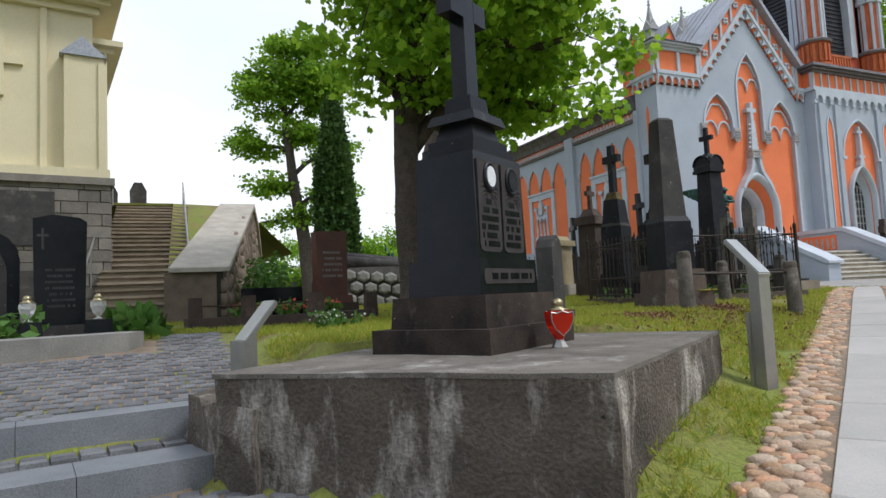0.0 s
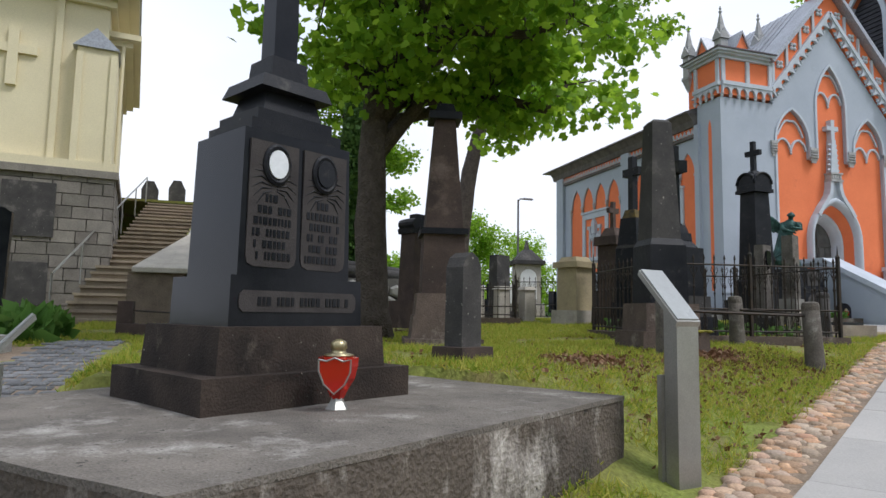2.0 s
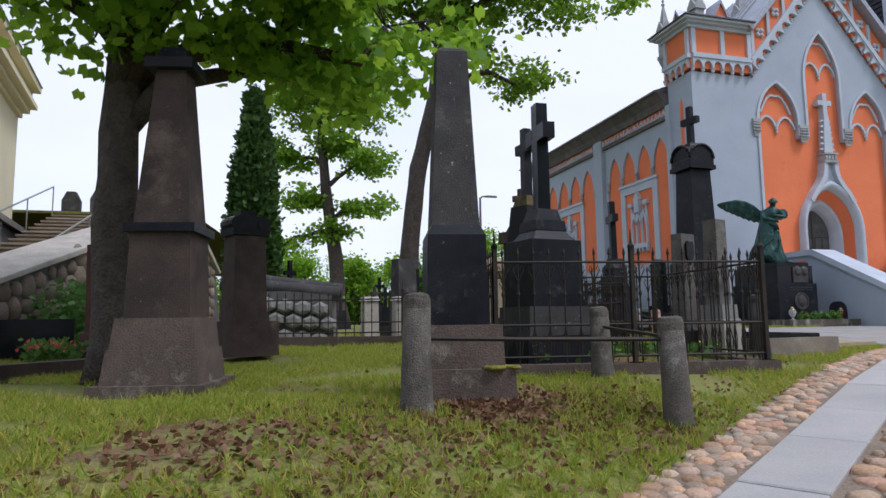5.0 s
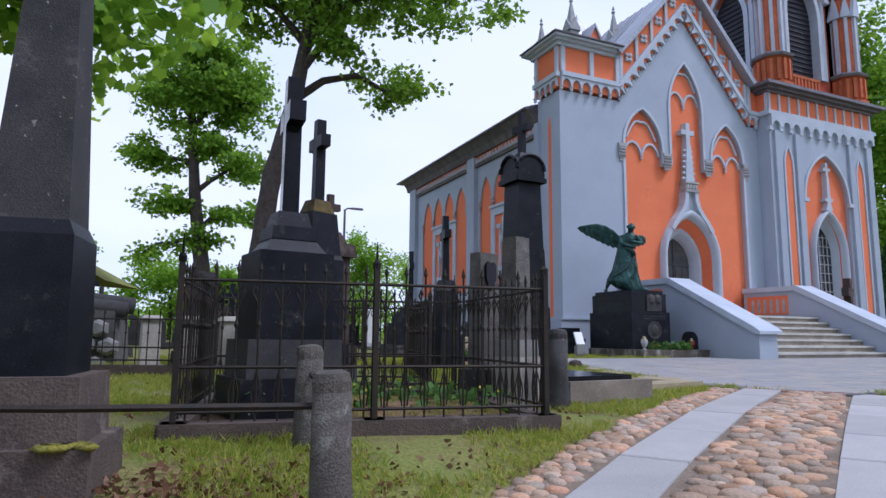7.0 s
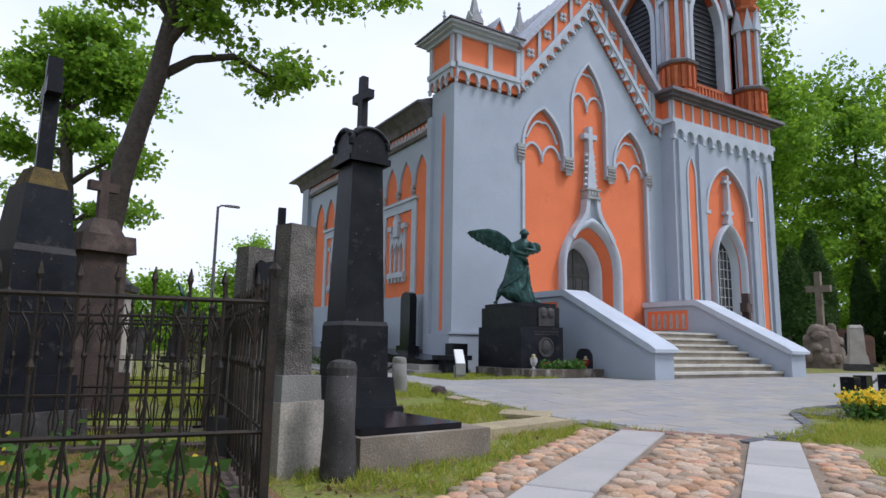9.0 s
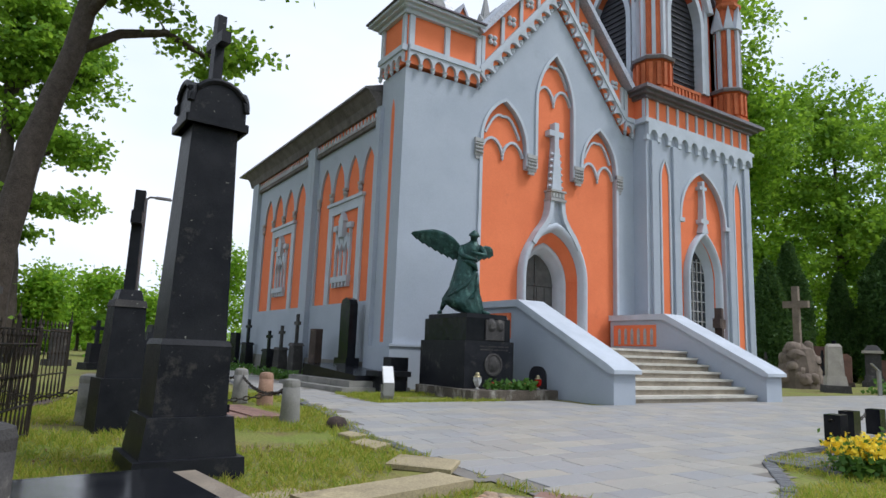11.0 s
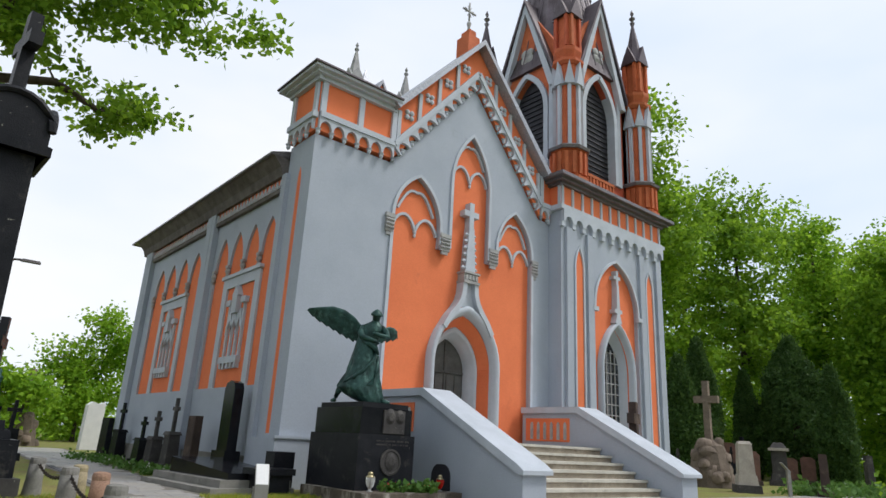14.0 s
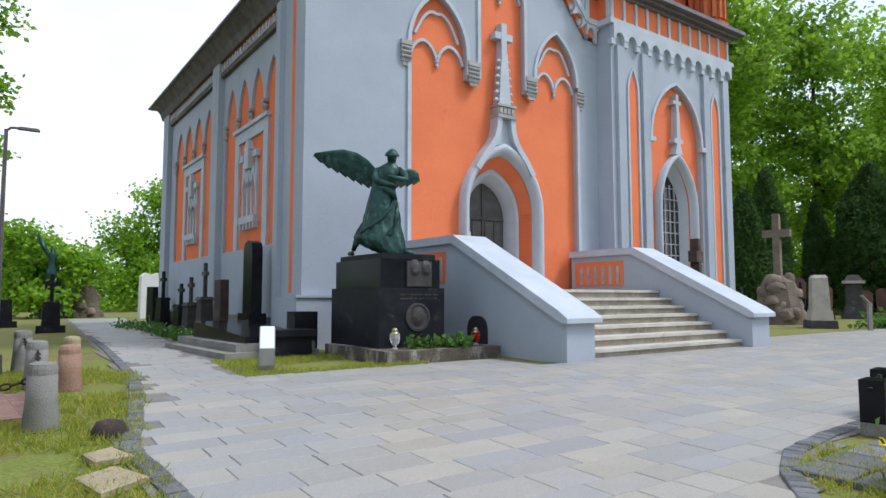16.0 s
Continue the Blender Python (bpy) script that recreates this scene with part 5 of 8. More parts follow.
vv, ff = stone_verts(15.05, 13.45, 0.14, 0.16, height(15.05, 13.45))
raw("edging_stone", vv, ff, BROWNG, edging, True)

# the sett court at the start, with its two granite steps
court = thing("sett_court", "court of small grey granite setts with grass in the joints", "paving", kind="structure")
random.seed(5)
setts = []
for j in range(62):
    for i in range(56):
        x = 2.1 - 0.16 * i - (0.08 if j % 2 else 0)
        y = 1.6 + 0.155 * j
        y2 = y
        q = y2 - 0.15 * (x - 0.74)
        if x > -6 and (q < 4.24 and x + y2 < 4.5 or q > 5.36 and x < 0.82 and (y2 < 7.7 + 0.16 * min(0, x + 0.25) or x > 0.05)):
            setts.append((x, y2))
setts.sort(key=lambda s: abs(s[0]) + abs(s[1] - 5))
rest_v, rest_f = [], []
cvv = []
for i, (x, y) in enumerate(setts):
    w, d = random.uniform(0.066, 0.074), random.uniform(0.062, 0.071)
    z = height(x, y) + 0.02 + random.uniform(-0.006, 0.006)
    c = [(x - w, y - d), (x + w, y - d), (x + w, y + d), (x - w, y + d)]
    vv = [(a, b, z - 0.05) for a, b in c] + [(a, b, z - 0.012) for a, b in c] + [(x + (a - x) * 0.8, y + (b - y) * 0.8, z) for a, b in c]
    ff = [(8, 9, 10, 11)] + [(4 + k, 4 + (k + 1) % 4, 8 + (k + 1) % 4, 8 + k) for k in range(4)] + [(k, (k + 1) % 4, 4 + (k + 1) % 4, 4 + k) for k in range(4)]
    if i < 300:
        raw("sett", vv, ff, SETT, court, False)
    else:
        o = len(rest_v)
        rest_v += vv
        rest_f += [tuple(a + o for a in f) for f in ff]
tagged(raw("setts_far", rest_v, rest_f, SETT, court), kind="stuff")
jv, jf = [], []
for j in range(46):
    for i in range(40):
        x, y = -6 + 0.2 * i, 1.6 + 0.2 * j
        if (x + y < 4.3 and y < 4.3) or (x < 0.7 and 5.3 < y < 10.5):
            o = len(jv)
            jv += [(x + a, y + b, height(x + a, y + b) + 0.004) for a, b in ((0, 0), (0.2, 0), (0.2, 0.2), (0, 0.2))]
            jf.append((o, o + 1, o + 2, o + 3))
raw("joint_soil", jv, jf, SOIL, court)
for name, xr, yr, zt, dy in (("lower", 0.74, 4.31, 0.31, 0.42), ("upper", 0.34, 5.0, 0.52, 0.34)):
    x = xr
    for k in range(4):
        bm = B()
        L = 1.15
        m = pose(xr, yr, 0, 0, 0, 8.5)
        box(bm, -L * (k + 1) + 0.004, -L * k, 0, dy, 0.0, zt, 1.0, m)
        part("step_block", bm, STEPG, court, bevel=0.006)
# infill of setts between the two steps
bm = B()
m = pose(0.6, 4.36, 0, 0, 0, 8.5)
box(bm, -4.6, 0, 0.4, 0.75, 0.1, 0.30, 1.0, m)
part("tread_fill", bm, SETT, court)
for j in range(2):
    for i in range(26):
        bm = B()
        x = -0.02 - 0.16 * i
        box(bm, x - 0.15, x, 0.41 + 0.13 * j, 0.53 + 0.13 * j, 0.28, 0.325 + random.uniform(-0.005, 0.005), 0.92, m)
        part("sett", bm, SETT, court)


# ---- graves and monuments ----
def stack(parent, items, m=None):
    """Blocks piled up: (name, width, depth, height, top scale, material, bevel). Returns the top's height."""
    z = 0.0
    for name, w, d, h, top, material, bev in items:
        bm = B()
        box(bm, -w / 2, w / 2, -d / 2, d / 2, z, z + h, top, m)
        part(name, bm, material, parent, bevel=bev)
        z += h
    return z


def cross_mesh(bm, h, arm, arm_z, w, d, z0=0.0, m=None):
    box(bm, -w / 2, w / 2, -d / 2, d / 2, z0, z0 + h, 0.94, m)
    for s in (-1, 1):
        xa, xb = sorted((s * w * 0.46, s * arm / 2))
        box(bm, xa, xb, -d / 2 * 0.98, d / 2 * 0.98, z0 + arm_z - w * 0.55, z0 + arm_z + w * 0.55, 1.0, m)


def bars(parent, name, x0, x1, z0, z1, n, y, h, material, seed=1):
    """Rows of short bars standing for worn lettering."""
    random.seed(seed)
    for r in range(n):
        z = z1 - (z1 - z0) * (r + 0.5) / n
        x = x0 + random.uniform(0, 0.15) * (x1 - x0)
        bm = B()
        while x < x1 - 0.03:
            w = min(random.uniform(0.011, 0.026), x1 - x)
            box(bm, x, x + w, y - 0.003, y + 0.004, z - h / 2, z + h / 2)
            x += w + (0.009 if random.random() < 0.85 else 0.04)
        tagged(part(name, bm, material, parent), kind="stuff")


# the concrete grave slab
slab = thing("grave_slab", "massive weathered concrete grave base with flaking plaster", "grave base")
bm = B()
top = [(1.96, 2.43), (4.39, 4.02), (2.94, 6.1), (0.33, 4.12)]
prism(bm, top, -0.25, 0.79, "z")
bmesh.ops.subdivide_edges(bm, edges=bm.edges[:], cuts=7, use_grid_fill=True)
for v in bm.verts:
    if v.co.z < 0.7:
        v.co += Vector((noise.noise(v.co * 3), noise.noise(v.co * 3 + Vector((9, 0, 0))), 0)) * 0.035
part("body", bm, CONC, slab)
bm = B()
c = Vector((2.5, 4.0))
prism(bm, [tuple(c + (Vector(p) - c) * 1.004) for p in top], 0.782, 0.81, "z")
bmesh.ops.subdivide_edges(bm, edges=bm.edges[:], cuts=9, use_grid_fill=True)
for v in bm.verts:
    v.co += Vector((noise.noise(v.co * 4), noise.noise(v.co * 4 + Vector((9, 0, 0))), 0.4 * noise.noise(v.co * 2 + Vector((0, 9, 0))))) * 0.02
part("cap", bm, SLABTOP, slab, "lichen-spotted concrete top")
curb = thing("broken_kerb_block", "crumbled concrete kerb end beside the steps", "kerb block")
bm = B()
prism(bm, [(0.5, 3.8), (0.75, 4.15), (0.42, 5.0), (0.2, 4.75), (0.36, 4.1)], -0.1, 0.62, "z")
bmesh.ops.subdivide_edges(bm, edges=bm.edges[:], cuts=4, use_grid_fill=True)
for v in bm.verts:
    v.co += Vector((noise.noise(v.co * 5), noise.noise(v.co * 5 + Vector((9, 0, 0))), noise.noise(v.co * 5 + Vector((0, 9, 0))))) * 0.05
part("block", bm, CONC, curb)

# the tall dark tombstone with a cross
tomb = thing("tombstone", "tall dark granite tombstone with cross and two oval portraits", "tombstone", pose(2.29, 4.43, 0.8, 0, 0, 30))
zt = stack(tomb, [("foot", 1.3, 1.02, 0.18, 1.0, TOMBST, 0.012)])
for name, w, d, z0, z1, k, material, bv in (("rounded_base", 1.07, 0.84, 0.18, 0.41, 0.97, TOMBST, 0.05), ("inscription_band", 0.86, 0.64, 0.41, 0.67, 0.985, BLACKG, 0.012), ("die", 0.73, 0.54, 0.67, 1.46, 0.96, BLACKG, 0.012),
                                             ("shoulder", 0.6, 0.47, 1.46, 1.53, 1.0, DARKG, 0.01), ("shoulder", 0.5, 0.42, 1.53, 1.6, 1.0, DARKG, 0.01), ("neck", 0.4, 0.36, 1.6, 1.73, 0.82, DARKG, 0.01), ("cornice", 0.48, 0.44, 1.73, 1.81, 0.88, DARKG, 0.015), ("cross_foot", 0.26, 0.26, 1.81, 1.96, 0.9, DARKG, 0.012)):
    bm = B()
    box(bm, -w / 2, w / 2, -d / 2, d / 2, z0, z1, k)
    part(name, bm, material, tomb, bevel=bv)
bm = B()
cross_mesh(bm, 1.05, 0.5, 0.74, 0.16, 0.14, 1.95)
part("cross", bm, BLACKG, tomb, "polished black granite cross", bevel=0.008)
for x, material, lab in ((-0.16, PHOTO, "white enamel oval"), (0.16, DARKG, "dark empty oval")):
    bm = B()
    m = pose(x, -0.268, 1.28, 89)
    lathe(bm, [(0.088, -0.01), (0.088, 0.016), (0.076, 0.026), (0.064, 0.02)], 20, m, 1.3)
    rim = part("oval_frame", bm, DARKG, tomb)
    bm = B()
    lathe(bm, [(0.06, 0.0), (0.06, 0.029)], 20, m, 1.3)
    part("oval_plate", bm, material, rim, lab)
for i, x in enumerate((-0.17, 0.17)):
    # matte panel with rounded foot, raised dark letters and palm fronds round the portrait
    bm = B()
    prism(bm, [(x - 0.155, 0.78), (x - 0.145, 0.74), (x - 0.11, 0.722), (x + 0.11, 0.722), (x + 0.145, 0.74), (x + 0.155, 0.78), (x + 0.15, 1.4), (x - 0.15, 1.4)], -0.2745, -0.24)
    part("panel", bm, PANELG, tomb, "matte pecked panel", bevel=0.003)
    bars(tomb, "lettering", x - 0.13, x + 0.13, 0.75, 1.06, 5, -0.2755, 0.04, BLACKG, 20 + i)
    bars(tomb, "lettering", x - 0.06, x + 0.06, 1.065, 1.12, 1, -0.2755, 0.042, BLACKG, 50 + i)
    for s in (-1, 1):
        bm = B()
        for k in range(7):
            a = math.radians(-38 + 17 * k)
            L = 0.13 - 0.006 * abs(k - 3)
            p0 = Vector((x + s * 0.015, -0.2755, 1.135 + 0.012 * k))
            p1 = p0 + Vector((s * L * 0.55 * math.cos(a), 0, L * 0.55 * math.sin(a) + 0.02))
            p2 = p0 + Vector((s * L * math.cos(a), 0, L * math.sin(a) - 0.012))
            tube(bm, [p0, p1, p2], [0.002, 0.005, 0.001], 6)
        part("palm_relief", bm, DARKG, tomb, "carved palm fronds")
bm = B()
prism(bm, [(-0.355, 0.485), (-0.375, 0.505), (-0.38, 0.54), (-0.375, 0.575), (-0.355, 0.595), (0.355, 0.595), (0.375, 0.575), (0.38, 0.54), (0.375, 0.505), (0.355, 0.485)], -0.326, -0.31)
part("name_plate", bm, PANELG, tomb, "matte pecked name band", bevel=0.003)
bars(tomb, "lettering", -0.33, 0.33, 0.51, 0.57, 1, -0.3275, 0.045, BLACKG, 33)


def grave_lantern(name, label, x, y, z, h, glass, squash=1.0):
    t = thing(name, label, "grave lantern", pose(x, y, z, 0, 0, 30) @ Matrix.Scale(h / 0.36, 4))
    bm = B()
    lathe(bm, [(0.06, 0), (0.065, 0.015), (0.03, 0.03), (0.025, 0.05)], 14)
    part("foot", bm, GLASSW, t, smooth=True)
    bm = B()
    lathe(bm, [(0.03, 0.05), (0.075, 0.11), (0.1, 0.18), (0.098, 0.25), (0.07, 0.262)], 6)
    jar = part("jar", bm, glass, t, "ribbed glass jar")
    bm = B()
    lathe(bm, [(0.085, 0.255), (0.09, 0.265), (0.055, 0.285), (0.05, 0.3), (0.055, 0.305), (0.045, 0.34), (0.02, 0.36)], 14)
    part("lid", bm, GOLD, jar, "tarnished metal lid", smooth=True)
    return t


def shield_lantern(x, y, z):
    """Red glass lantern with a shield-shaped front rimmed in silver."""
    t = thing("grave_lantern", "red shield-shaped glass grave lantern on the concrete slab", "grave lantern", pose(x, y, z, 0, 0, -18))
    bm = B()
    lathe(bm, [(0.06, 0), (0.06, 0.012), (0.035, 0.05), (0.03, 0.065)], 6)
    part("foot", bm, STEEL, t, "silvery foot")
    bm = B()
    lathe(bm, [(0.03, 0.06), (0.05, 0.1), (0.085, 0.16), (0.098, 0.22), (0.1, 0.262), (0.06, 0.27)], 6, pose(0, 0, 0, 0, 0, 30))
    jar = part("jar", bm, GLASSR, t, "faceted red glass jar")
    edge = [(-0.078, 0.258), (-0.04, 0.25), (0, 0.266), (0.04, 0.25), (0.078, 0.258), (0.076, 0.2), (0.05, 0.14), (0, 0.095), (-0.05, 0.14), (-0.076, 0.2)]
    bm = B()
    prism(bm, edge, -0.104, -0.085)
    shield = part("shield", bm, GLASSR, jar, "red glass shield")
    bm = B()
    tube(bm, [(px, -0.105, pz) for px, pz in edge + edge[:1]], 0.0045, 5)
    part("rim", bm, STEEL, jar, "thin silver rim")
    bm = B()
    lathe(bm, [(0.075, 0.268), (0.075, 0.276), (0.04, 0.285), (0.035, 0.3), (0.042, 0.306), (0.04, 0.335), (0.015, 0.352)], 14)
    part("lid", bm, GOLD, jar, "tarnished metal lid", smooth=True)


shield_lantern(2.61, 3.8, 0.805)


def info_sign(x, y, z, h, yaw, label):
    t = thing("info_sign", label, "sign", pose(x, y, z, 0, 0, yaw))
    bm = B()
    prism(bm, [(-0.06, -0.08), (-0.06, h - 0.3), (0.03, h - 0.2), (0.03, -0.08)], -0.1, 0.1, "x")
    part("post", bm, STEEL, t, "brushed steel post", bevel=0.004)
    bm = B()
    prism(bm, [(-0.07, h - 0.29), (-0.06, h - 0.32), (0.21, h - 0.01), (0.2, h + 0.02)], -0.11, 0.11, "x")
    head = part("head", bm, STEEL, t, bevel=0.004)
    bm = B()
    prism(bm, [(-0.064, h - 0.281), (0.194, h + 0.018), (0.19, h + 0.026), (-0.068, h - 0.273)], -0.098, 0.098, "x")
    part("face", bm, WHITE if x > 15 and x < 20 else PANEL, head, "white sign face" if x > 15 and x < 20 else "grey sign face")
    if h < 0.8:
        bm = B()
        box(bm, -0.105, 0.105, -0.1, -0.062, h - 0.52, h - 0.28)
        part("front_plate", bm, STEEL, t, bevel=0.004)
    bm = B()
    box(bm, -0.13, 0.0, 0.032, 0.06, -0.06, h * 0.52)
    part("back_plate", bm, STEEL, t)
    return t


info_sign(4.63, 3.8, 0.30, 1.26, 15, "steel information sign standing in the grass by the walk")
info_sign(0.68, 5.28, 0.6, 0.62, -72, "low steel information sign beside the sett court")
info_sign(17.5, 16.6, 1.1, 0.66, -20, "low steel sign with white slanted face by the lawn")
info_sign(37.1, 16.4, 1.1, 1.15, 40, "steel information sign at the forecourt's far edge")

# small dark stele
st = thing("stele", "small weathered grey granite stele on a plinth", "gravestone", pose(4.05, 6.0, 0.84, 0, 0, 30))
stack(st, [("plinth", 0.44, 0.36, 0.16, 0.97, BROWNG, 0.012)])
bm = B()
prism(bm, [(-0.135, 0.16), (-0.125, 0.86), (-0.085, 0.95), (0.0, 1.0), (0.085, 0.95), (0.125, 0.86), (0.135, 0.16)], -0.1, 0.1)
part("stone", bm, GREYG, st, bevel=0.02)

# the tall brown obelisk in front of the tree
ob_big = thing("obelisk", "tall brown sandstone obelisk with a broken top on a stepped base", "obelisk", pose(4.72, 8.76, 0.84, 0, 0, -12))
stack(ob_big, [("step", 1.0, 1.0, 0.12, 1.0, PLOT, 0.02), ("foot", 0.84, 0.84, 0.3, 0.93, PLOT, 0.02), ("block", 0.74, 0.74, 0.28, 0.93, PLOT, 0.02), ("die", 0.58, 0.58, 0.78, 0.92, BROWNG, 0.015), ("cornice", 0.63, 0.63, 0.08, 1.0, DARKG, 0.015), ("shaft", 0.5, 0.5, 1.5, 0.55, BROWNG, 0.015), ("cap", 0.44, 0.44, 0.1, 1.0, DARKG, 0.015), ("cap", 0.3, 0.3, 0.14, 0.7, DARKG, 0.02)])
# gravestone with a scrolled top behind it
gk = thing("gravestone", "brown granite gravestone with scrolled top", "gravestone", pose(5.3, 12.15, 1.0, 0, 0, 25))
stack(gk, [("foot", 0.8, 0.7, 0.5, 0.97, BROWNG, 0.02), ("die", 0.52, 0.46, 1.25, 0.88, BROWNG, 0.015), ("cornice", 0.54, 0.48, 0.1, 1.05, DARKG, 0.015)])
bm = B()
for s in (-1, 1):
    lathe(bm, [(0.1, -0.22), (0.11, 0), (0.1, 0.22)], 12, pose(s * 0.2, 0, 1.93, 90))
box(bm, -0.2, 0.2, -0.2, 0.2, 1.85, 2.04)
box(bm, -0.12, 0.12, -0.1, 0.1, 2.05, 2.13)
part("scroll_top", bm, DARKG, gk, bevel=0.01)

# obelisk between the bollards
oa = thing("obelisk", "slender dark grey granite obelisk on a mossy base", "obelisk", pose(7.07, 7.27, 0.82, 0, 0, -9))
stack(oa, [("foot", 0.84, 0.8, 0.3, 0.98, PLOT, 0.025), ("base", 0.69, 0.66, 0.33, 0.96, PLOT, 0.025), ("die", 0.49, 0.49, 0.71, 0.94, DARKG, 0.012), ("shoulder", 0.46, 0.46, 0.08, 0.84, DARKG, 0.012), ("shaft", 0.38, 0.38, 1.47, 0.66, GREYG, 0.012), ("tip", 0.25, 0.25, 0.04, 0.7, GREYG, 0.01)])
bm = B()
m = pose(0, 0, 0)
for i in range(26):
    vx, vy = random.uniform(0.2, 0.44), -random.uniform(0.3, 0.42)
    lathe(bm, [(0.02, -0.01), (0.05, 0.008), (0.02, 0.024)], 7, pose(vx, vy, 0.3))
part("moss", bm, mat("yellow_green_moss", (0.26, 0.22, 0.03), (0.14, 0.15, 0.03), 0.95, 10, 80, 0.6), oa, "yellow moss cushion", smooth=True)


def bollard(x, y, h, r, label, material=GREYG, tilt=0, group="stone bollards", z=None):
    z = height(x, y) - 0.06 if z is None else z
    t = thing("bollard", label, "bollard", pose(x, y, z, tilt, tilt * 0.5, 20 * x), group)
    bm = B()
    lathe(bm, [(r * 1.16, 0), (r * 1.14, 0.1), (r * 1.02, h * 0.5), (r * 0.95, h - 0.09)], 14)
    for v in bm.verts:
        v.co += Vector((noise.noise(v.co * 6), noise.noise(v.co * 6 + Vector((5, x, 0))), 0)) * 0.016
    part("shaft", bm, material, t, smooth=True)
    bm = B()
    lathe(bm, [(r * 0.95, h - 0.09), (r * 0.96, h - 0.04), (r * 0.86, h), (r * 0.5, h + 0.014)], 14)
    for v in bm.verts:
        v.co += Vector((noise.noise(v.co * 6), noise.noise(v.co * 6 + Vector((5, x, 0))), 0.5 * noise.noise(v.co * 9))) * 0.016
    part("head", bm, material, t)
    return t


for x, y, h in ((6.57, 6.5, 0.86), (8.46, 6.33, 0.84), (8.67, 7.75, 0.74)):
    bollard(x, y, h, 0.098, "weathered grey stone bollard in the grass", BOLL, 1.5)
rail = thing("grave_rail", "rusty flat iron rail between stone bollards", "rail")
bm = B()
tube(bm, [(6.6, 6.54, 1.37), (7.3, 6.44, 1.35), (8.42, 6.36, 1.33)], 0.017, 5)
part("bar", bm, IRON, rail)
bm = B()
tube(bm, [(8.48, 6.42, 1.34), (8.65, 7.66, 1.4)], 0.016, 5)
part("bar", bm, IRON, rail)


# iron fences
def fence(name, label, pts, z0, h, spacing, style=0, curb=0.0):
    t = thing(name, label, "fence")
    post0 = bar0 = None
    for a, b in zip(pts, pts[1:]):
        a, b = Vector(a), Vector(b)
        L = (b - a).length
        d = (b - a) / L
        n = max(2, int(L / spacing))
        for zz in (0.12, h * 0.38, h - 0.08):
            bm = B()
            tube(bm, [(a.x, a.y, z0 + zz), (b.x, b.y, z0 + zz)], 0.013, 5)
            part("rail", bm, IRON, t)
        for i in range(n):
            c = a + d * L * (i + 0.5) / n
            if bar0 is None:
                bm = B()
                tube(bm, [(0, 0, 0.02), (0, 0, h)], 0.009, 5)
                lathe(bm, [(0.005, h - 0.02), (0.018, h + 0.01), (0.003, h + 0.07)], 5)
                lathe(bm, [(0.008, h * 0.62), (0.02, h * 0.65), (0.008, h * 0.68)], 6)
                if style:
                    for s in (-1, 1):
                        tube(bm, [(s * 0.0, 0, h * 0.74), (s * 0.03, 0, h * 0.82), (s * 0.055, 0, h * 0.86), (s * 0.04, 0, h * 0.9), (s * 0.02, 0, h * 0.87)], 0.006, 4)
                        tube(bm, [(s * 0.0, 0, h * 0.36), (s * 0.035, 0, h * 0.22), (s * 0.02, 0, h * 0.12)], 0.006, 4)
                bar0 = part("bar", bm, IRON, t)
                ob = bar0
            else:
                ob = new("bar", bar0.data)
                ob.parent = t
            ob.matrix_basis = pose(c.x, c.y, z0, 0, 0, math.degrees(math.atan2(d.y, d.x)))
        if curb:
            bm = B()
            m = pose(a.x, a.y, 0, 0, 0, math.degrees(math.atan2(d.y, d.x)))
            box(bm, -0.08, L + 0.08, -0.1, 0.1, z0 - curb - 0.15, z0 + 0.05, 1.0, m)
            part("kerb_stone", bm, CONCL if curb > 0.2 else PLOT, t, "mossy stone kerb", bevel=0.015)
    for p in pts:
        if post0 is None:
            bm = B()
            box(bm, -0.022, 0.022, -0.022, 0.022, -0.05, h + 0.06)
            lathe(bm, [(0.03, h + 0.05), (0.035, h + 0.09), (0.012, h + 0.12), (0.004, h + 0.26)], 6)
            post0 = part("post", bm, IRON, t)
            ob = post0
        else:
            ob = new("post", post0.data)
            ob.parent = t
        ob.matrix_basis = pose(p[0], p[1], z0)
    return t


fence("iron_fence", "ornate rusty wrought-iron grave fence on a stone kerb", [(7.83, 8.35), (9.25, 8.1), (10.66, 7.86), (10.98, 10.3), (9.4, 10.65), (8.3, 10.85), (7.83, 8.35)], 0.98, 1.16, 0.15, 1, 0.12)
fence("iron_fence", "low black iron fence with spear tips in the back", [(5.6, 14.6), (8.0, 13.6), (9.0, 16.0)], 1.15, 0.8, 0.16, 0, 0.2)
fence("iron_fence", "weathered iron fence with scrollwork beside the walk", [(9.6, 17.2), (11.5, 15.6), (12.2, 17.6)], 1.12, 1.15, 0.16, 1, 0.1)
fence("iron_fence", "dark iron lattice fence round graves", [(9.6, 11.9), (11.05, 11.2), (11.7, 13.6)], 1.0, 1.1, 0.13, 1, 0.1)

# monument with the leaning dark cross, inside the fence
cb = thing("cross_monument", "black granite cross on a stepped dark monument", "monument", pose(8.74, 9.15, 0.98, 0, 0, 8))
stack(cb, [("foot", 0.98, 0.84, 0.32, 0.97, DARKG, 0.02), ("base", 0.84, 0.7, 0.32, 0.98, GREYG, 0.02), ("die", 0.68, 0.6, 0.76, 0.98, DARKG, 0.015), ("ledge", 0.56, 0.5, 0.12, 0.72, DARKG, 0.015), ("ledge", 0.42, 0.38, 0.12, 0.94, DARKG, 0.015), ("ledge", 0.34, 0.32, 0.14, 0.78, DARKG, 0.012)])
bm = B()
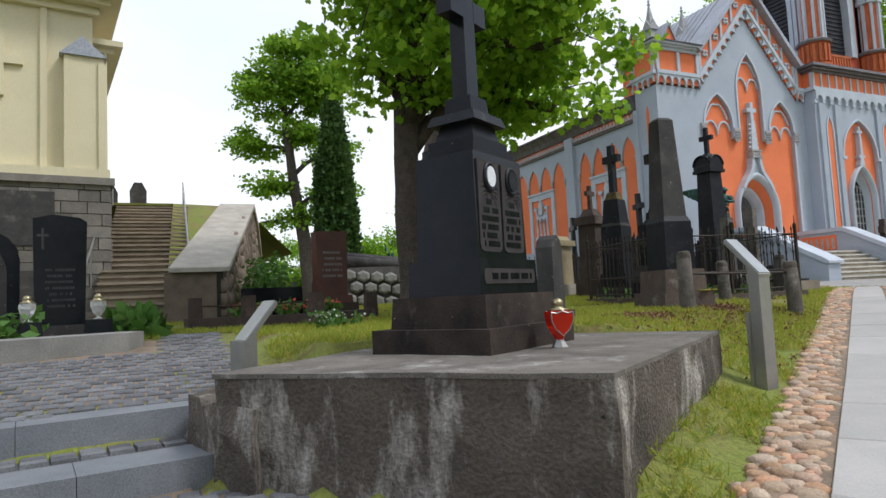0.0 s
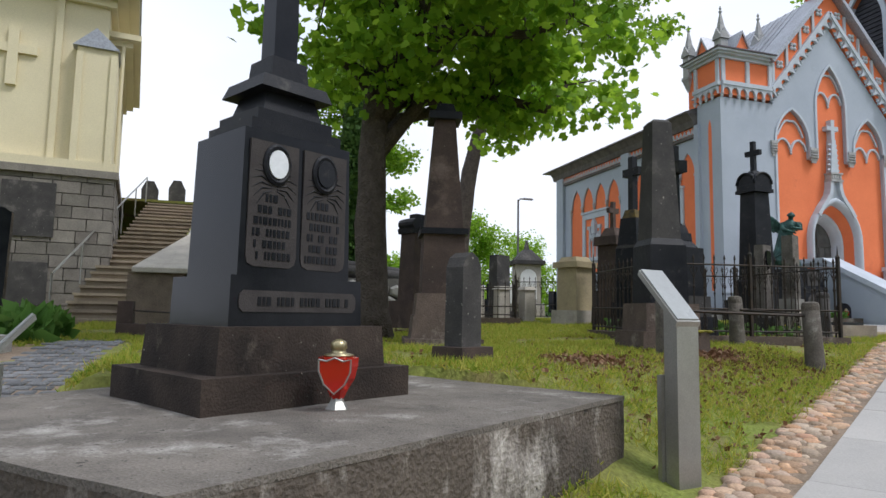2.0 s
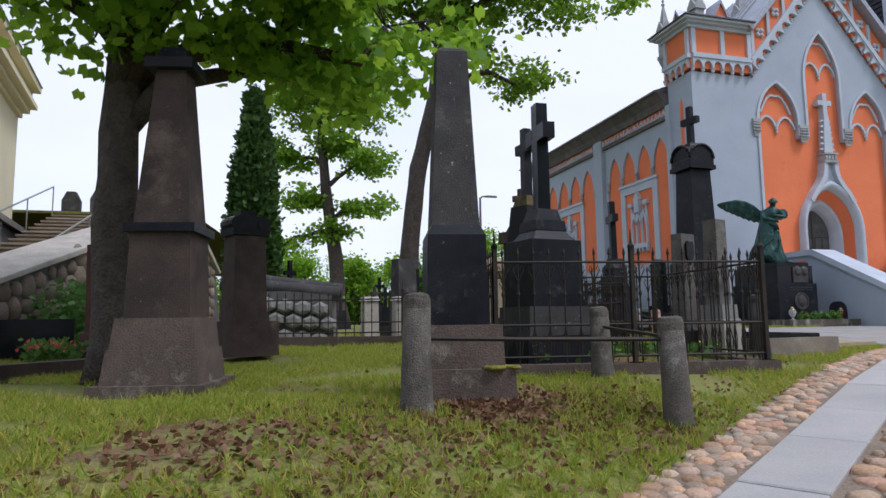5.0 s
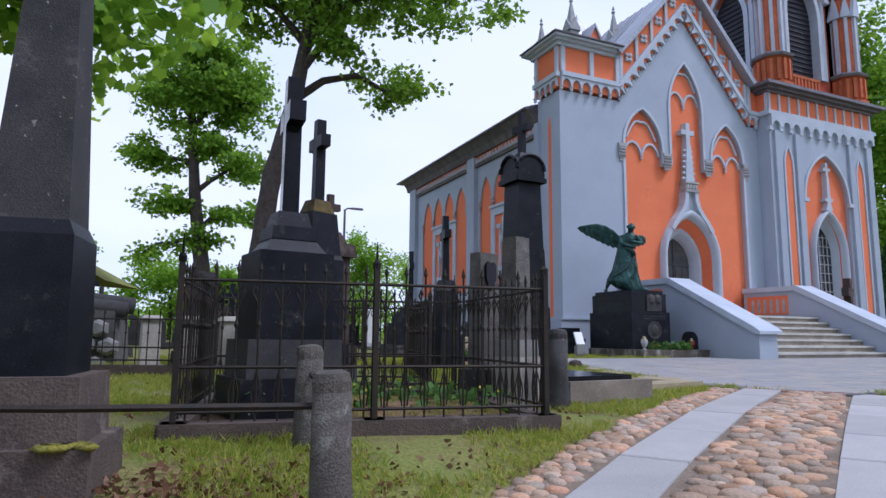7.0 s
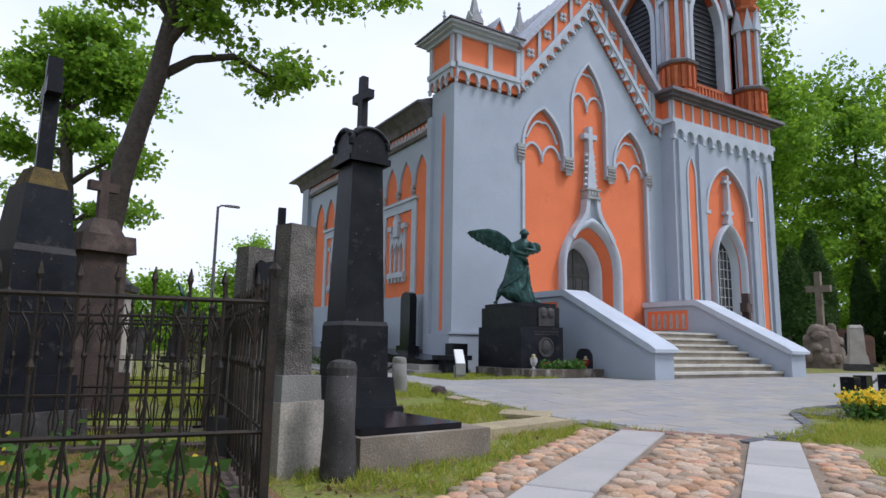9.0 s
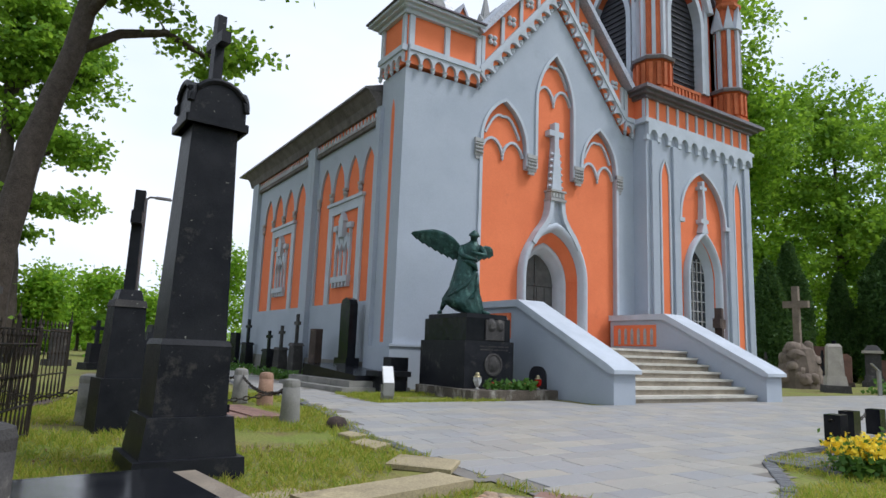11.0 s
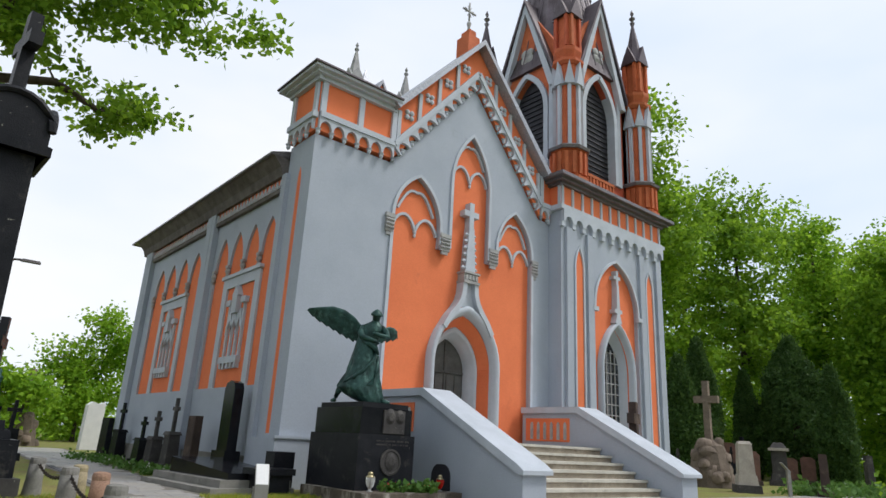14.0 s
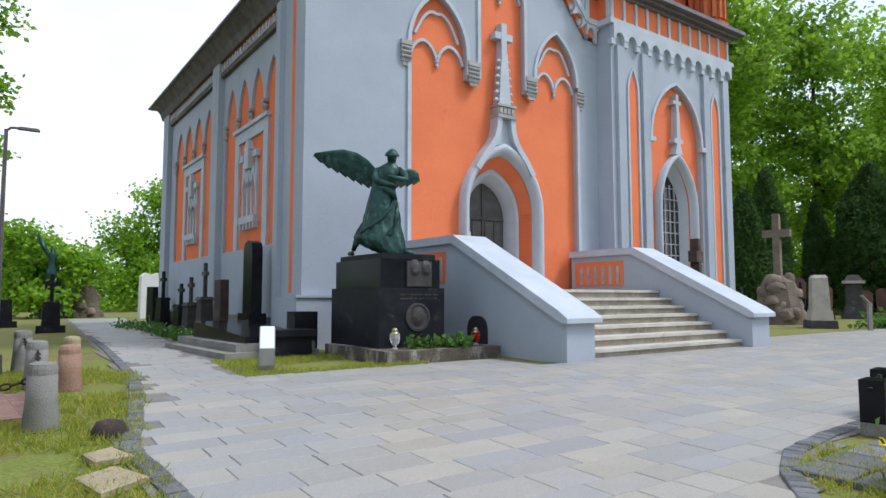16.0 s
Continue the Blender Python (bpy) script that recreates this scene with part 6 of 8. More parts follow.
cross_mesh(bm, 1.3, 0.56, 0.92, 0.17, 0.15, 1.77, pose(0, 0, 0, 0, 0, 80))
part("cross", bm, BLACKG, cb, "polished black cross", bevel=0.008)
cb2 = thing("cross_monument", "dark granite cross with ochre lichen on a tapered pedestal", "monument", pose(9.52, 11.38, 0.95, 0, 0, 25))
stack(cb2, [("foot", 0.86, 0.76, 0.3, 0.98, GREYG, 0.02), ("base", 0.7, 0.6, 0.3, 0.98, DARKG, 0.02), ("die", 0.56, 0.5, 1.06, 0.95, DARKG, 0.015), ("ledge", 0.52, 0.46, 0.06, 0.95, GREYG, 0.012), ("block", 0.48, 0.42, 0.54, 0.8, DARKG, 0.015), ("lichen_cap", 0.34, 0.3, 0.17, 0.7, OCHRE, 0.02)])
bm = B()
cross_mesh(bm, 1.09, 0.46, 0.78, 0.14, 0.13, 2.42, pose(0, 0, 0, 0, 0, 72))
part("cross", bm, DARKG, cb2, bevel=0.008)
bp = thing("pillar_monument", "brown stone pillar monument with a small cross", "monument", pose(10.1, 13.0, 1.0, 0, 0, 20))
stack(bp, [("foot", 0.7, 0.7, 0.5, 0.97, BROWNG, 0.02), ("shaft", 0.5, 0.5, 1.35, 0.95, BROWNG, 0.015), ("capital", 0.62, 0.62, 0.2, 0.95, BROWNG, 0.015), ("cap", 0.42, 0.42, 0.2, 0.6, BROWNG, 0.015)])
bm = B()
cross_mesh(bm, 0.6, 0.34, 0.4, 0.1, 0.09, 2.25)
part("cross", bm, BROWNG, bp, bevel=0.006)
yp = thing("pedestal_monument", "yellow sandstone pedestal with moulded cap", "monument", pose(9.75, 14.1, 1.05, 0, 0, 20))
stack(yp, [("foot", 0.8, 0.8, 0.35, 0.97, PALEST, 0.02), ("die", 0.6, 0.6, 1.0, 0.96, SANDST, 0.015), ("cap", 0.74, 0.74, 0.14, 1.0, SANDST, 0.02), ("cap", 0.56, 0.56, 0.12, 0.8, SANDST, 0.02)])
cm = thing("cross_monument", "dark stone cross on a tall plinth near the chapel", "monument", pose(12.53, 13.9, 1.05, 0, 0, 8))
stack(cm, [("foot", 0.5, 0.46, 0.62, 0.96, DARKG, 0.02), ("die", 0.4, 0.36, 0.8, 0.84, DARKG, 0.015), ("ledge", 0.36, 0.33, 0.08, 0.9, GREYG, 0.012), ("ledge", 0.28, 0.26, 0.12, 0.8, DARKG, 0.012)])
bm = B()
cross_mesh(bm, 1.22, 0.46, 0.86, 0.135, 0.12, 1.61, pose(0, 0, 0, 0, 2, 70))
part("cross", bm, DARKG, cm, bevel=0.008)

# tall black obelisk with an arched cap and a cross
obb = thing("obelisk", "tall black granite obelisk with arched cap and stone cross", "obelisk", pose(12.77, 11.62, 1.0, 0, 0, 2))
stack(obb, [("step", 0.88, 0.88, 0.17, 0.98, DARKG, 0.02), ("foot", 0.76, 0.76, 0.32, 0.9, DARKG, 0.03), ("base", 0.59, 0.59, 0.58, 0.97, DARKG, 0.02), ("ledge", 0.58, 0.58, 0.05, 0.93, DARKG, 0.012), ("shaft", 0.5, 0.5, 1.9, 0.79, DARKG, 0.015)])
bm = B()
for rot, w in ((0, 0.245), (90, 0.235)):
    prism(bm, [(-w, 3.0), (-w, 3.16), (-w * 0.95, 3.2)] + [(-w * 0.95 * math.cos(math.pi * i / 8), 3.2 + 0.24 * math.sin(math.pi * i / 8)) for i in range(1, 8)] + [(w * 0.95, 3.2), (w, 3.16), (w, 3.0)], -w - 0.005, w + 0.005, "y", pose(0, 0, 0, 0, 0, rot))
part("arched_cap", bm, DARKG, obb, "arched granite cap", bevel=0.01)
for rot in (0, 90, 180, 270):
    bm = B()
    m = pose(0, 0, 0, 0, 0, rot)
    tube(bm, [m @ Vector((-0.24 * math.cos(math.pi * i / 10), -0.25, 3.19 + 0.23 * math.sin(math.pi * i / 10))) for i in range(11)], 0.028, 6)
    box(bm, -0.262, 0.262, -0.275, -0.235, 3.0, 3.07, 1.0, m)
    part("cap_moulding", bm, DARKG, obb)
bm = B()
box(bm, -0.12, 0.12, -0.12, 0.12, 3.4, 3.5, 0.6)
cross_mesh(bm, 0.68, 0.36, 0.42, 0.1, 0.09, 3.48, pose(0, 0, 0, 0, 0, 97))
part("cross", bm, DARKG, obb, bevel=0.006)
ws = thing("stele", "rough weathered pale grey stone stele on a plastered foot", "gravestone", pose(11.22, 9.25, 0.9, 0, 0, 20))
stack(ws, [("foot", 0.4, 0.36, 0.55, 0.97, PALEST, 0.02), ("ledge", 0.36, 0.32, 0.18, 0.95, CONCL, 0.02), ("stone", 0.25, 0.2, 1.1, 0.92, GREYP, 0.035)])
# low headstone beside it, with a black shield
hs2 = thing("headstone", "low grey rough headstone with a black shield plaque", "headstone", pose(11.08, 9.72, 0.9, 0, 0, 20))
stack(hs2, [("foot", 0.5, 0.36, 0.4, 0.96, GREYG, 0.02), ("stone", 0.34, 0.18, 1.3, 0.88, GREYP, 0.04)])
bm = B()
prism(bm, [(-0.08, 1.4), (-0.085, 1.56), (-0.05, 1.6), (0, 1.58), (0.05, 1.6), (0.085, 1.56), (0.08, 1.4), (0, 1.27)], -0.112, -0.07)
part("plaque", bm, BLACKG, hs2, "black shield plaque", bevel=0.006)

# low grave beside the walk: stone frame with dark slab
PLASTB = mat("stained_brown_plaster", (0.26, 0.215, 0.165), (0.18, 0.15, 0.12), 0.9, 2.5, 60, 0.35, stain=(0.36, 0.33, 0.28), stain_at=0.6, stain_scale=2.0, grain=0.15)
lg = thing("ledger_grave", "low stone grave frame with polished dark ledger slab", "grave", pose(11.64, 8.88, 0.86, 0, 0, 6))
bm = B()
box(bm, 0.0, 1.22, 0.0, 1.6, -0.08, 0.34)
part("frame", bm, PLASTB, lg, "stained plaster grave frame", bevel=0.02)
bm = B()
box(bm, 0.05, 0.98, 0.08, 1.5, 0.34, 0.39)
part("ledger", bm, BLACKG, lg, "polished dark ledger slab", bevel=0.01)
bollard(11.47, 8.86, 0.85, 0.11, "square-topped grey stone post by the grave", GREYG, 0, "stone posts")
lg2 = thing("kerb_slab", "worn sandstone kerb slab at the lawn edge", "kerb", pose(13.35, 9.8, 0.9, 0, 0, 13))
bm = B()
box(bm, 0, 1.5, 0, 0.42, -0.05, 0.16)
part("slab", bm, SANDST, lg2, bevel=0.03)
bm = B()
box(bm, -0.15, 0.3, 0.55, 0.85, -0.05, 0.1)
part("slab", bm, SANDST, lg2, bevel=0.03)

# chained bollards by the forecourt
for x, y, h, mt in ((14.62, 13.98, 0.66, CONCL), (14.72, 16.65, 0.66, CONCL), (15.02, 16.25, 0.62, PINKG), (14.65, 18.6, 0.7, CONCL), (12.3, 14.4, 0.66, CONCL), (15.25, 18.5, 0.6, SANDST)):
    bollard(x, y, h - 0.04, 0.12, "speckled granite bollard carrying a chain" if mt == CONCL else "sandy pink granite bollard", mt, 1.0, "chained bollards")


def chain(a, b, sag, label="rusty iron chain hung between bollards"):
    a, b = Vector(a), Vector(b)
    t = thing("chain", label, "chain", Matrix.Translation(a))
    n = max(4, int((b - a).length / 0.075))
    link = None
    for i in range(n):
        k = (i + 0.5) / n
        p = (b - a) * k - Vector((0, 0, sag * 4 * k * (1 - k)))
        if link is None:
            bm = B()
            tube(bm, [(0.045 * math.cos(q * math.pi / 4), 0.024 * math.sin(q * math.pi / 4), 0) for q in range(9)], 0.009, 4)
            link = part("link", bm, IRON, t)
            ob = link
        else:
            ob = new("link", link.data)
            ob.parent = t
        d = (b - a)
        ob.matrix_basis = Matrix.Translation(p) @ pose(0, 0, 0, 90 * (i % 2), math.degrees(-math.atan2(d.z - sag * 4 * (1 - 2 * k), math.hypot(d.x, d.y))), math.degrees(math.atan2(d.y, d.x)))


chain((14.62, 13.98, 1.55), (12.3, 14.4, 1.6), 0.2)
chain((14.72, 16.65, 1.62), (14.65, 18.6, 1.66), 0.14)
chain((14.72, 16.65, 1.6), (14.62, 13.98, 1.56), 0.18)
chain((12.3, 14.4, 1.55), (11.2, 15.6, 1.5), 0.14)
# monument inside the chains
dm = thing("cross_monument", "dark granite stepped monument with leaning black crosses", "monument", pose(13.75, 18.7, 1.08, 0, 0, 4))
stack(dm, [("foot", 1.25, 1.1, 0.35, 0.98, GREYG, 0.02), ("base", 1.05, 0.9, 0.55, 0.97, DARKG, 0.02), ("ledge", 0.8, 0.7, 0.14, 0.96, DARKG, 0.015), ("ledge", 0.62, 0.55, 0.14, 0.95, DARKG, 0.015), ("ledge", 0.46, 0.42, 0.14, 0.92, DARKG, 0.015)])
bm = B()
cross_mesh(bm, 1.45, 0.5, 1.05, 0.15, 0.13, 1.32, pose(0.0, 0, 0, 0, 2.5, 70))
part("cross", bm, BLACKG, dm, bevel=0.008)
pav = thing("grave_paving", "pinkish brick edging round a grave", "grave edging", pose(13.6, 14.35, 1.085, 0, 0, 4))
for i in range(9):
    for j in range(14):
        bm = B()
        box(bm, -1.0 + 0.24 * i, -0.77 + 0.24 * i, 0.13 * j, 0.12 + 0.13 * j, -0.02, 0.05 + 0.01 * ((i * 5 + j * 3) % 3))
        part("brick", bm, bpy.data.materials["reddish_threshold_stone"], pav, bevel=0.012)
gf = thing("planted_grave", "dark granite grave frame with young plants", "grave", pose(13.55, 15.1, 1.12, 0, 0, 4))
bm = B()
for x0, x1, y0, y1 in ((-0.8, 0.6, 0, 0.1), (-0.8, 0.6, 0.7, 0.8), (0.5, 0.6, 0.1, 0.7), (-0.8, -0.7, 0.1, 0.7)):
    box(bm, x0, x1, y0, y1, 0, 0.12)
part("frame", bm, BLACKG, gf, bevel=0.008)

# graves along the chapel's side
low = thing("family_grave", "wide pale concrete grave terrace with a dark ledger", "grave", pose(17.85, 18.8, 1.08, 0, 0, 4))
bm = B()
box(bm, -0.3, 1.5, 0.0, 3.4, 0, 0.16)
box(bm, -0.05, 1.5, 0.15, 3.4, 0.16, 0.3)
part("terrace", bm, CONCL, low, bevel=0.02)
bm = B()
prism(bm, [(0.25, 0.3), (0.25, 0.42), (3.0, 0.62), (3.0, 0.3)], 0.15, 1.4, "x")
part("ledger", bm, BLACKG, low, "sloping dark granite ledger", bevel=0.01)
hs = thing("headstone", "tall polished black headstone with rounded top", "headstone", pose(19.1, 22.0, 1.1, 0, 0, -90))
stack(hs, [("plinth", 0.8, 0.4, 0.75, 0.98, BLACKG, 0.015)])
bm = B()
prism(bm, [(-0.3, 0.75), (-0.3, 2.2), (-0.22, 2.34), (0, 2.4), (0.22, 2.34), (0.3, 2.2), (0.3, 0.75)], -0.12, 0.12)
part("stone", bm, BLACKG, hs, bevel=0.015)
for i, (x, y, h, mt, kind) in enumerate(((19.0, 24.0, 1.55, BROWNG, 0), (19.1, 25.9, 2.15, GREYG, 1), (19.05, 27.2, 1.7, GREYG, 1), (19.15, 28.8, 1.5, BLACKG, 1), (19.2, 31.6, 2.1, BLACKG, 1), (19.2, 33.4, 1.5, BLACKG, 0))):
    t = thing("gravestone", "dark stone gravestone with a cross by the chapel wall" if kind else "plain weathered gravestone by the chapel wall", "gravestone", pose(x, y, 1.1, 0, 0, -88 + 3 * i), "gravestones along the chapel")
    if kind:
        stack(t, [("foot", 0.55, 0.5, 0.25, 0.95, mt, 0.015), ("die", 0.42, 0.36, h * 0.36, 0.85, mt, 0.015), ("cap", 0.44, 0.4, 0.1, 0.75, mt, 0.015)])
        bm = B()
        cross_mesh(bm, h * 0.44, 0.34, h * 0.3, 0.1, 0.09, 0.34 + h * 0.36)
        part("cross", bm, mt, t, bevel=0.008)
    else:
        stack(t, [("foot", 0.6, 0.4, 0.2, 0.97, mt, 0.015), ("stone", 0.46, 0.22, h - 0.2, 0.96, mt, 0.02)])
wst = thing("gravestone", "white marble gravestone standing by the path", "gravestone", pose(21.0, 43.6, 1.05, 0, 0, 10) @ Matrix.Scale(1.5, 4))
bm = B()
prism(bm, [(-0.32, 0), (-0.3, 1.5), (-0.15, 1.62), (0.05, 1.55), (0.26, 1.62), (0.32, 0)], -0.12, 0.12)
part("stone", bm, WHITE, wst, bevel=0.02)
ben = thing("stone_bench", "dark stone bench block by the chapel corner", "bench", pose(18.75, 18.9, 1.08))
stack(ben, [("block", 0.7, 0.5, 0.42, 0.97, DARKG, 0.02), ("seat", 0.85, 0.62, 0.12, 1.0, DARKG, 0.02)])
bm = B()
box(bm, 0.25, 0.72, 0.35, 0.75, 0.0, 0.85)
part("back_block", bm, DARKG, ben, bevel=0.02)

# the winged statue on its black plinth
pl = thing("statue_plinth", "polished black granite plinth with bronze portrait medallion", "plinth", pose(20.3, 18.03, 1.1))
for name, x, y, z0, z1, bv in (("lower_block", 0.68, 0.92, 0.0, 1.27, 0.012), ("upper_block", 0.62, 0.86, 1.27, 1.78, 0.012), ("cap", 0.56, 0.8, 1.78, 1.88, 0.012)):
    bm = B()
    box(bm, -x, x, -y, y, z0, z1)
    part(name, bm, BLACKG if name == "upper_block" else DARKG, pl, bevel=bv)
bm = B()
lathe(bm, [(0.25, 0), (0.25, 0.025), (0.21, 0.03), (0.2, 0.015)], 24, pose(0.1, -0.92, 0.76, 90))
part("medallion", bm, GREYG, pl, "round portrait medallion")
bm = B()
lathe(bm, [(0.12, 0), (0.13, 0.02), (0.06, 0.05)], 12, pose(0.1, -0.93, 0.78, 90), 1.3)
part("medallion_relief", bm, GREYG, pl)
bars(pl, "lettering", -0.35, 0.55, 1.05, 1.19, 2, -0.923, 0.03, GREYG, 5)
bm = B()
for x, r in ((0.0, 0.13), (0.24, 0.12)):
    lathe(bm, [(r, 0), (r * 1.05, 0.03), (r * 0.5, 0.08)], 12, pose(x + 0.06, -0.86, 1.62, 90), 1.2)
box(bm, -0.1, 0.42, -0.9, -0.86, 1.3, 1.75)
part("relief", bm, GREYG, pl, "weathered bronze relief plaque")
sb = thing("flower_bed", "stone-edged flower bed with leafy plants before the plinth", "flower bed", pose(20.5, 16.45, 1.1))
bm = B()
box(bm, -1.1, 1.25, 0.0, 0.64, -0.06, 0.24)
part("edge", bm, CONC, sb, bevel=0.02)
bm = B()
box(bm, -1.1, -0.9, 0.645, 2.3, -0.06, 0.24)
part("side_edge", bm, CONC, sb, bevel=0.02)
grave_lantern("grave_lantern", "white glass grave lantern beside the plinth", 19.75, 16.8, 1.34, 0.36, GLASSW)
grave_lantern("grave_lantern", "red and white grave lantern by the flowers", 21.5, 16.85, 1.34, 0.32, GLASSR)


def statue(x, y, z):
    """A robed winged figure in one mesh, striding, with arms folded before the chest."""
    bm = B()
    n = 56
    prof = ((0.0, -0.01, 0.40, 0.36), (0.12, -0.09, 0.46, 0.40), (0.27, -0.17, 0.50, 0.42), (0.5, -0.16, 0.46, 0.37), (0.7, -0.12, 0.385, 0.32), (0.9, -0.115, 0.345, 0.28), (1.1, -0.12, 0.30, 0.25), (1.35, -0.11, 0.255, 0.21),
            (1.5, -0.075, 0.25, 0.2), (1.7, 0.0, 0.27, 0.2), (1.82, 0.01, 0.245, 0.17), (1.89, 0.04, 0.14, 0.12), (1.95, 0.08, 0.075, 0.085), (2.02, 0.085, 0.07, 0.08))
    zs = [q[0] for q in prof]
    rings = []
    for i in range(41):
        zz = 2.02 * i / 40
        ox, rx, ry = (lerp_at(zz, zs, [q[j] for q in prof]) for j in (1, 2, 3))
        ring = []
        for k in range(n):
            a = 2 * math.pi * k / n
            w = max(0.0, min(1.0, (1.75 - zz) / 0.9))
            # folds sweep down from the hip towards the trailing foot
            f = math.sin(8 * a + 5.5 * zz) + 0.6 * math.sin(13 * a + 9 * zz + 1.0) + 0.4 * math.sin(21 * a - 4 * zz)
            fold = 1 + 0.075 * w * (abs(f) * 1.1 - 0.6)
            lift = 0.16 * max(0.0, -math.cos(a)) * max(0.0, 1 - zz / 0.5) if zz < 0.5 else 0.0
            ring.append(bm.verts.new((ox + rx * fold * math.cos(a), -0.1 * zz / 2 + ry * fold * math.sin(a), zz + lift)))
        rings.append(ring)
    for a, b in zip(rings, rings[1:]):
        for k in range(n):
            bm.faces.new((a[k], a[(k + 1) % n], b[(k + 1) % n], b[k]))
    bm.faces.new(rings[0][::-1])
    bm.faces.new(rings[-1])
    # bowed head under a peaked veil
    lathe(bm, [(0.03, -0.14), (0.085, -0.11), (0.1, -0.03), (0.105, 0.015), (0.15, 0.0), (0.14, 0.05), (0.1, 0.1), (0.05, 0.145), (0.012, 0.16)], 18, pose(0.085, -0.15, 2.06, 14, 4, 0), 1.12)
    # arms folded before the chest
    tube(bm, [(-0.2, -0.08, 1.78), (-0.25, -0.2, 1.62), (-0.22, -0.28, 1.52), (-0.05, -0.33, 1.46), (0.12, -0.34, 1.42), (0.18, -0.33, 1.36)], [0.085, 0.085, 0.075, 0.06, 0.045, 0.03], 12)
    tube(bm, [(0.22, -0.08, 1.78), (0.34, -0.18, 1.66), (0.39, -0.26, 1.54), (0.26, -0.33, 1.55), (0.1, -0.35, 1.59), (0.02, -0.34, 1.61)], [0.085, 0.08, 0.065, 0.055, 0.045, 0.03], 12)
    # cloth gathered over the arm, its end hanging, and a rolled hem
    tube(bm, [(-0.2, -0.22, 1.42), (-0.02, -0.29, 1.36), (0.12, -0.29, 1.26), (0.19, -0.26, 1.12)], [0.05, 0.075, 0.065, 0.02], 10)
    tube(bm, [(0.16, -0.2, 1.3), (0.08, -0.27, 1.0), (-0.1, -0.33, 0.75), (-0.35, -0.35, 0.55), (-0.55, -0.24, 0.45)], [0.02, 0.05, 0.055, 0.05, 0.02], 8)
    tube(bm, [(0.2, -0.16, 1.1), (0.2, -0.26, 0.75), (0.08, -0.34, 0.45), (-0.2, -0.4, 0.28)], [0.02, 0.05, 0.055, 0.02], 8)
    # trailing bare foot and the forward foot
    tube(bm, [(-0.5, 0.05, 0.55), (-0.66, 0.05, 0.26), (-0.71, 0.03, 0.12), (-0.73, -0.02, 0.05), (-0.79, -0.1, 0.03)], [0.12, 0.075, 0.05, 0.055, 0.035], 10)
    tube(bm, [(0.3, -0.1, 0.1), (0.42, -0.2, 0.06), (0.53, -0.27, 0.03)], [0.08, 0.06, 0.035], 10)
    # wings: one thick curved blade each, ridged into feathers, with a stepped trailing edge
    left = ((0.0, -0.12, 1.72, 1.4, 0.12), (0.12, -0.27, 1.86, 1.46, 0.2), (0.25, -0.44, 2.06, 1.5, 0.26), (0.42, -0.68, 2.22, 1.62, 0.3), (0.62, -0.97, 2.29, 1.78, 0.3), (0.82, -1.27, 2.25, 1.94, 0.26), (1.0, -1.54, 2.19, 2.15, 0.2))
    right = ((0.0, 0.12, 1.7, 1.45, 0.14), (0.3, 0.26, 1.82, 1.5, 0.24), (0.6, 0.42, 1.9, 1.56, 0.36), (0.85, 0.56, 1.9, 1.62, 0.5), (1.0, 0.64, 1.84, 1.68, 0.58))
    for keys, feathers in ((left, 9), (right, 4)):
        ks = [q[0] for q in keys]
        ns, nt = feathers * 6, 9
        front, back = [], []
        for i in range(ns + 1):
            p = i / ns
            wx, zt, zb, wy = (lerp_at(p, ks, [q[j] for q in keys]) for j in (1, 2, 3, 4))
            ph = (p * feathers) % 1.0
            step = 0.075 * (ph - 0.5) * (1 - 0.4 * p)
            fr, bk = [], []
            for j in range(nt + 1):
                q = j / nt
                zz = zt + (zb + step - zt) * q
                sweep = (wx - keys[0][1]) * 0.06 * q
                rid = 0.02 * (ph - 0.5) * min(1.0, q * 3) + 0.02 * ((q * 3) % 1.0) * (0 if q > 0.7 else 1)
                th = 0.075 * (1 - q) ** 1.5 + 0.016
                th *= 1 - 0.5 * p
                fr.append(bm.verts.new((wx + sweep, wy - th - rid + 0.05 * q * q, zz)))
                bk.append(bm.verts.new((wx + sweep, wy + th * 0.6 + 0.05 * q * q, zz)))
            front.append(fr)
            back.append(bk)
        for i in range(ns):
            for j in range(nt):
                bm.faces.new((front[i][j], front[i][j + 1], front[i + 1][j + 1], front[i + 1][j]))
                bm.faces.new((back[i][j], back[i + 1][j], back[i + 1][j + 1], back[i][j + 1]))
            bm.faces.new((front[i][0], front[i + 1][0], back[i + 1][0], back[i][0]))
            bm.faces.new((front[i][nt], back[i][nt], back[i + 1][nt], front[i + 1][nt]))
        for i in (0, ns):
            for j in range(nt):
                bm.faces.new((front[i][j], back[i][j], back[i][j + 1], front[i][j + 1]))
    bmesh.ops.recalc_face_normals(bm, faces=bm.faces)
    ob = tagged(part("statue", bm, BRONZE, None, smooth=True), "green bronze winged statue bowing its head on the plinth", "statue")
    ob.matrix_basis = pose(x, y, z, 0, 0, -33) @ Matrix.Scale(0.9, 4)
    return ob


statue(20.25, 17.9, 2.975)

# far side of the forecourt, right of the chapel
rc = thing("rock_cross", "stone cross on a rough boulder cairn", "monument", pose(40.0, 20.7, 1.1, 0, 0, 35))
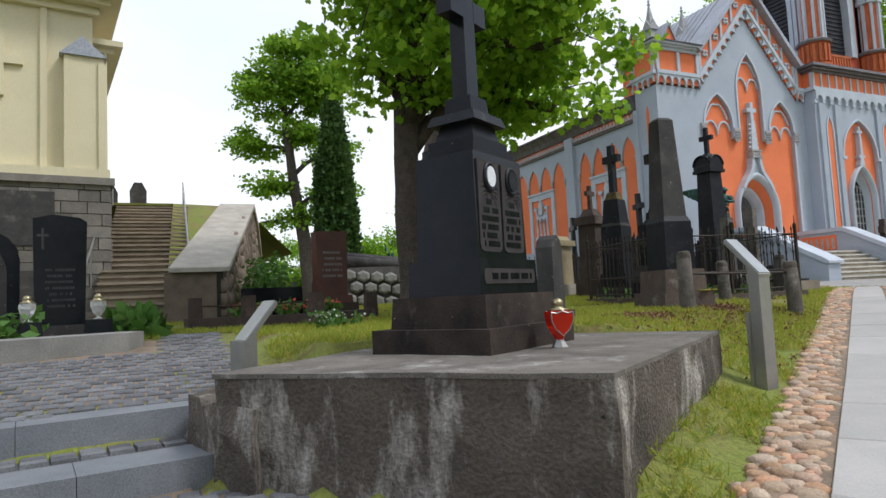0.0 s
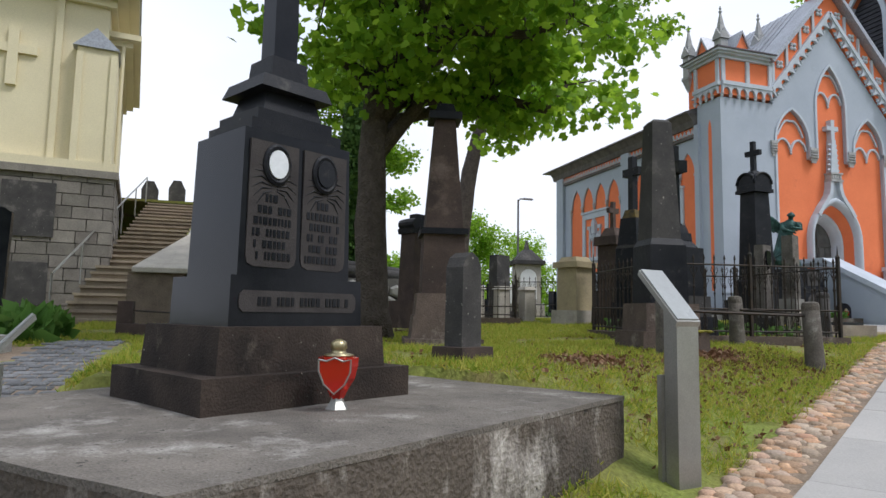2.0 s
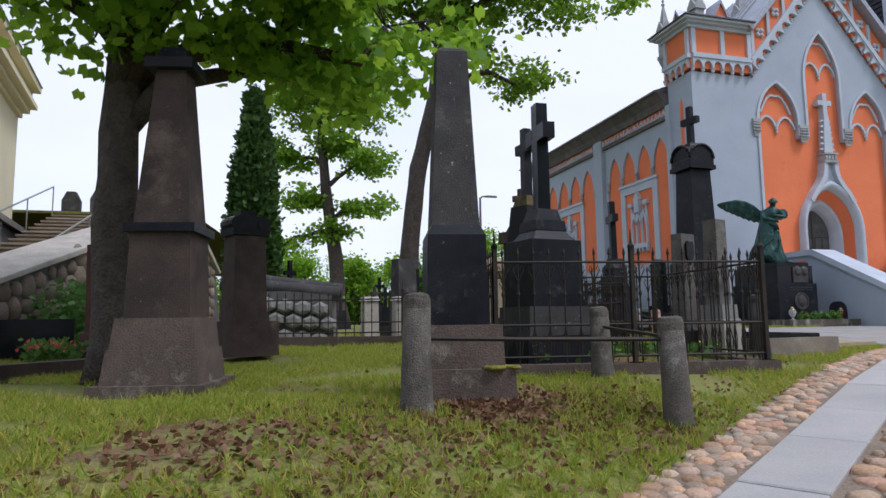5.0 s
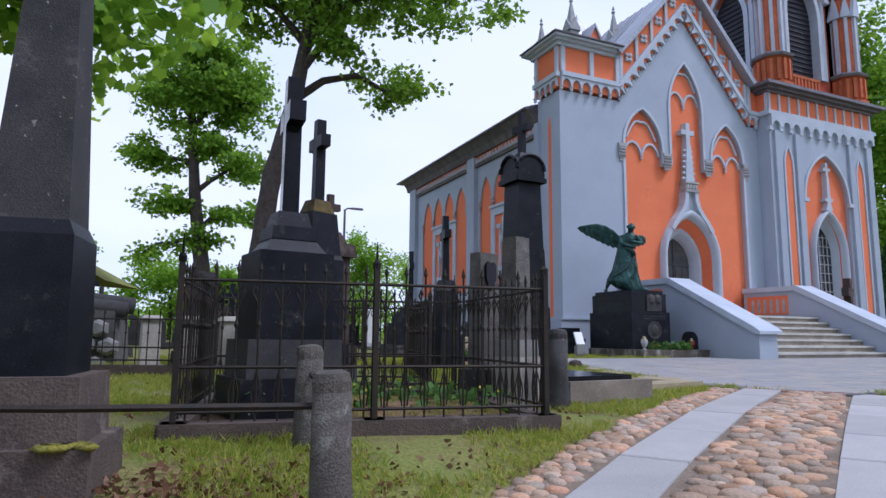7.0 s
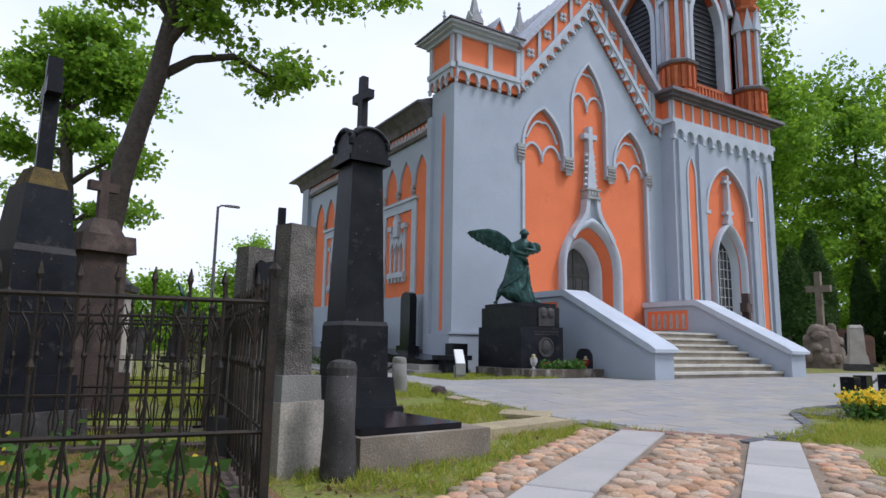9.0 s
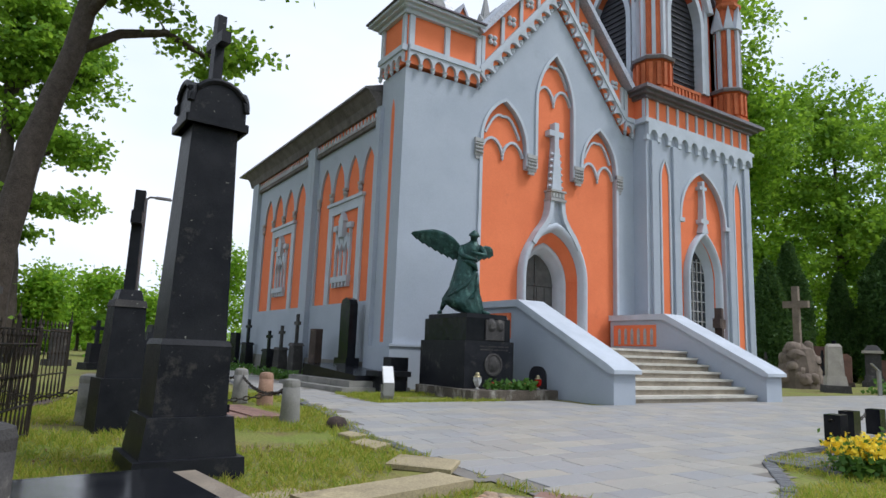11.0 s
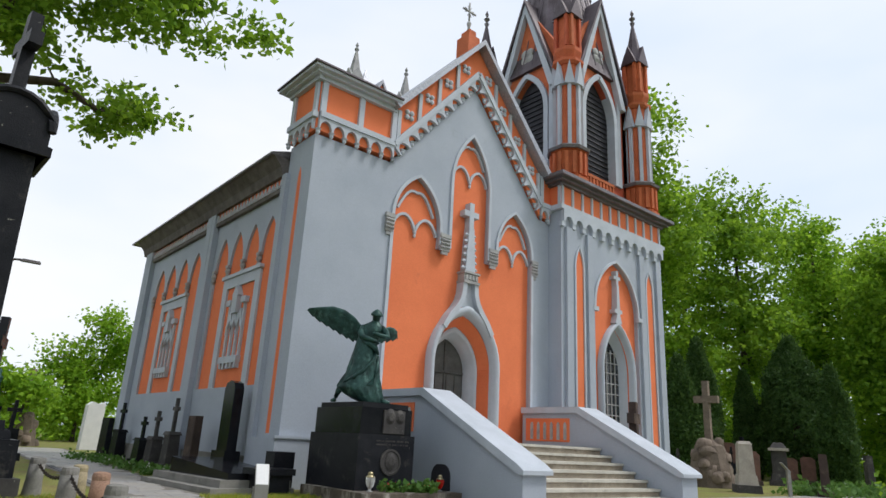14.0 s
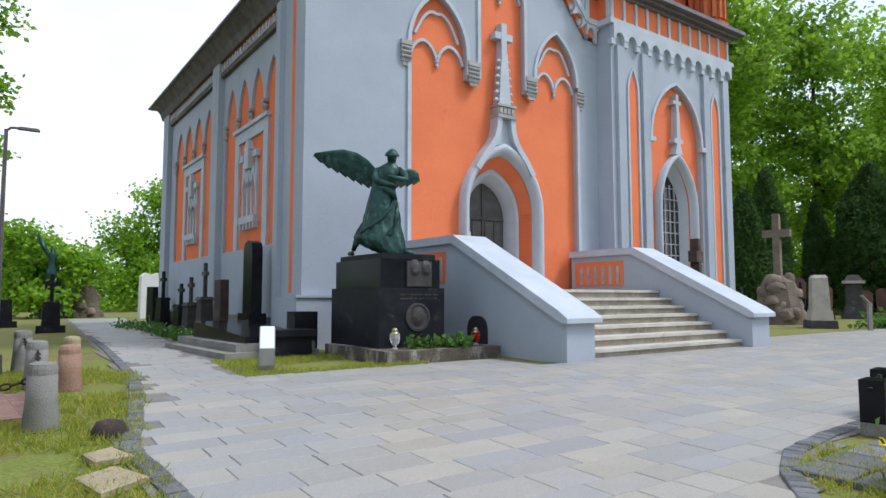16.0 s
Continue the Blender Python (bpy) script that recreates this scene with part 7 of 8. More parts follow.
for i in range(40):
    a = random.uniform(0, 6.28)
    zz = random.uniform(0.0, 1.7)
    r = (1.0 - zz * 0.3) * random.uniform(0.6, 0.95)
    bm = B()
    vv, ff = stone_verts(0, 0, random.uniform(0.25, 0.4), random.uniform(0.25, 0.4), 0)
    bm.free()
    ob = raw("boulder", vv, ff, RUBBLE, rc, True)
    ob.matrix_basis = pose(r * math.cos(a), r * math.sin(a), zz, random.uniform(-30, 30), random.uniform(-30, 30), math.degrees(a))
bm = B()
lathe(bm, [(0.95, 0), (0.85, 0.8), (0.6, 1.7), (0.3, 1.95)], 10)
part("core", bm, RUBBLE, rc)
bm = B()
cross_mesh(bm, 2.75, 1.05, 1.95, 0.27, 0.24, 1.7, pose(0, 0, 0, 0, 0, 62))
part("cross", bm, BROWNP, rc, bevel=0.02)
wp = thing("gravestone", "pale grey tapered pedestal gravestone", "gravestone", pose(37.8, 18.2, 1.05, 0, 0, 35))
stack(wp, [("foot", 1.1, 0.9, 0.35, 0.95, GREYG, 0.02), ("base", 0.85, 0.7, 0.35, 0.9, PALEST, 0.02), ("die", 0.68, 0.56, 1.1, 0.85, PALEST, 0.02), ("cap", 0.62, 0.5, 0.12, 0.7, PALEST, 0.02)])
cr = thing("cross_monument", "squat brown stone cross beside the stair wall", "monument", pose(29.3, 17.4, 1.1, 0, 0, 20))
stack(cr, [("foot", 0.9, 0.7, 0.7, 0.95, GREYG, 0.02), ("base", 0.6, 0.5, 0.7, 0.95, BROWNG, 0.02)])
bm = B()
cross_mesh(bm, 1.25, 0.7, 0.78, 0.26, 0.22, 1.38)
part("cross", bm, BROWNG, cr, bevel=0.02)
tagged(copy_thing(rc, pose(18.4, 47.0, 1.05, 0, 0, -35) @ Matrix.Scale(0.9, 4)), "stone cross on a boulder cairn beyond the path")
fa = thing("angel_monument", "dark bronze winged figure on a pedestal far down the path", "monument", pose(16.8, 46.0, 1.05, 0, 0, 10) @ Matrix.Scale(1.15, 4))
stack(fa, [("foot", 1.0, 0.9, 0.5, 0.95, GREYG, 0.02), ("pedestal", 0.7, 0.6, 1.2, 0.95, DARKG, 0.02)])
bm = B()
lathe(bm, [(0.3, 1.68), (0.22, 2.2), (0.14, 2.7), (0.18, 2.95), (0.08, 3.05), (0.1, 3.2), (0.04, 3.32)], 10)
prism(bm, [(-0.1, 2.7), (-0.55, 3.4), (-0.6, 3.9), (-0.35, 3.5), (-0.12, 2.95)], -0.05, 0.05)
part("figure", bm, BRONZE, fa, "winged bronze figure", smooth=True)
random.seed(21)
for i in range(26):
    x, y = random.uniform(39, 62), random.uniform(13, 32)
    if y > 24 and x < 42:
        continue
    h = random.uniform(0.9, 1.9)
    mt = random.choice((GREYG, REDG, DARKG, BROWNG, GREYG, PALEST))
    cross = random.random() < 0.4
    t = thing("gravestone", "old stone gravestone with cross among trees" if cross else "old upright gravestone among trees", "gravestone", pose(x, y, 1.08, 0, 0, random.uniform(10, 60)), "gravestones under the trees")
    stack(t, [("foot", 0.8, 0.6, 0.25, 0.95, mt, 0.02), ("stone", 0.6, 0.3, h * (0.45 if cross else 0.8), 0.9, mt, 0.03)])
    if cross:
        bm = B()
        cross_mesh(bm, h * 0.5, 0.4, h * 0.32, 0.12, 0.1, 0.24 + h * 0.45)
        part("cross", bm, mt, t, bevel=0.01)
ur = thing("urn_monument", "grey granite pedestal monument with a domed cap", "monument", pose(49.0, 21.6, 1.06, 0, 0, 25))
stack(ur, [("foot", 1.3, 1.1, 0.35, 0.96, GREYG, 0.03), ("base", 1.05, 0.9, 0.3, 0.9, GREYG, 0.03), ("die", 0.85, 0.72, 1.15, 0.97, GREYG, 0.02), ("cornice", 1.1, 0.95, 0.14, 1.0, PALEST, 0.03), ("cap", 0.95, 0.8, 0.28, 0.55, GREYG, 0.05)])
for i, (x, y, w, h, mt, lab) in enumerate(((46.6, 22.0, 0.85, 1.7, REDP, "reddish granite slab gravestone on a low base"), (55.1, 22.5, 0.8, 1.6, REDP, "reddish granite gravestone of a pair"), (54.4, 23.2, 0.75, 1.5, REDP, "reddish granite gravestone of a pair"), (51.6, 25.6, 1.0, 2.2, REDP, "rounded reddish gravestone behind the cairn"))):
    t = thing("gravestone", lab, "gravestone", pose(x, y, 1.06, 0, 0, 112), "gravestones right of the stairs")
    stack(t, [("foot", w * 1.2, 0.5, 0.28, 0.97, BROWNG, 0.02)])
    bm = B()
    prism(bm, [(-w * 0.46, 0.28), (-w * 0.5, h * 0.9), (-w * 0.3, h), (w * 0.3, h * 1.02), (w * 0.5, h * 0.92), (w * 0.46, 0.28)], -0.13, 0.13)
    part("stone", bm, mt, t, bevel=0.03)
for x, y, h, mt, lab in ((50.1, 24.0, 2.5, DARKG, "dark granite cross gravestone among the graves"), (52.4, 28.3, 4.2, GREYP, "tall grey stone cross before the cypresses")):
    t = thing("cross_monument", lab, "monument", pose(x, y, 1.06, 0, 0, 95))
    stack(t, [("foot", 0.9, 0.8, h * 0.16, 0.95, mt, 0.02), ("die", 0.62, 0.55, h * 0.26, 0.9, mt, 0.02)])
    bm = B()
    cross_mesh(bm, h * 0.58, h * 0.3, h * 0.4, 0.2, 0.18, h * 0.42)
    part("cross", bm, mt, t, bevel=0.015)
# corner grave with black blocks and chain, planted in yellow
cg = thing("corner_grave", "black granite block posts on a low grave kerb", "grave", pose(20.85, 10.15, 0.96, 0, 0, 8))
bm = B()
box(bm, -0.15, 3.0, -0.15, 0.1, 0, 0.12)
box(bm, -0.15, 0.1, -2.0, -0.15, 0, 0.12)
part("kerb", bm, CONCL, cg, bevel=0.015)
for x, y in ((0.0, 0.0), (1.05, 0.15), (2.1, 0.1)):
    bm = B()
    box(bm, x - 0.15, x + 0.15, y - 0.1, y + 0.1, 0.12, 0.5)
    part("block_post", bm, BLACKG, cg, bevel=0.008)
bm = B()
box(bm, 0.9, 2.6, -1.6, -0.6, 0.0, 0.42)
part("tomb_block", bm, BLACKG, cg, bevel=0.015)
for a, b in (((20.65, 10.12, 1.4), (21.45, 10.35, 1.42)), ((21.6, 10.4, 1.42), (22.5, 10.5, 1.4))):
    chain(a, b, 0.1)
for k in range(8):
    slab_piece("flagstone", forecourt, [(18.9 + 0.42 * (k % 4), 9.2 + 0.4 * (k // 4)), (19.29 + 0.42 * (k % 4), 9.22 + 0.4 * (k // 4)), (19.29 + 0.42 * (k % 4), 9.58 + 0.4 * (k // 4)), (18.9 + 0.42 * (k % 4), 9.57 + 0.4 * (k // 4))], 0.05, SETT)

# ---- graves behind the start ----
pb = thing("planter_grave", "concrete-edged planted grave bed", "grave bed")
bm = B()
prism(bm, [(-5.0, 7.0), (-1.05, 7.65), (-0.25, 7.95), (-0.1, 8.35), (-0.35, 8.7), (-1.0, 8.5), (-5.0, 8.0)], 0.45, 0.98, "z")
part("edge", bm, CONCL, pb, "cracked concrete kerb", bevel=0.02)
bm = B()
box(bm, -5.0, -0.4, 8.3, 11.0, 0.4, 0.9)
part("soil", bm, SOIL, pb)
hb = thing("headstone", "polished black headstone with small cross and letters", "headstone", pose(-1.2, 10.6, 0.85, 0, 0, 8))
stack(hb, [("plinth", 1.1, 0.45, 0.22, 0.97, GREYG, 0.015)])
bm = B()
prism(bm, [(-0.32, 0.22), (-0.34, 1.74), (-0.1, 1.8), (0.24, 1.76), (0.33, 1.7), (0.3, 0.22)], -0.1, 0.1)
part("stone", bm, BLACKG, hb, bevel=0.01)
bars(hb, "lettering", -0.2, 0.2, 0.45, 1.05, 7, -0.103, 0.035, INK, 8)
bm = B()
cross_mesh(bm, 0.3, 0.14, 0.2, 0.03, 0.006, 1.3, pose(-0.22, -0.103, 0))
part("cross", bm, INK, hb)
hr = thing("headstone", "dark round-topped granite headstone in the grave bed", "headstone", pose(-2.2, 10.9, 0.85, 0, 0, 8))
bm = B()
prism(bm, [(-0.45, 0), (-0.45, 1.2)] + [(-0.45 * math.cos(math.pi * i / 8), 1.2 + 0.42 * math.sin(math.pi * i / 8)) for i in range(1, 8)] + [(0.45, 1.2), (0.45, 0)], -0.14, 0.14)
part("stone", bm, DARKG, hr, bevel=0.02)
bm = B()
prism(bm, arch(0, 0.3, 0.1, 1.0, 1.42, 6), -0.16, -0.13)
part("panel", bm, GREYG, hr)
for x, y in ((-1.35, 8.9), (-0.62, 9.05)):
    bx = thing("lantern_stand", "small black granite stand", "grave stand", pose(x, y, 0.9, 0, 0, 8))
    bm = B()
    box(bm, -0.17, 0.17, -0.14, 0.14, 0, 0.24, 0.85)
    part("block", bm, BLACKG, bx, bevel=0.01)
    grave_lantern("grave_lantern", "white glass grave lantern on a black stand", x, y, 1.14, 0.32, GLASSW)

# fenced family plot by the wing wall
fp = thing("family_plot", "low brown stone kerb and posts round a family grave", "grave")
bm = B()
prism(bm, [(0.45, 11.2), (0.5, 10.6), (2.3, 9.6), (3.9, 11.6), (3.7, 11.75), (2.25, 9.9), (0.75, 10.75), (0.7, 11.2)], 0.8, 1.06, "z")
part("kerb", bm, BROWNG, fp, bevel=0.02)
for x, y in ((0.6, 10.75), (1.35, 10.3), (2.28, 9.75), (3.75, 11.6)):
    bm = B()
    box(bm, x - 0.11, x + 0.11, y - 0.11, y + 0.11, 0.85, 1.38, 0.9)
    part("post", bm, BROWNG, fp, bevel=0.02)
bm = B()
tube(bm, [(0.6, 10.75, 1.25), (1.35, 10.3, 1.22), (2.28, 9.75, 1.25)], 0.012, 5)
part("rail", bm, IRON, fp)
rt = thing("headstone", "polished red granite headstone on a stepped base", "headstone", pose(3.35, 13.0, 0.95, 0, 0, 12))
stack(rt, [("foot", 1.0, 0.6, 0.25, 0.97, BROWNG, 0.02), ("foot", 0.8, 0.45, 0.16, 0.97, REDG, 0.015)])
bm = B()
prism(bm, [(-0.33, 0.41), (-0.35, 1.72), (0.35, 1.75), (0.33, 0.41)], -0.12, 0.12)
part("stone", bm, REDG, rt, bevel=0.012)
bars(rt, "lettering", -0.24, 0.24, 0.75, 1.35, 5, -0.123, 0.05, INKP, 12)
bl = thing("headstone", "low long dark granite headstone behind the plot", "headstone", pose(2.2, 13.2, 0.95, 0, 0, 12))
bm = B()
box(bm, -0.6, 0.6, -0.12, 0.12, 0, 0.62)
part("stone", bm, BLACKG, bl, bevel=0.012)
lb = thing("stone_pile_grave", "grave of pale polygonal stones with log-shaped rim", "grave", pose(6.6, 17.2, 1.1, 0, 0, -12))
random.seed(31)
for i in range(6):
    for j in range(3):
        bm = B()
        lathe(bm, [(0.2, 0), (0.19, 0.1), (0.12, 0.14)], 6, pose(-1.6 + 0.38 * i + 0.19 * (j % 2), -0.5, 0.18 + 0.33 * j - 0.04 * i, 90), 0.85)
        part("stone", bm, CONCL, lb)
bm = B()
box(bm, -1.9, 0.6, -0.48, 0.5, 0, 1.05, 0.95)
part("body", bm, MORTAR, lb)
bm = B()
tube(bm, [(-1.9, -0.3, 1.25), (0.7, -0.3, 0.98)], 0.17, 10)
tube(bm, [(-1.9, 0.2, 1.4), (0.7, 0.2, 1.08)], 0.17, 10)
part("log_rim", bm, GREYG, lb, smooth=True)
ms = thing("chapel_tomb", "small pale stone tomb with pediment and arched panel", "tomb", pose(10.6, 18.6, 1.1, 0, 0, -15))
stack(ms, [("foot", 1.0, 0.9, 0.5, 0.96, PALEST, 0.02), ("die", 0.8, 0.7, 1.2, 0.97, PALEST, 0.02), ("cornice", 1.0, 0.9, 0.12, 1.0, GREYG, 0.02), ("roof", 0.9, 0.8, 0.35, 0.3, GREYG, 0.02), ("finial", 0.16, 0.16, 0.3, 0.4, GREYG, 0.02)])
bm = B()
prism(bm, arch(0, 0.25, 0.65, 1.3, 1.55, 5), -0.37, -0.34)
part("panel", bm, WHITE, ms)
# low rail posts near it
for i in range(3):
    t = thing("grave_post", "pale square granite post of a low grave surround", "grave post", pose(7.66 + 0.62 * i, 15.2 - 0.12 * i, 0.98, 0, 0, 8), "pale grave posts")
    stack(t, [("foot", 0.46, 0.46, 0.16, 0.97, PALEST, 0.02), ("shaft", 0.3, 0.3, 0.74, 0.94, PALEST, 0.02), ("cap", 0.36, 0.36, 0.08, 0.75, PALEST, 0.02)])
random.seed(44)
for i in range(38):
    x, y = random.uniform(5.5, 16.2), random.uniform(15.5, 36)
    if abs(x - 11.3) < 1 and abs(y - 25.5) < 1 or abs(x - 6.6) < 2 and abs(y - 17) < 1.2 or abs(x - 10.6) < 1 and abs(y - 18.6) < 1 or (x > 12 and y < 29) or (x > 8 and y > 20 and i % 2):
        continue
    h = random.uniform(0.9, 1.9)
    mt = random.choice((GREYG, DARKG, BROWNG, DARKG, GREYG, BLACKG))
    cross = random.random() < 0.5
    t = thing("gravestone", "dark old gravestone with a cross on the lawn" if cross else "old upright gravestone on the lawn", "gravestone", pose(x, y, 1.05, 0, 0, random.uniform(-10, 40)), "gravestones on the lawn")
    stack(t, [("foot", 0.8, 0.6, 0.3, 0.95, mt, 0.02), ("stone", 0.5, 0.32, h * (0.45 if cross else 0.8), 0.88, mt, 0.03)])
    if cross:
        bm = B()
        cross_mesh(bm, h * 0.55, 0.4, h * 0.36, 0.11, 0.1, 0.29 + h * 0.45)
        part("cross", bm, mt, t, bevel=0.01)

# the street lamp
lamp = thing("street_lamp", "tall grey steel street lamp with a flat head", "street lamp", pose(14.4, 27.6, 1.05, 0, 0, 0))
bm = B()
tube(bm, [(0, 0, 0), (0, 0, 5.55)], [0.07, 0.045], 8)
part("pole", bm, ROOFM, lamp)
bm = B()
tube(bm, [(0, 0, 5.5), (0.1, 0, 5.6), (0.3, 0, 5.62)], 0.035, 6)
box(bm, 0.25, 0.75, -0.09, 0.09, 5.58, 5.65, 0.85)
part("head", bm, ROOFM, lamp)

# ---- wing wall, hill steps and the yellow chapel ----
ww = thing("wing_wall", "sloping rubble-stone wing wall with a broad pale coping", "wall", kind="structure")
bm = B()
prism(bm, [(13.5, 0.8), (13.5, 1.95), (22.3, 4.55), (24.5, 4.2), (26.5, 3.2), (27.5, 0.8)], 0.0, 0.85, "x", pose(0.35, 0, 0, 0, 0, 0) @ Matrix.Shear("XY", 4, (0, 0)) )
bmesh.ops.transform(bm, matrix=Matrix(((1, 0.2, 0, -2.6), (0, 1, 0, 0), (0, 0, 1, 0), (0, 0, 0, 1))), verts=bm.verts)
part("core", bm, MORTAR, ww)
bm = B()
prism(bm, [(13.2, 1.92), (13.2, 2.02), (22.3, 4.7), (24.6, 4.35), (26.7, 3.3), (26.6, 3.2), (24.5, 4.2), (22.3, 4.55)], -0.12, 1.0, "x", pose(0.35, 0, 0))
bmesh.ops.transform(bm, matrix=Matrix(((1, 0.2, 0, -2.6), (0, 1, 0, 0), (0, 0, 1, 0), (0, 0, 0, 1))), verts=bm.verts)
part("coping", bm, PALEST, ww, "pale sandstone coping", bevel=0.02)
random.seed(9)
yy = 13.55
while yy < 26.5:
    zz = 0.95
    top_z = lerp_at(yy, (13.5, 22.3, 24.5, 27), (1.9, 4.5, 4.1, 2.8))
    while zz < top_z - 0.05:
        r = random.uniform(0.16, 0.28)
        vv, ff = stone_verts(0, 0, r, 0.1, 0)
        ob = raw("stone", vv, ff, RUBBLE, ww, True)
        ob.matrix_basis = pose(0.35 + 0.85 + 0.2 * yy - 2.62, yy, zz + r * 0.4, 90, 0, 90 - 11)
        zz += r * 1.5
    yy += 0.36
bm = B()
box(bm, 0.2, 1.15, 13.3, 13.55, 0.8, 1.93)
part("end_pier", bm, RUBBLE, ww)
hill = thing("hill_steps", "long weathered concrete steps up the hill", "stairs", kind="structure")
for i in range(24):
    bm = B()
    box(bm, -1.15 - 0.0 * i, 0.55 + 0.03 * i, 14.2 + 0.5 * i, 14.75 + 0.5 * i, 0.6, 0.99 + 0.175 * i)
    step = part("step", bm, STEPH, hill, bevel=0.015)
    bm = B()
    box(bm, -1.17, 0.57 + 0.03 * i, 14.13 + 0.5 * i, 14.69 + 0.5 * i, 0.992 + 0.175 * i, 1.05 + 0.175 * i)
    part("tread", bm, STEPH, step, bevel=0.012)
for x0, x1 in ((-1.3, -1.26), (0.75, 1.4)):
    pts = [(x0, 14.5, 1.9), (x0 + (0.0 if x0 < 0 else 0.35), 26.2, 6.1)]
    bm = B()
    tube(bm, pts, 0.025, 6)
    for k in range(6):
        p = Vector(pts[0]).lerp(Vector(pts[1]), k / 5)
        tube(bm, [p, p - Vector((0, 0, 0.95))], 0.02, 6)
    part("handrail", bm, STEEL, hill, "steel handrail")
bank = raw("grass_bank", [(0.9, 14.0, 0.9), (0.2, 14.0, 0.9), (0.75, 26.3, 5.3), (3.3, 26.3, 5.2), (-30, 26.4, 5.3), (-30, 45, 5.6), (7, 45, 4.2), (6, 30, 3.6), (1.6, 20, 2.9)], [(0, 1, 2, 3, 8), (2, 4, 5, 6, 7, 3)], LAWN)
tagged(bank, "grassy bank beside the hill steps", "grass bank", kind="structure")
for i, (x, y) in enumerate(((-0.5, 29.0), (-1.6, 29.5))):
    t = thing("gravestone", "dark rounded gravestone on the hill top", "gravestone", pose(x, y, 5.3), "gravestones on the hill")
    bm = B()
    prism(bm, [(-0.3, 0), (-0.32, 0.9), (-0.15, 1.25), (0.15, 1.25), (0.32, 0.9), (0.3, 0)], -0.15, 0.15)
    part("stone", bm, GREYG, t, bevel=0.03)

house = thing("yellow_chapel", "cream-yellow burial chapel on a rusticated stone base", "building", kind="structure")
m = pose(-0.95, 17.95, 0, 0, 0, 8)
bm = B()
box(bm, -9.0, -0.05, 0.05, 8.0, 0.4, 4.5, 1.0, m)
part("base_core", bm, MORTAR, house)
random.seed(2)
blockme = None
for face in range(2):
    z = 0.7
    row = 0
    while z < 4.42:
        hgt = 0.3
        L = 9.0 if face == 0 else 5.0
        x = -0.28 * (row % 2)
        while x < L:
            w = random.uniform(0.45, 0.75)
            bm = B()
            d = random.uniform(0.02, 0.05)
            xa, xb = max(0.0, x), min(L, x + w - 0.02)
            if xb - xa > 0.1:
                if face == 0:
                    box(bm, -xb, -xa, -d, 0.06, z, z + hgt - 0.02, 1.0, m)
                else:
                    box(bm, -0.06, d, xa + 0.06, xb + 0.06, z, z + hgt - 0.02, 1.0, m)
                part("block", bm, ASHLAR, house)
            else:
                bm.free()
            x += w
        z += hgt
        row += 1
bm = B()
box(bm, -9.1, 0.1, -0.12, 8.1, 4.42, 4.6, 1.0, m)
part("ledge", bm, ASHLAR, house, bevel=0.02)
bm = B()
box(bm, -9.0, -0.35, 0.3, 8.0, 4.6, 9.2, 1.0, m)
box(bm, -1.0, -0.1, 0.02, 7.0, 4.6, 7.7, 1.0, m)
part("wall", bm, YELLOWP, house, "cream plaster wall")
for x0, x1 in ((-1.0, -0.85), (-0.25, -0.1), (-3.7, -3.3), (-5.2, -4.7), (-1.5, -1.35)):
    bm = B()
    box(bm, x0, x1, -0.04 if x0 > -1.1 else 0.22, 0.3 if x0 < -1.1 else 0.02, 4.6, 7.55 if x0 > -1.1 else 8.9, 1.0, m)
    part("pilaster", bm, YELLOWP, house)
bm = B()
box(bm, -9.1, 0.0, -0.06, 0.3, 4.6, 4.82, 1.0, m)
part("skirting", bm, YELLOWP, house)
bm = B()
box(bm, -2.46, -2.24, 0.2, 0.31, 6.55, 7.95, 1.0, m)
box(bm, -2.85, -1.85, 0.21, 0.305, 7.35, 7.57, 1.0, m)
part("relief_cross", bm, YELLOWP, house, "raised cream cross")
for x0, x1, z0, z1 in ((-4.0, -2.75, 2.7, 4.1), (-2.3, -1.2, 2.9, 4.2), (-2.4, -1.25, 1.3, 2.3)):
    bm = B()
    box(bm, x0, x1, -0.075, -0.02, z0, z1, 1.0, m)
    part("stone_panel", bm, GREYG, house, bevel=0.015)
bm = B()
for d, z0, z1 in ((0.15, 8.9, 9.1), (0.4, 9.1, 9.25), (0.65, 9.25, 9.45)):
    box(bm, -9.2, -0.35 + d, 0.3 - d, 8.2, z0, z1, 1.0, m)
for d, z0, z1 in ((0.1, 8.05, 8.2), (0.3, 8.2, 8.35), (0.5, 8.35, 8.5)):
    box(bm, -0.8, -0.1 + d, 1.2 - d, 7.1, z0, z1, 1.0, m)
part("cornice", bm, YELLOWP, house)
bm = B()
box(bm, -0.75, -0.1, 1.2, 7.0, 7.7, 8.1, 1.0, m)
part("side_block", bm, YELLOWP, house)
bm = B()
prism(bm, [(-1.1, 7.7), (-0.05, 7.7), (-0.6, 8.2)], -0.06, 1.2, "y", m)
prism(bm, [(-9.2, 9.45), (0.35, 9.45), (-4.4, 12)], -0.4, 8.2, "y", m)
part("roof", bm, ROOFL, house)
bm = B()
tube(bm, [m @ Vector((-0.02, 0.95, 4.6)), m @ Vector((-0.02, 0.95, 8.2))], 0.05, 8)
part("downpipe", bm, YELLOWP, house)

# bare earth with weeds inside the iron fence
ev, ef = [], []
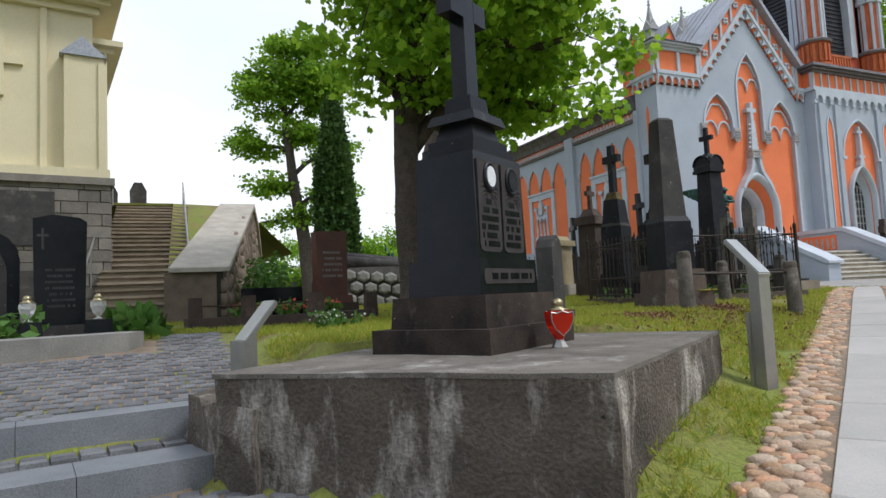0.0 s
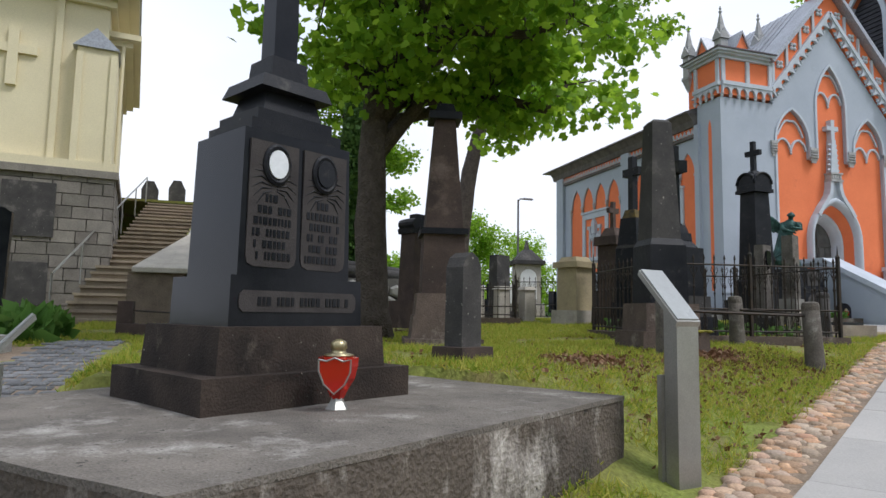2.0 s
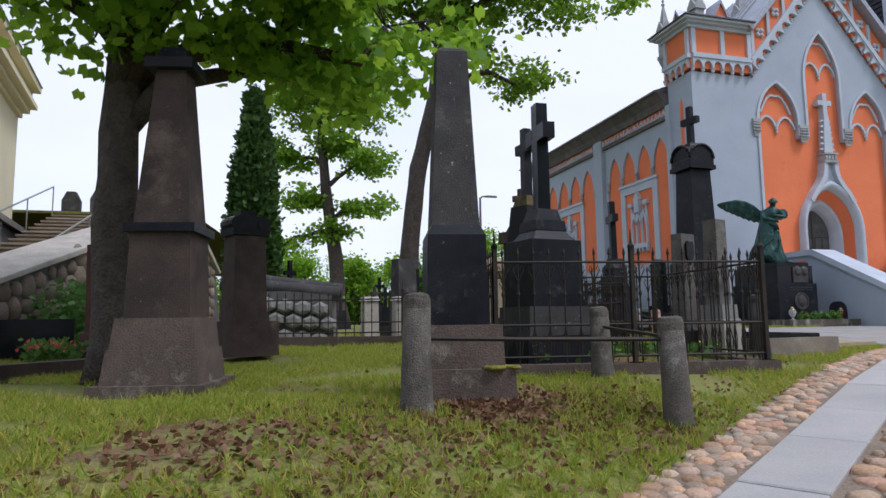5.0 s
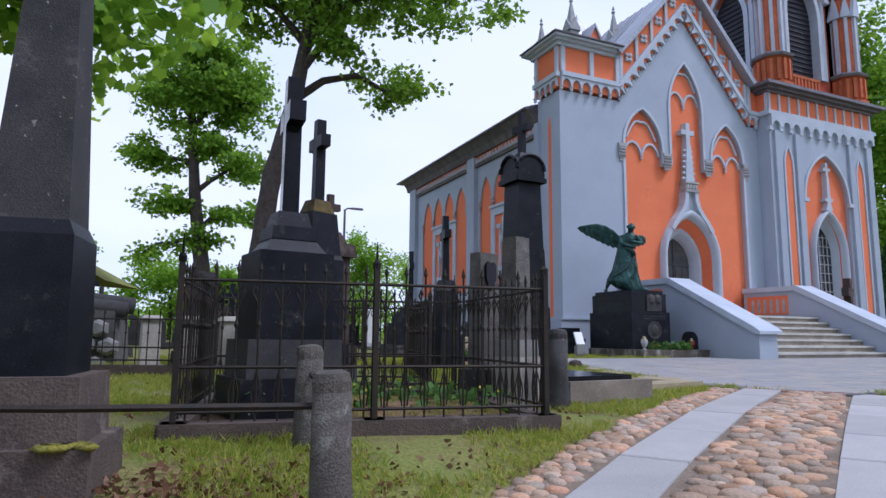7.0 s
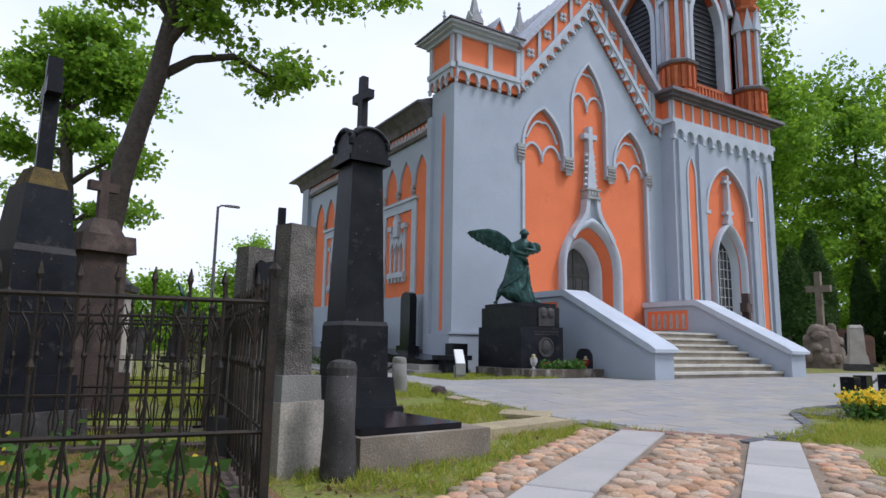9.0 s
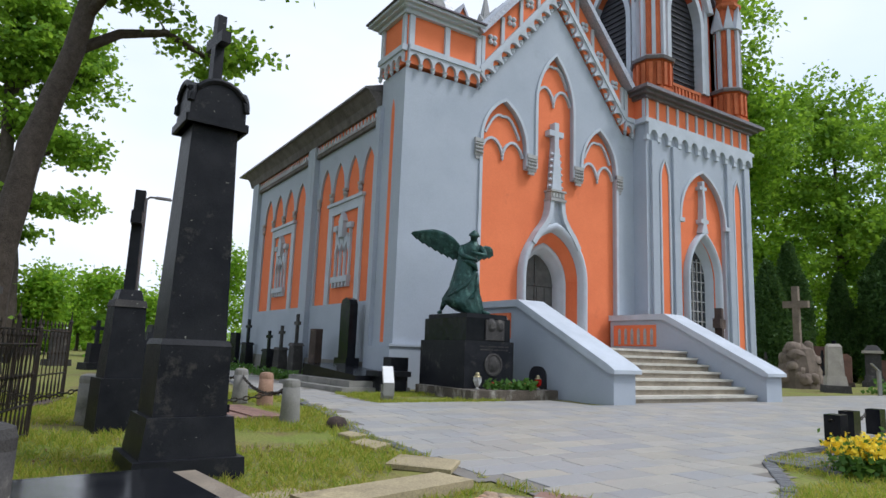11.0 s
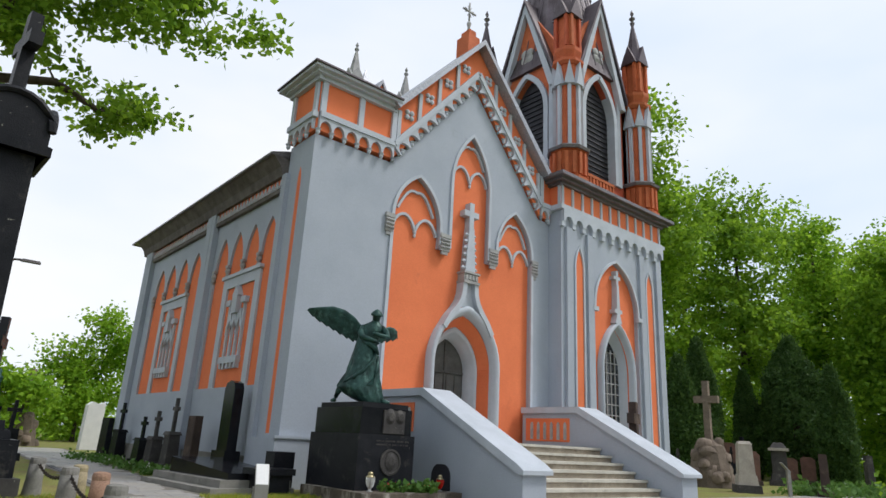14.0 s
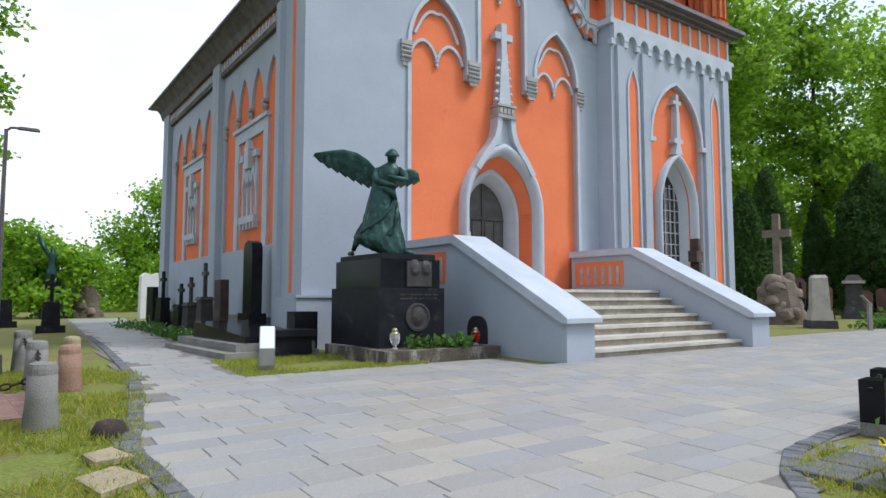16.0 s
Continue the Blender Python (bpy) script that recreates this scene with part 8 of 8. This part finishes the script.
for j in range(10):
    for i in range(14):
        x, y = 7.95 + 0.23 * i, 7.9 + 0.28 * j
        if y > 8.72 - 0.36 * (x - 7.9) + 0.05 and y < 10.6 - 0.3 * (x - 8.35) and x < 10.6 + 0.25 * (y - 7.7) and x > 7.85 + 0.25 * (y - 8.75):
            o = len(ev)
            ev += [(x + a, y + b, height(x + a, y + b) + 0.045) for a, b in ((0, 0), (0.23, 0), (0.23, 0.28), (0, 0.28))]
            ef.append((o, o + 1, o + 2, o + 3))
tagged(raw("bare_earth", ev, ef, DIRT), "brown bare earth inside the grave fence", "soil", kind="structure")


# ---- trees and plants ----
RNG = np.random.default_rng(7)


def leaf_cloud(points, size, spread, per, droop=0.35, shape=0):
    """Many single leaves round given points: each leaf one small pointed blade, bent along its middle."""
    n = len(points) * per
    c = np.repeat(np.asarray(points), per, axis=0) + RNG.normal(0, 1, (n, 3)) * np.asarray(spread)
    d = RNG.normal(0, 1, (n, 3))
    d[:, 2] = d[:, 2] * 0.6 - droop
    d /= np.linalg.norm(d, axis=1)[:, None]
    s = np.cross(d, RNG.normal(0, 1, (n, 3)))
    s /= np.linalg.norm(s, axis=1)[:, None]
    nn = np.cross(d, s)
    L = size * RNG.uniform(0.7, 1.25, n)[:, None]
    if shape == 2:
        outline = ((0, 0.05, 0), (0.5, 0.045, 0.03), (1.0, 0.0, -0.1), (0.5, -0.045, 0.03), (0, -0.05, 0))
    elif shape:
        outline = ((0, 0, 0), (0.3, 0.5, 0.06), (0.55, 0.28, 0.02), (0.78, 0.42, 0.04), (1.0, 0.0, -0.06), (0.78, -0.42, 0.04), (0.55, -0.28, 0.02), (0.3, -0.5, 0.06))
    else:
        outline = ((0, 0, 0), (0.45, 0.36, 0.05), (1.0, 0.0, -0.06), (0.45, -0.36, 0.05))
    k = len(outline)
    v = np.empty((n, k, 3))
    for i, (a, b, e) in enumerate(outline):
        v[:, i] = c + d * L * a + s * L * b + nn * L * e
    return v.reshape(-1, 3), k


def mesh_of_leaves(name, v, k, material, parent):
    me = bpy.data.meshes.new(name)
    n = len(v) // k
    me.vertices.add(len(v))
    me.vertices.foreach_set("co", v.astype(np.float32).ravel())
    me.loops.add(len(v))
    me.loops.foreach_set("vertex_index", np.arange(len(v), dtype=np.int32))
    me.polygons.add(n)
    me.polygons.foreach_set("loop_start", np.arange(0, len(v), k, dtype=np.int32))
    me.update(calc_edges=True)
    me.materials.append(material)
    ob = new(name, me)
    ob.parent = parent
    return ob


def in_blobs(blobs, count, thr=0.0):
    """Uneven random spots inside ellipsoids, thinned by noise so that gaps show."""
    out = []
    vol = [b[3] * b[4] * b[5] for b in blobs]
    tot = sum(vol)
    for b, w in zip(blobs, vol):
        need = max(3, int(count * w / tot))
        tries = 0
        while need and tries < count * 40:
            tries += 1
            p = RNG.normal(0, 1, 3)
            p *= RNG.random() ** 0.4 / np.linalg.norm(p)
            q = (b[0] + p[0] * b[3], b[1] + p[1] * b[4], b[2] + p[2] * b[5])
            if noise.noise(Vector(q) * 0.75) + 0.35 * noise.noise(Vector(q) * 2.1) > thr:
                out.append(q)
                need -= 1
    return out


def tree(label, trunk, radii, blobs, clumps, per, leaf, size, spread, shape=0, thr=0.02, limb_r=0.1, name="tree", category="tree", group="", bark=None, twigs=True):
    """Trunk polyline, limbs that fork out to the clumps, and a crown of single leaves."""
    t = thing(name, label, category, Matrix.Translation(trunk[0]), group)
    o = Vector(trunk[0])
    bm = B()
    pts = [Vector(p) - o for p in trunk]
    fine, fr = [], []
    for i in range(len(pts) - 1):
        for k in range(4):
            f = k / 4
            fine.append(pts[i].lerp(pts[i + 1], f))
            fr.append(radii[i] * (1 - f) + radii[i + 1] * f)
    fine.append(pts[-1])
    fr.append(radii[-1])
    fine[0] = fine[0] - Vector((0, 0, 0.1))
    fr[0] *= 1.35
    tube(bm, fine, fr, 12)
    for v in bm.verts:
        v.co += Vector((noise.noise(v.co * 2.5), noise.noise(v.co * 2.5 + Vector((7, 0, 0))), 0)) * 0.05
    part("trunk", bm, bark or BARK, t, smooth=True)
    spots = in_blobs(blobs, clumps, thr)
    bm = B()
    starts = [(p, r) for p, r in zip(fine[len(fine) // 3:], fr[len(fine) // 3:])]
    # main limbs, one or two to each mass of leaves, then twigs off them
    hubs = []
    for b in blobs:
        c = Vector(b[:3]) - o
        s, r = min(starts, key=lambda q: (q[0] - c).length + max(0, q[0].z + 0.35 * (q[0] - c).xy.length - c.z) * 2.0)
        mid = s.lerp(c, 0.5) + Vector((0, 0, 0.16 * (c - s).length)) + Vector(RNG.normal(0, 0.05 * (c - s).length, 3))
        line = [s, s.lerp(mid, 0.5) + Vector((0, 0, 0.08 * (c - s).length)) + Vector(RNG.normal(0, 0.03 * (c - s).length, 3)), mid, mid.lerp(c, 0.5) + Vector(RNG.normal(0, 0.05 * (c - s).length, 3)), c]
        r0 = min(r * 0.7, limb_r)
        tube(bm, line, [r0, r0 * 0.85, r0 * 0.7, r0 * 0.5, r0 * 0.25], 7)
        hubs += [(p, r0 * f) for p, f in zip(line[1:], (0.8, 0.65, 0.45, 0.25))]
        for f in (0.45, 0.6, 0.72, 0.84, 0.93):
            q = f * 4
            j = min(3, int(q))
            e = line[j].lerp(line[j + 1], q - j) + o + Vector(RNG.normal(0, 0.22, 3))
            spots.append(tuple(e))
    if twigs:
        for i, q in enumerate(spots):
            c = Vector(q) - o
            if i % 2:
                continue
            s, r = min(hubs, key=lambda h: (h[0] - c).length)
            mid = s.lerp(c, 0.55) + Vector((0, 0, 0.06 * (c - s).length)) + Vector(RNG.normal(0, 0.06, 3))
            tube(bm, [s, mid, c], [max(0.012, r * 0.35), 0.012, 0.005], 4)
            if i % 6 == 1 and r > 0.02:
                hubs.append((mid, 0.02))
    tagged(part("branchwork", bm, bark or BARK, t, smooth=True), kind="stuff")
    v, k = leaf_cloud(np.asarray(spots) - np.asarray(o), size, spread, per, 0.35, shape)
    mesh_of_leaves("crown", v, k, leaf, t)
    return t


# The last two leaf masses hang unseen overhead, added to shade the lawn.
tree("big maple with fresh green leaves beside the brown obelisk", [(4.05, 10.0, 0.86), (3.97, 10.0, 2.6), (4.0, 10.05, 4.6), (4.2, 10.1, 7.0), (4.5, 10.3, 10.0)], [0.27, 0.23, 0.21, 0.17, 0.1],
     [(5.2, 9.2, 6.6, 2.3, 2.0, 1.5), (6.9, 9.3, 4.9, 1.3, 1.0, 0.55), (5.7, 9.5, 4.75, 0.9, 0.8, 0.3), (6.4, 11.2, 4.9, 1.3, 1.0, 0.5), (3.9, 10.4, 7.2, 1.2, 1.3, 1.2), (5.0, 10.2, 9.0, 3.2, 3.0, 2.0), (6.6, 10.3, 6.2, 1.8, 1.6, 1.0), (4.9, 7.2, 5.7, 1.3, 1.2, 0.7), (4.8, 9.0, 4.9, 1.3, 1.0, 0.35), (3.0, 9.6, 5.1, 0.9, 0.9, 0.4), (6.4, 8.2, 5.4, 1.4, 1.1, 0.6), (5.4, 6.9, 8.2, 2.5, 2.0, 1.0), (2.6, 7.8, 8.3, 2.1, 1.9, 1.0)],
     720, 42, LEAF_A, 0.155, (0.22, 0.22, 0.12), 1, 0.08, 0.13)
tree("tall leaning lime tree with an open spreading crown", [(10.75, 25.6, 1.0), (10.85, 25.6, 4.2), (11.2, 25.55, 7.2), (11.85, 25.45, 10.0), (12.4, 25.2, 14.0), (12.7, 25.0, 17.0)], [0.42, 0.36, 0.33, 0.27, 0.19, 0.1],
     [(12.3, 25.2, 15.5, 4.2, 3.5, 3.6), (16.0, 26.4, 11.4, 1.7, 1.5, 1.3), (16.6, 22.6, 13.6, 2.2, 1.9, 1.7), (10.0, 25.6, 13.6, 1.5, 1.6, 1.3), (13.6, 22.5, 15.5, 2.4, 2.2, 2.2), (14.6, 24.5, 17.5, 3.0, 2.8, 2.4), (13.4, 24.3, 12.2, 1.5, 1.4, 1.0)],
     640, 40, LEAF_B, 0.24, (0.3, 0.3, 0.15), 0, 0.12, 0.17)
tree("tall forked tree in fresh leaf far behind the monuments", [(10.9, 48.0, 1.0), (10.5, 48.1, 6.0), (9.8, 48.3, 11.0), (9.3, 48.6, 17.0), (9.0, 48.6, 21.0)], [0.6, 0.5, 0.38, 0.22, 0.1],
     [(10.8, 47.9, 19.5, 3.4, 3.4, 2.4), (8.0, 48.9, 17.4, 2.6, 2.6, 1.7), (12.5, 47.2, 17.0, 2.4, 2.4, 1.8), (7.2, 49.3, 13.6, 2.0, 2.2, 1.1), (9.8, 48.1, 14.6, 2.2, 2.2, 1.2), (12.8, 47.0, 13.0, 1.9, 2.0, 1.2), (8.0, 48.9, 10.4, 1.9, 2.0, 1.0), (12.6, 47.1, 9.6, 1.7, 1.8, 0.9), (10.0, 48.1, 7.8, 1.5, 1.6, 0.8), (7.0, 49.5, 7.0, 1.2, 1.3, 0.7)],
     520, 32, LEAF_B, 0.36, (0.45, 0.45, 0.18), 0, 0.1, 0.2)


def conifer(x, y, z, h, r, label, top=0.5):
    """A dense columnar tree: short stem, hull of small upright sprays."""
    t = thing("columnar_cypress", label, "conifer", pose(x, y, z), "columnar conifers")
    bm = B()
    tube(bm, [(0, 0, -0.1), (0, 0, h * 0.9)], [r * 0.14, 0.03], 7)
    part("trunk", bm, BARK, t)
    n = int(700 + 260 * h)
    a = RNG.uniform(0, 6.28, n)
    k = RNG.random(n) ** 0.8
    prof = np.interp(k, (0, 0.08, 0.35, 0.7, 1), (0.55, 0.85, 1.0, 0.72, 0.08))
    rr = r * prof * RNG.uniform(0.72, 1.06, n) * (1 + 0.12 * np.sin(3 * a + 9 * k))
    p = np.stack([rr * np.cos(a), rr * np.sin(a), 0.15 + k * (h - 0.2)], 1)
    v, kk = leaf_cloud(p, 0.17, (0.08, 0.08, 0.16), 22, -0.9, 0)
    mesh_of_leaves("foliage", v, kk, LEAF_D, t)
    return t


# Unseen trees, added behind the start to darken reflections in the polished stone.
reflection_tree = None
for i, (x, y, k) in enumerate(((-14, -24, 1.0), (-2, -30, 1.15), (10, -27, 0.95), (22, -30, 1.1), (34, -26, 1.0), (46, -22, 1.1), (-26, -14, 1.05), (-30, 0, 1.0))):
    if reflection_tree is None:
        bl = [(x + dx, y + dy, z, 3.4, 3.4, 2.0) for dx, dy, z in ((0, 0, 13), (-2.5, 1, 10), (2.4, -1, 10.5), (-1, 2, 7), (1.5, -2, 6.5), (-3, -1, 5), (3, 1, 5))]
        reflection_tree = tree("unseen leafy tree added behind the walk for dark reflections", [(x, y, -0.3), (x + 0.2, y, 5), (x, y, 12)], [0.4, 0.3, 0.1], bl, 240, 24, LEAF_B, 0.5, (0.6, 0.6, 0.4), 0, 0.0, 0.15, group="trees behind the walk", twigs=False)
    else:
        copy_thing(reflection_tree, pose(x, y, -0.3, 0, 0, 70 * i) @ Matrix.Scale(k, 4))
conifer(5.3, 19.6, 1.0, 6.4, 0.54, "tall narrow green cypress among the graves")
conifer(46.6, 25.7, 1.0, 6.6, 0.95, "dark columnar cypress beside the chapel")
conifer(51.3, 27.0, 1.0, 8.4, 1.15, "tall dark columnar cypress beside the chapel")
conifer(58.6, 27.5, 1.0, 7.2, 0.85, "dark columnar cypress under the trees")
conifer(58.5, 24.2, 1.0, 9.2, 2.4, "broad dark spruce under the trees")
conifer(54.5, 20.5, 1.0, 6.6, 0.9, "dark columnar cypress among the graves")
# the wood beyond the graves, one far mass of leaves
wood = thing("far_wood", "dense dark green wood beyond the graves", "wood", kind="stuff")
wn_ = 2600
wp_ = np.stack([RNG.uniform(74, 112, wn_), RNG.uniform(-8, 62, wn_), 1.0 + 15 * RNG.random(wn_) ** 1.3], 1)
v, k = leaf_cloud(wp_, 0.75, (1.0, 1.0, 0.6), 16, 0.2, 0)
mesh_of_leaves("foliage", v, k, LEAF_B, wood)
scrub = thing("far_scrub", "low green scrub beyond the far graves", "scrub", kind="stuff")
wp_ = np.stack([RNG.uniform(-30, 40, 900), RNG.uniform(64, 84, 900), 0.6 + 3.6 * RNG.random(900) ** 1.4], 1)
v, k = leaf_cloud(wp_, 0.6, (0.8, 0.8, 0.5), 16, 0.2, 0)
mesh_of_leaves("foliage", v, k, LEAF_A, scrub)

random.seed(17)
for i, (x, y, h, w) in enumerate(((49, 30.5, 25, 5.2), (47, 36, 26, 5.5), (54, 32, 24, 5.5), (62, 29, 23, 6.0), (70, 26, 23, 6.0), (78, 22, 22, 6), (58, 42, 26, 6), (70, 38, 25, 6), (84, 33, 24, 7), (66, 20, 18, 5), (50, 44, 27, 6), (92, 22, 22, 7), (74, 15, 18, 5.5), (88, 12, 20, 6), (100, 30, 24, 8))):
    lean = random.uniform(-0.6, 0.6)
    bl = [(x + random.uniform(-0.5, 0.5) * w, y + random.uniform(-0.4, 0.4) * w, h * f, w * random.uniform(0.45, 0.65), w * random.uniform(0.45, 0.65), h * 0.13) for f in (0.4, 0.5, 0.55, 0.65, 0.72, 0.8, 0.88, 0.94)]
    tree("tall leafy tree behind the graves", [(x, y, 1.0), (x + lean, y, h * 0.4), (x + lean, y, h * 0.85)], [0.35, 0.26, 0.08], bl, 360, 32, LEAF_A if i % 3 else LEAF_B, 0.38, (0.55, 0.55, 0.3), 0, 0.03, 0.14, group="trees behind the graves", twigs=False)
for i, (x, y, h, w) in enumerate(((24.0, 62, 10.5, 5.2), (15.5, 66, 7.0, 4.5), (25, 62, 9, 5), (9, 58, 7, 5), (2, 62, 8, 5), (-14, 70, 9, 6), (34, 70, 10, 6), (17, 47, 5.0, 3.0), (12.5, 50, 4.5, 3), (66, 27, 7, 5), (76, 20, 7, 5.5), (60, 34, 7.5, 5), (86, 16, 8, 6), (52, 38, 6, 4.5), (70, 32, 8, 5.5), (96, 12, 8, 7), (80, 8, 7, 6), (68, 21, 6.5, 5.5), (72, 15, 6.5, 5.5), (64, 17, 5.5, 4.5))):
    bl = [(x + random.uniform(-0.55, 0.55) * w, y + random.uniform(-0.4, 0.4) * w, 1 + h * f, w * 0.42, w * 0.42, h * 0.16) for f in (0.2, 0.35, 0.45, 0.6, 0.7, 0.85)]
    tree("small light-green tree beyond the graves", [(x, y, 0.8), (x, y, h * 0.4), (x, y, h * 0.8)], [0.16, 0.12, 0.04], bl, 260, 22, LEAF_A, 0.3, (0.42, 0.42, 0.32), 0, 0.0, 0.07, group="small trees beyond the graves", twigs=i == 0)


def plant_patch(name, label, spots, size, spread, per, leaf, category="plant", droop=-0.7, petals=None):
    t = thing(name, label, category, Matrix.Translation(spots[0]))
    o = np.asarray(spots[0])
    v, k = leaf_cloud(np.asarray(spots) - o, size, spread, per, droop, 0)
    mesh_of_leaves("leaves", v, k, leaf, t)
    if petals:
        v, k = leaf_cloud(np.asarray(spots) - o + np.array((0, 0, spread[2] * 1.4)), petals[1], (spread[0], spread[1], spread[2] * 0.5), petals[2], 0.0, 0)
        mesh_of_leaves("blossom", v, k, petals[0], t)
    return t


def scatter(x0, x1, y0, y1, n, lift=0.08):
    return [(x, y, height(x, y) + lift) for x, y in zip(RNG.uniform(x0, x1, n), RNG.uniform(y0, y1, n))]


plant_patch("yellow_flowers", "bushy bright yellow flowers by the corner grave", scatter(18.9, 20.9, 8.85, 9.3, 52, 0.16), 0.08, (0.08, 0.08, 0.09), 40, LEAF_P, "flowers", -0.6, (PETAL_Y, 0.06, 52))
plant_patch("bedding_plants", "green bedding plants in the statue's bed", [(x, y, 1.39) for x, y in zip(RNG.uniform(20.0, 21.4, 20), RNG.uniform(16.55, 16.95, 20))], 0.12, (0.06, 0.06, 0.05), 26, LEAF_P, "plants", -0.4, (PETAL_R, 0.04, 2))
plant_patch("leafy_plants", "lush green leaves in the grave bed", [(x, y, 1.0) for x, y in zip(RNG.uniform(-4.5, -1.3, 40), RNG.uniform(8.6, 9.8, 40))] , 0.16, (0.1, 0.1, 0.1), 26, LEAF_P, "plants", -0.5)
plant_patch("tall_grass_plants", "tall grassy green plants in the grave bed", [(x, y, 0.95) for x, y in zip(RNG.uniform(-0.5, 0.0, 14), RNG.uniform(9.0, 10.2, 14))], 0.3, (0.05, 0.05, 0.06), 26, LEAF_P, "plants", -1.6)
plant_patch("bedding_flowers", "mixed red and yellow flowers on the family grave", [(x, y, 1.12) for x, y in zip(RNG.uniform(1.2, 3.4, 26), RNG.uniform(11.3, 12.4, 26))], 0.1, (0.08, 0.08, 0.06), 26, LEAF_P, "flowers", -0.5, (PETAL_R, 0.06, 8))
plant_patch("bedding_flowers", "white and green flowers on a small grave", scatter(2.0, 2.5, 8.3, 8.7, 8, 0.08), 0.1, (0.08, 0.08, 0.06), 26, LEAF_P, "flowers", -0.5, (PETAL_W, 0.05, 8))
plant_patch("ivy_plants", "green leafy weeds inside the iron fence", [(x, y, 1.08) for x, y in zip(RNG.uniform(8.2, 10.6, 26), RNG.uniform(8.4, 10.4, 26))], 0.1, (0.09, 0.09, 0.06), 16, LEAF_P, "plants", -0.5, (PETAL_Y, 0.04, 1))
plant_patch("young_plants", "fresh green sprouts in the dark grave frame", [(x, y, 1.15) for x, y in zip(RNG.uniform(12.9, 13.95, 14), RNG.uniform(15.25, 15.8, 14))], 0.14, (0.08, 0.08, 0.05), 24, LEAF_P, "plants", -1.0)
plant_patch("shrub", "bright green shrub beside the rubble wall", [(x, y, z) for x, y, z in zip(RNG.uniform(1.9, 2.9, 40), RNG.uniform(14.2, 16.0, 40), RNG.uniform(1.1, 2.2, 40))], 0.14, (0.14, 0.14, 0.14), 22, LEAF_P, "shrub", 0.1)
plant_patch("shrub", "low green plants among the far graves", [(x, y, 1.25) for x, y in zip(RNG.uniform(38.5, 46, 70), RNG.uniform(14.5, 18, 70))], 0.22, (0.2, 0.2, 0.15), 22, LEAF_P, "shrub", -0.4)
plant_patch("shrub", "dark green plants along the chapel side graves", [(x, y, 1.22) for x, y in zip(RNG.uniform(18.0, 18.9, 60), RNG.uniform(22.8, 33, 60))], 0.12, (0.12, 0.12, 0.07), 22, LEAF_P, "shrub", -0.4, (PETAL_W, 0.05, 1))
plant_patch("shrub", "yellow-green shrub at the forecourt's edge", [(x, y, z) for x, y, z in zip(RNG.uniform(26.8, 28.0, 40), RNG.uniform(9.2, 10.4, 40), RNG.uniform(1.0, 2.6, 40))], 0.12, (0.18, 0.18, 0.12), 24, LEAF_A, "shrub", 0.1)

# grass blades near the walk, fallen leaves under the trees
def grass(x, y):
    u, v = x * DU.x + y * DU.y, x * DV.x + y * DV.y
    if v < 0.6 and v > -1.95 and u < 18.1:
        return False
    if under_slab(x, y) or (x < 1.97 and y < 4.2):
        return False
    if on_paving(x, y) or (x < 1.0 and y < 8.6) or (12.5 < x < 14.75 and 14.3 < y < 16.25):
        return False
    return True


gx, gy = RNG.uniform(-0.5, 20, 85000), RNG.uniform(2.0, 18.5, 85000)
spots = []
for x, y in zip(gx, gy):
    if grass(x, y):
        bare = noise.noise((x * 0.9, y * 0.9, 3.0))
        if bare < 0.18 and RNG.random() < 0.68 - 0.9 * bare:
            spots.append((x, y, height(x, y) + 0.012))
v, k = leaf_cloud(spots, 0.075, (0.03, 0.03, 0.004), 8, -1.3, 2)
lawn_t = thing("lawn_grass", "short patchy lawn grass", "grass", kind="stuff")
mesh_of_leaves("blades", v, k, GRASSB, lawn_t)
spots = [(x, y, height(x, y) + 0.02) for x, y in zip(RNG.normal(7.5, 0.9, 1800), RNG.normal(6.55, 0.4, 1800)) if grass(x, y)]
spots += [(x, y, height(x, y) + 0.02) for x, y in zip(RNG.normal(5.8, 0.8, 900), RNG.normal(5.7, 0.6, 900)) if grass(x, y)]
spots += [(x, y, height(x, y) + 0.02) for x, y in zip(RNG.uniform(3, 14, 500), RNG.uniform(4, 13, 500)) if grass(x, y)]
v, k = leaf_cloud(spots, 0.05, (0.03, 0.03, 0.006), 2, 0.0, 0)
lit = thing("leaf_litter", "dry brown fallen leaves on the grass", "leaf litter", kind="stuff")
mesh_of_leaves("leaves", v, k, DEAD, lit)
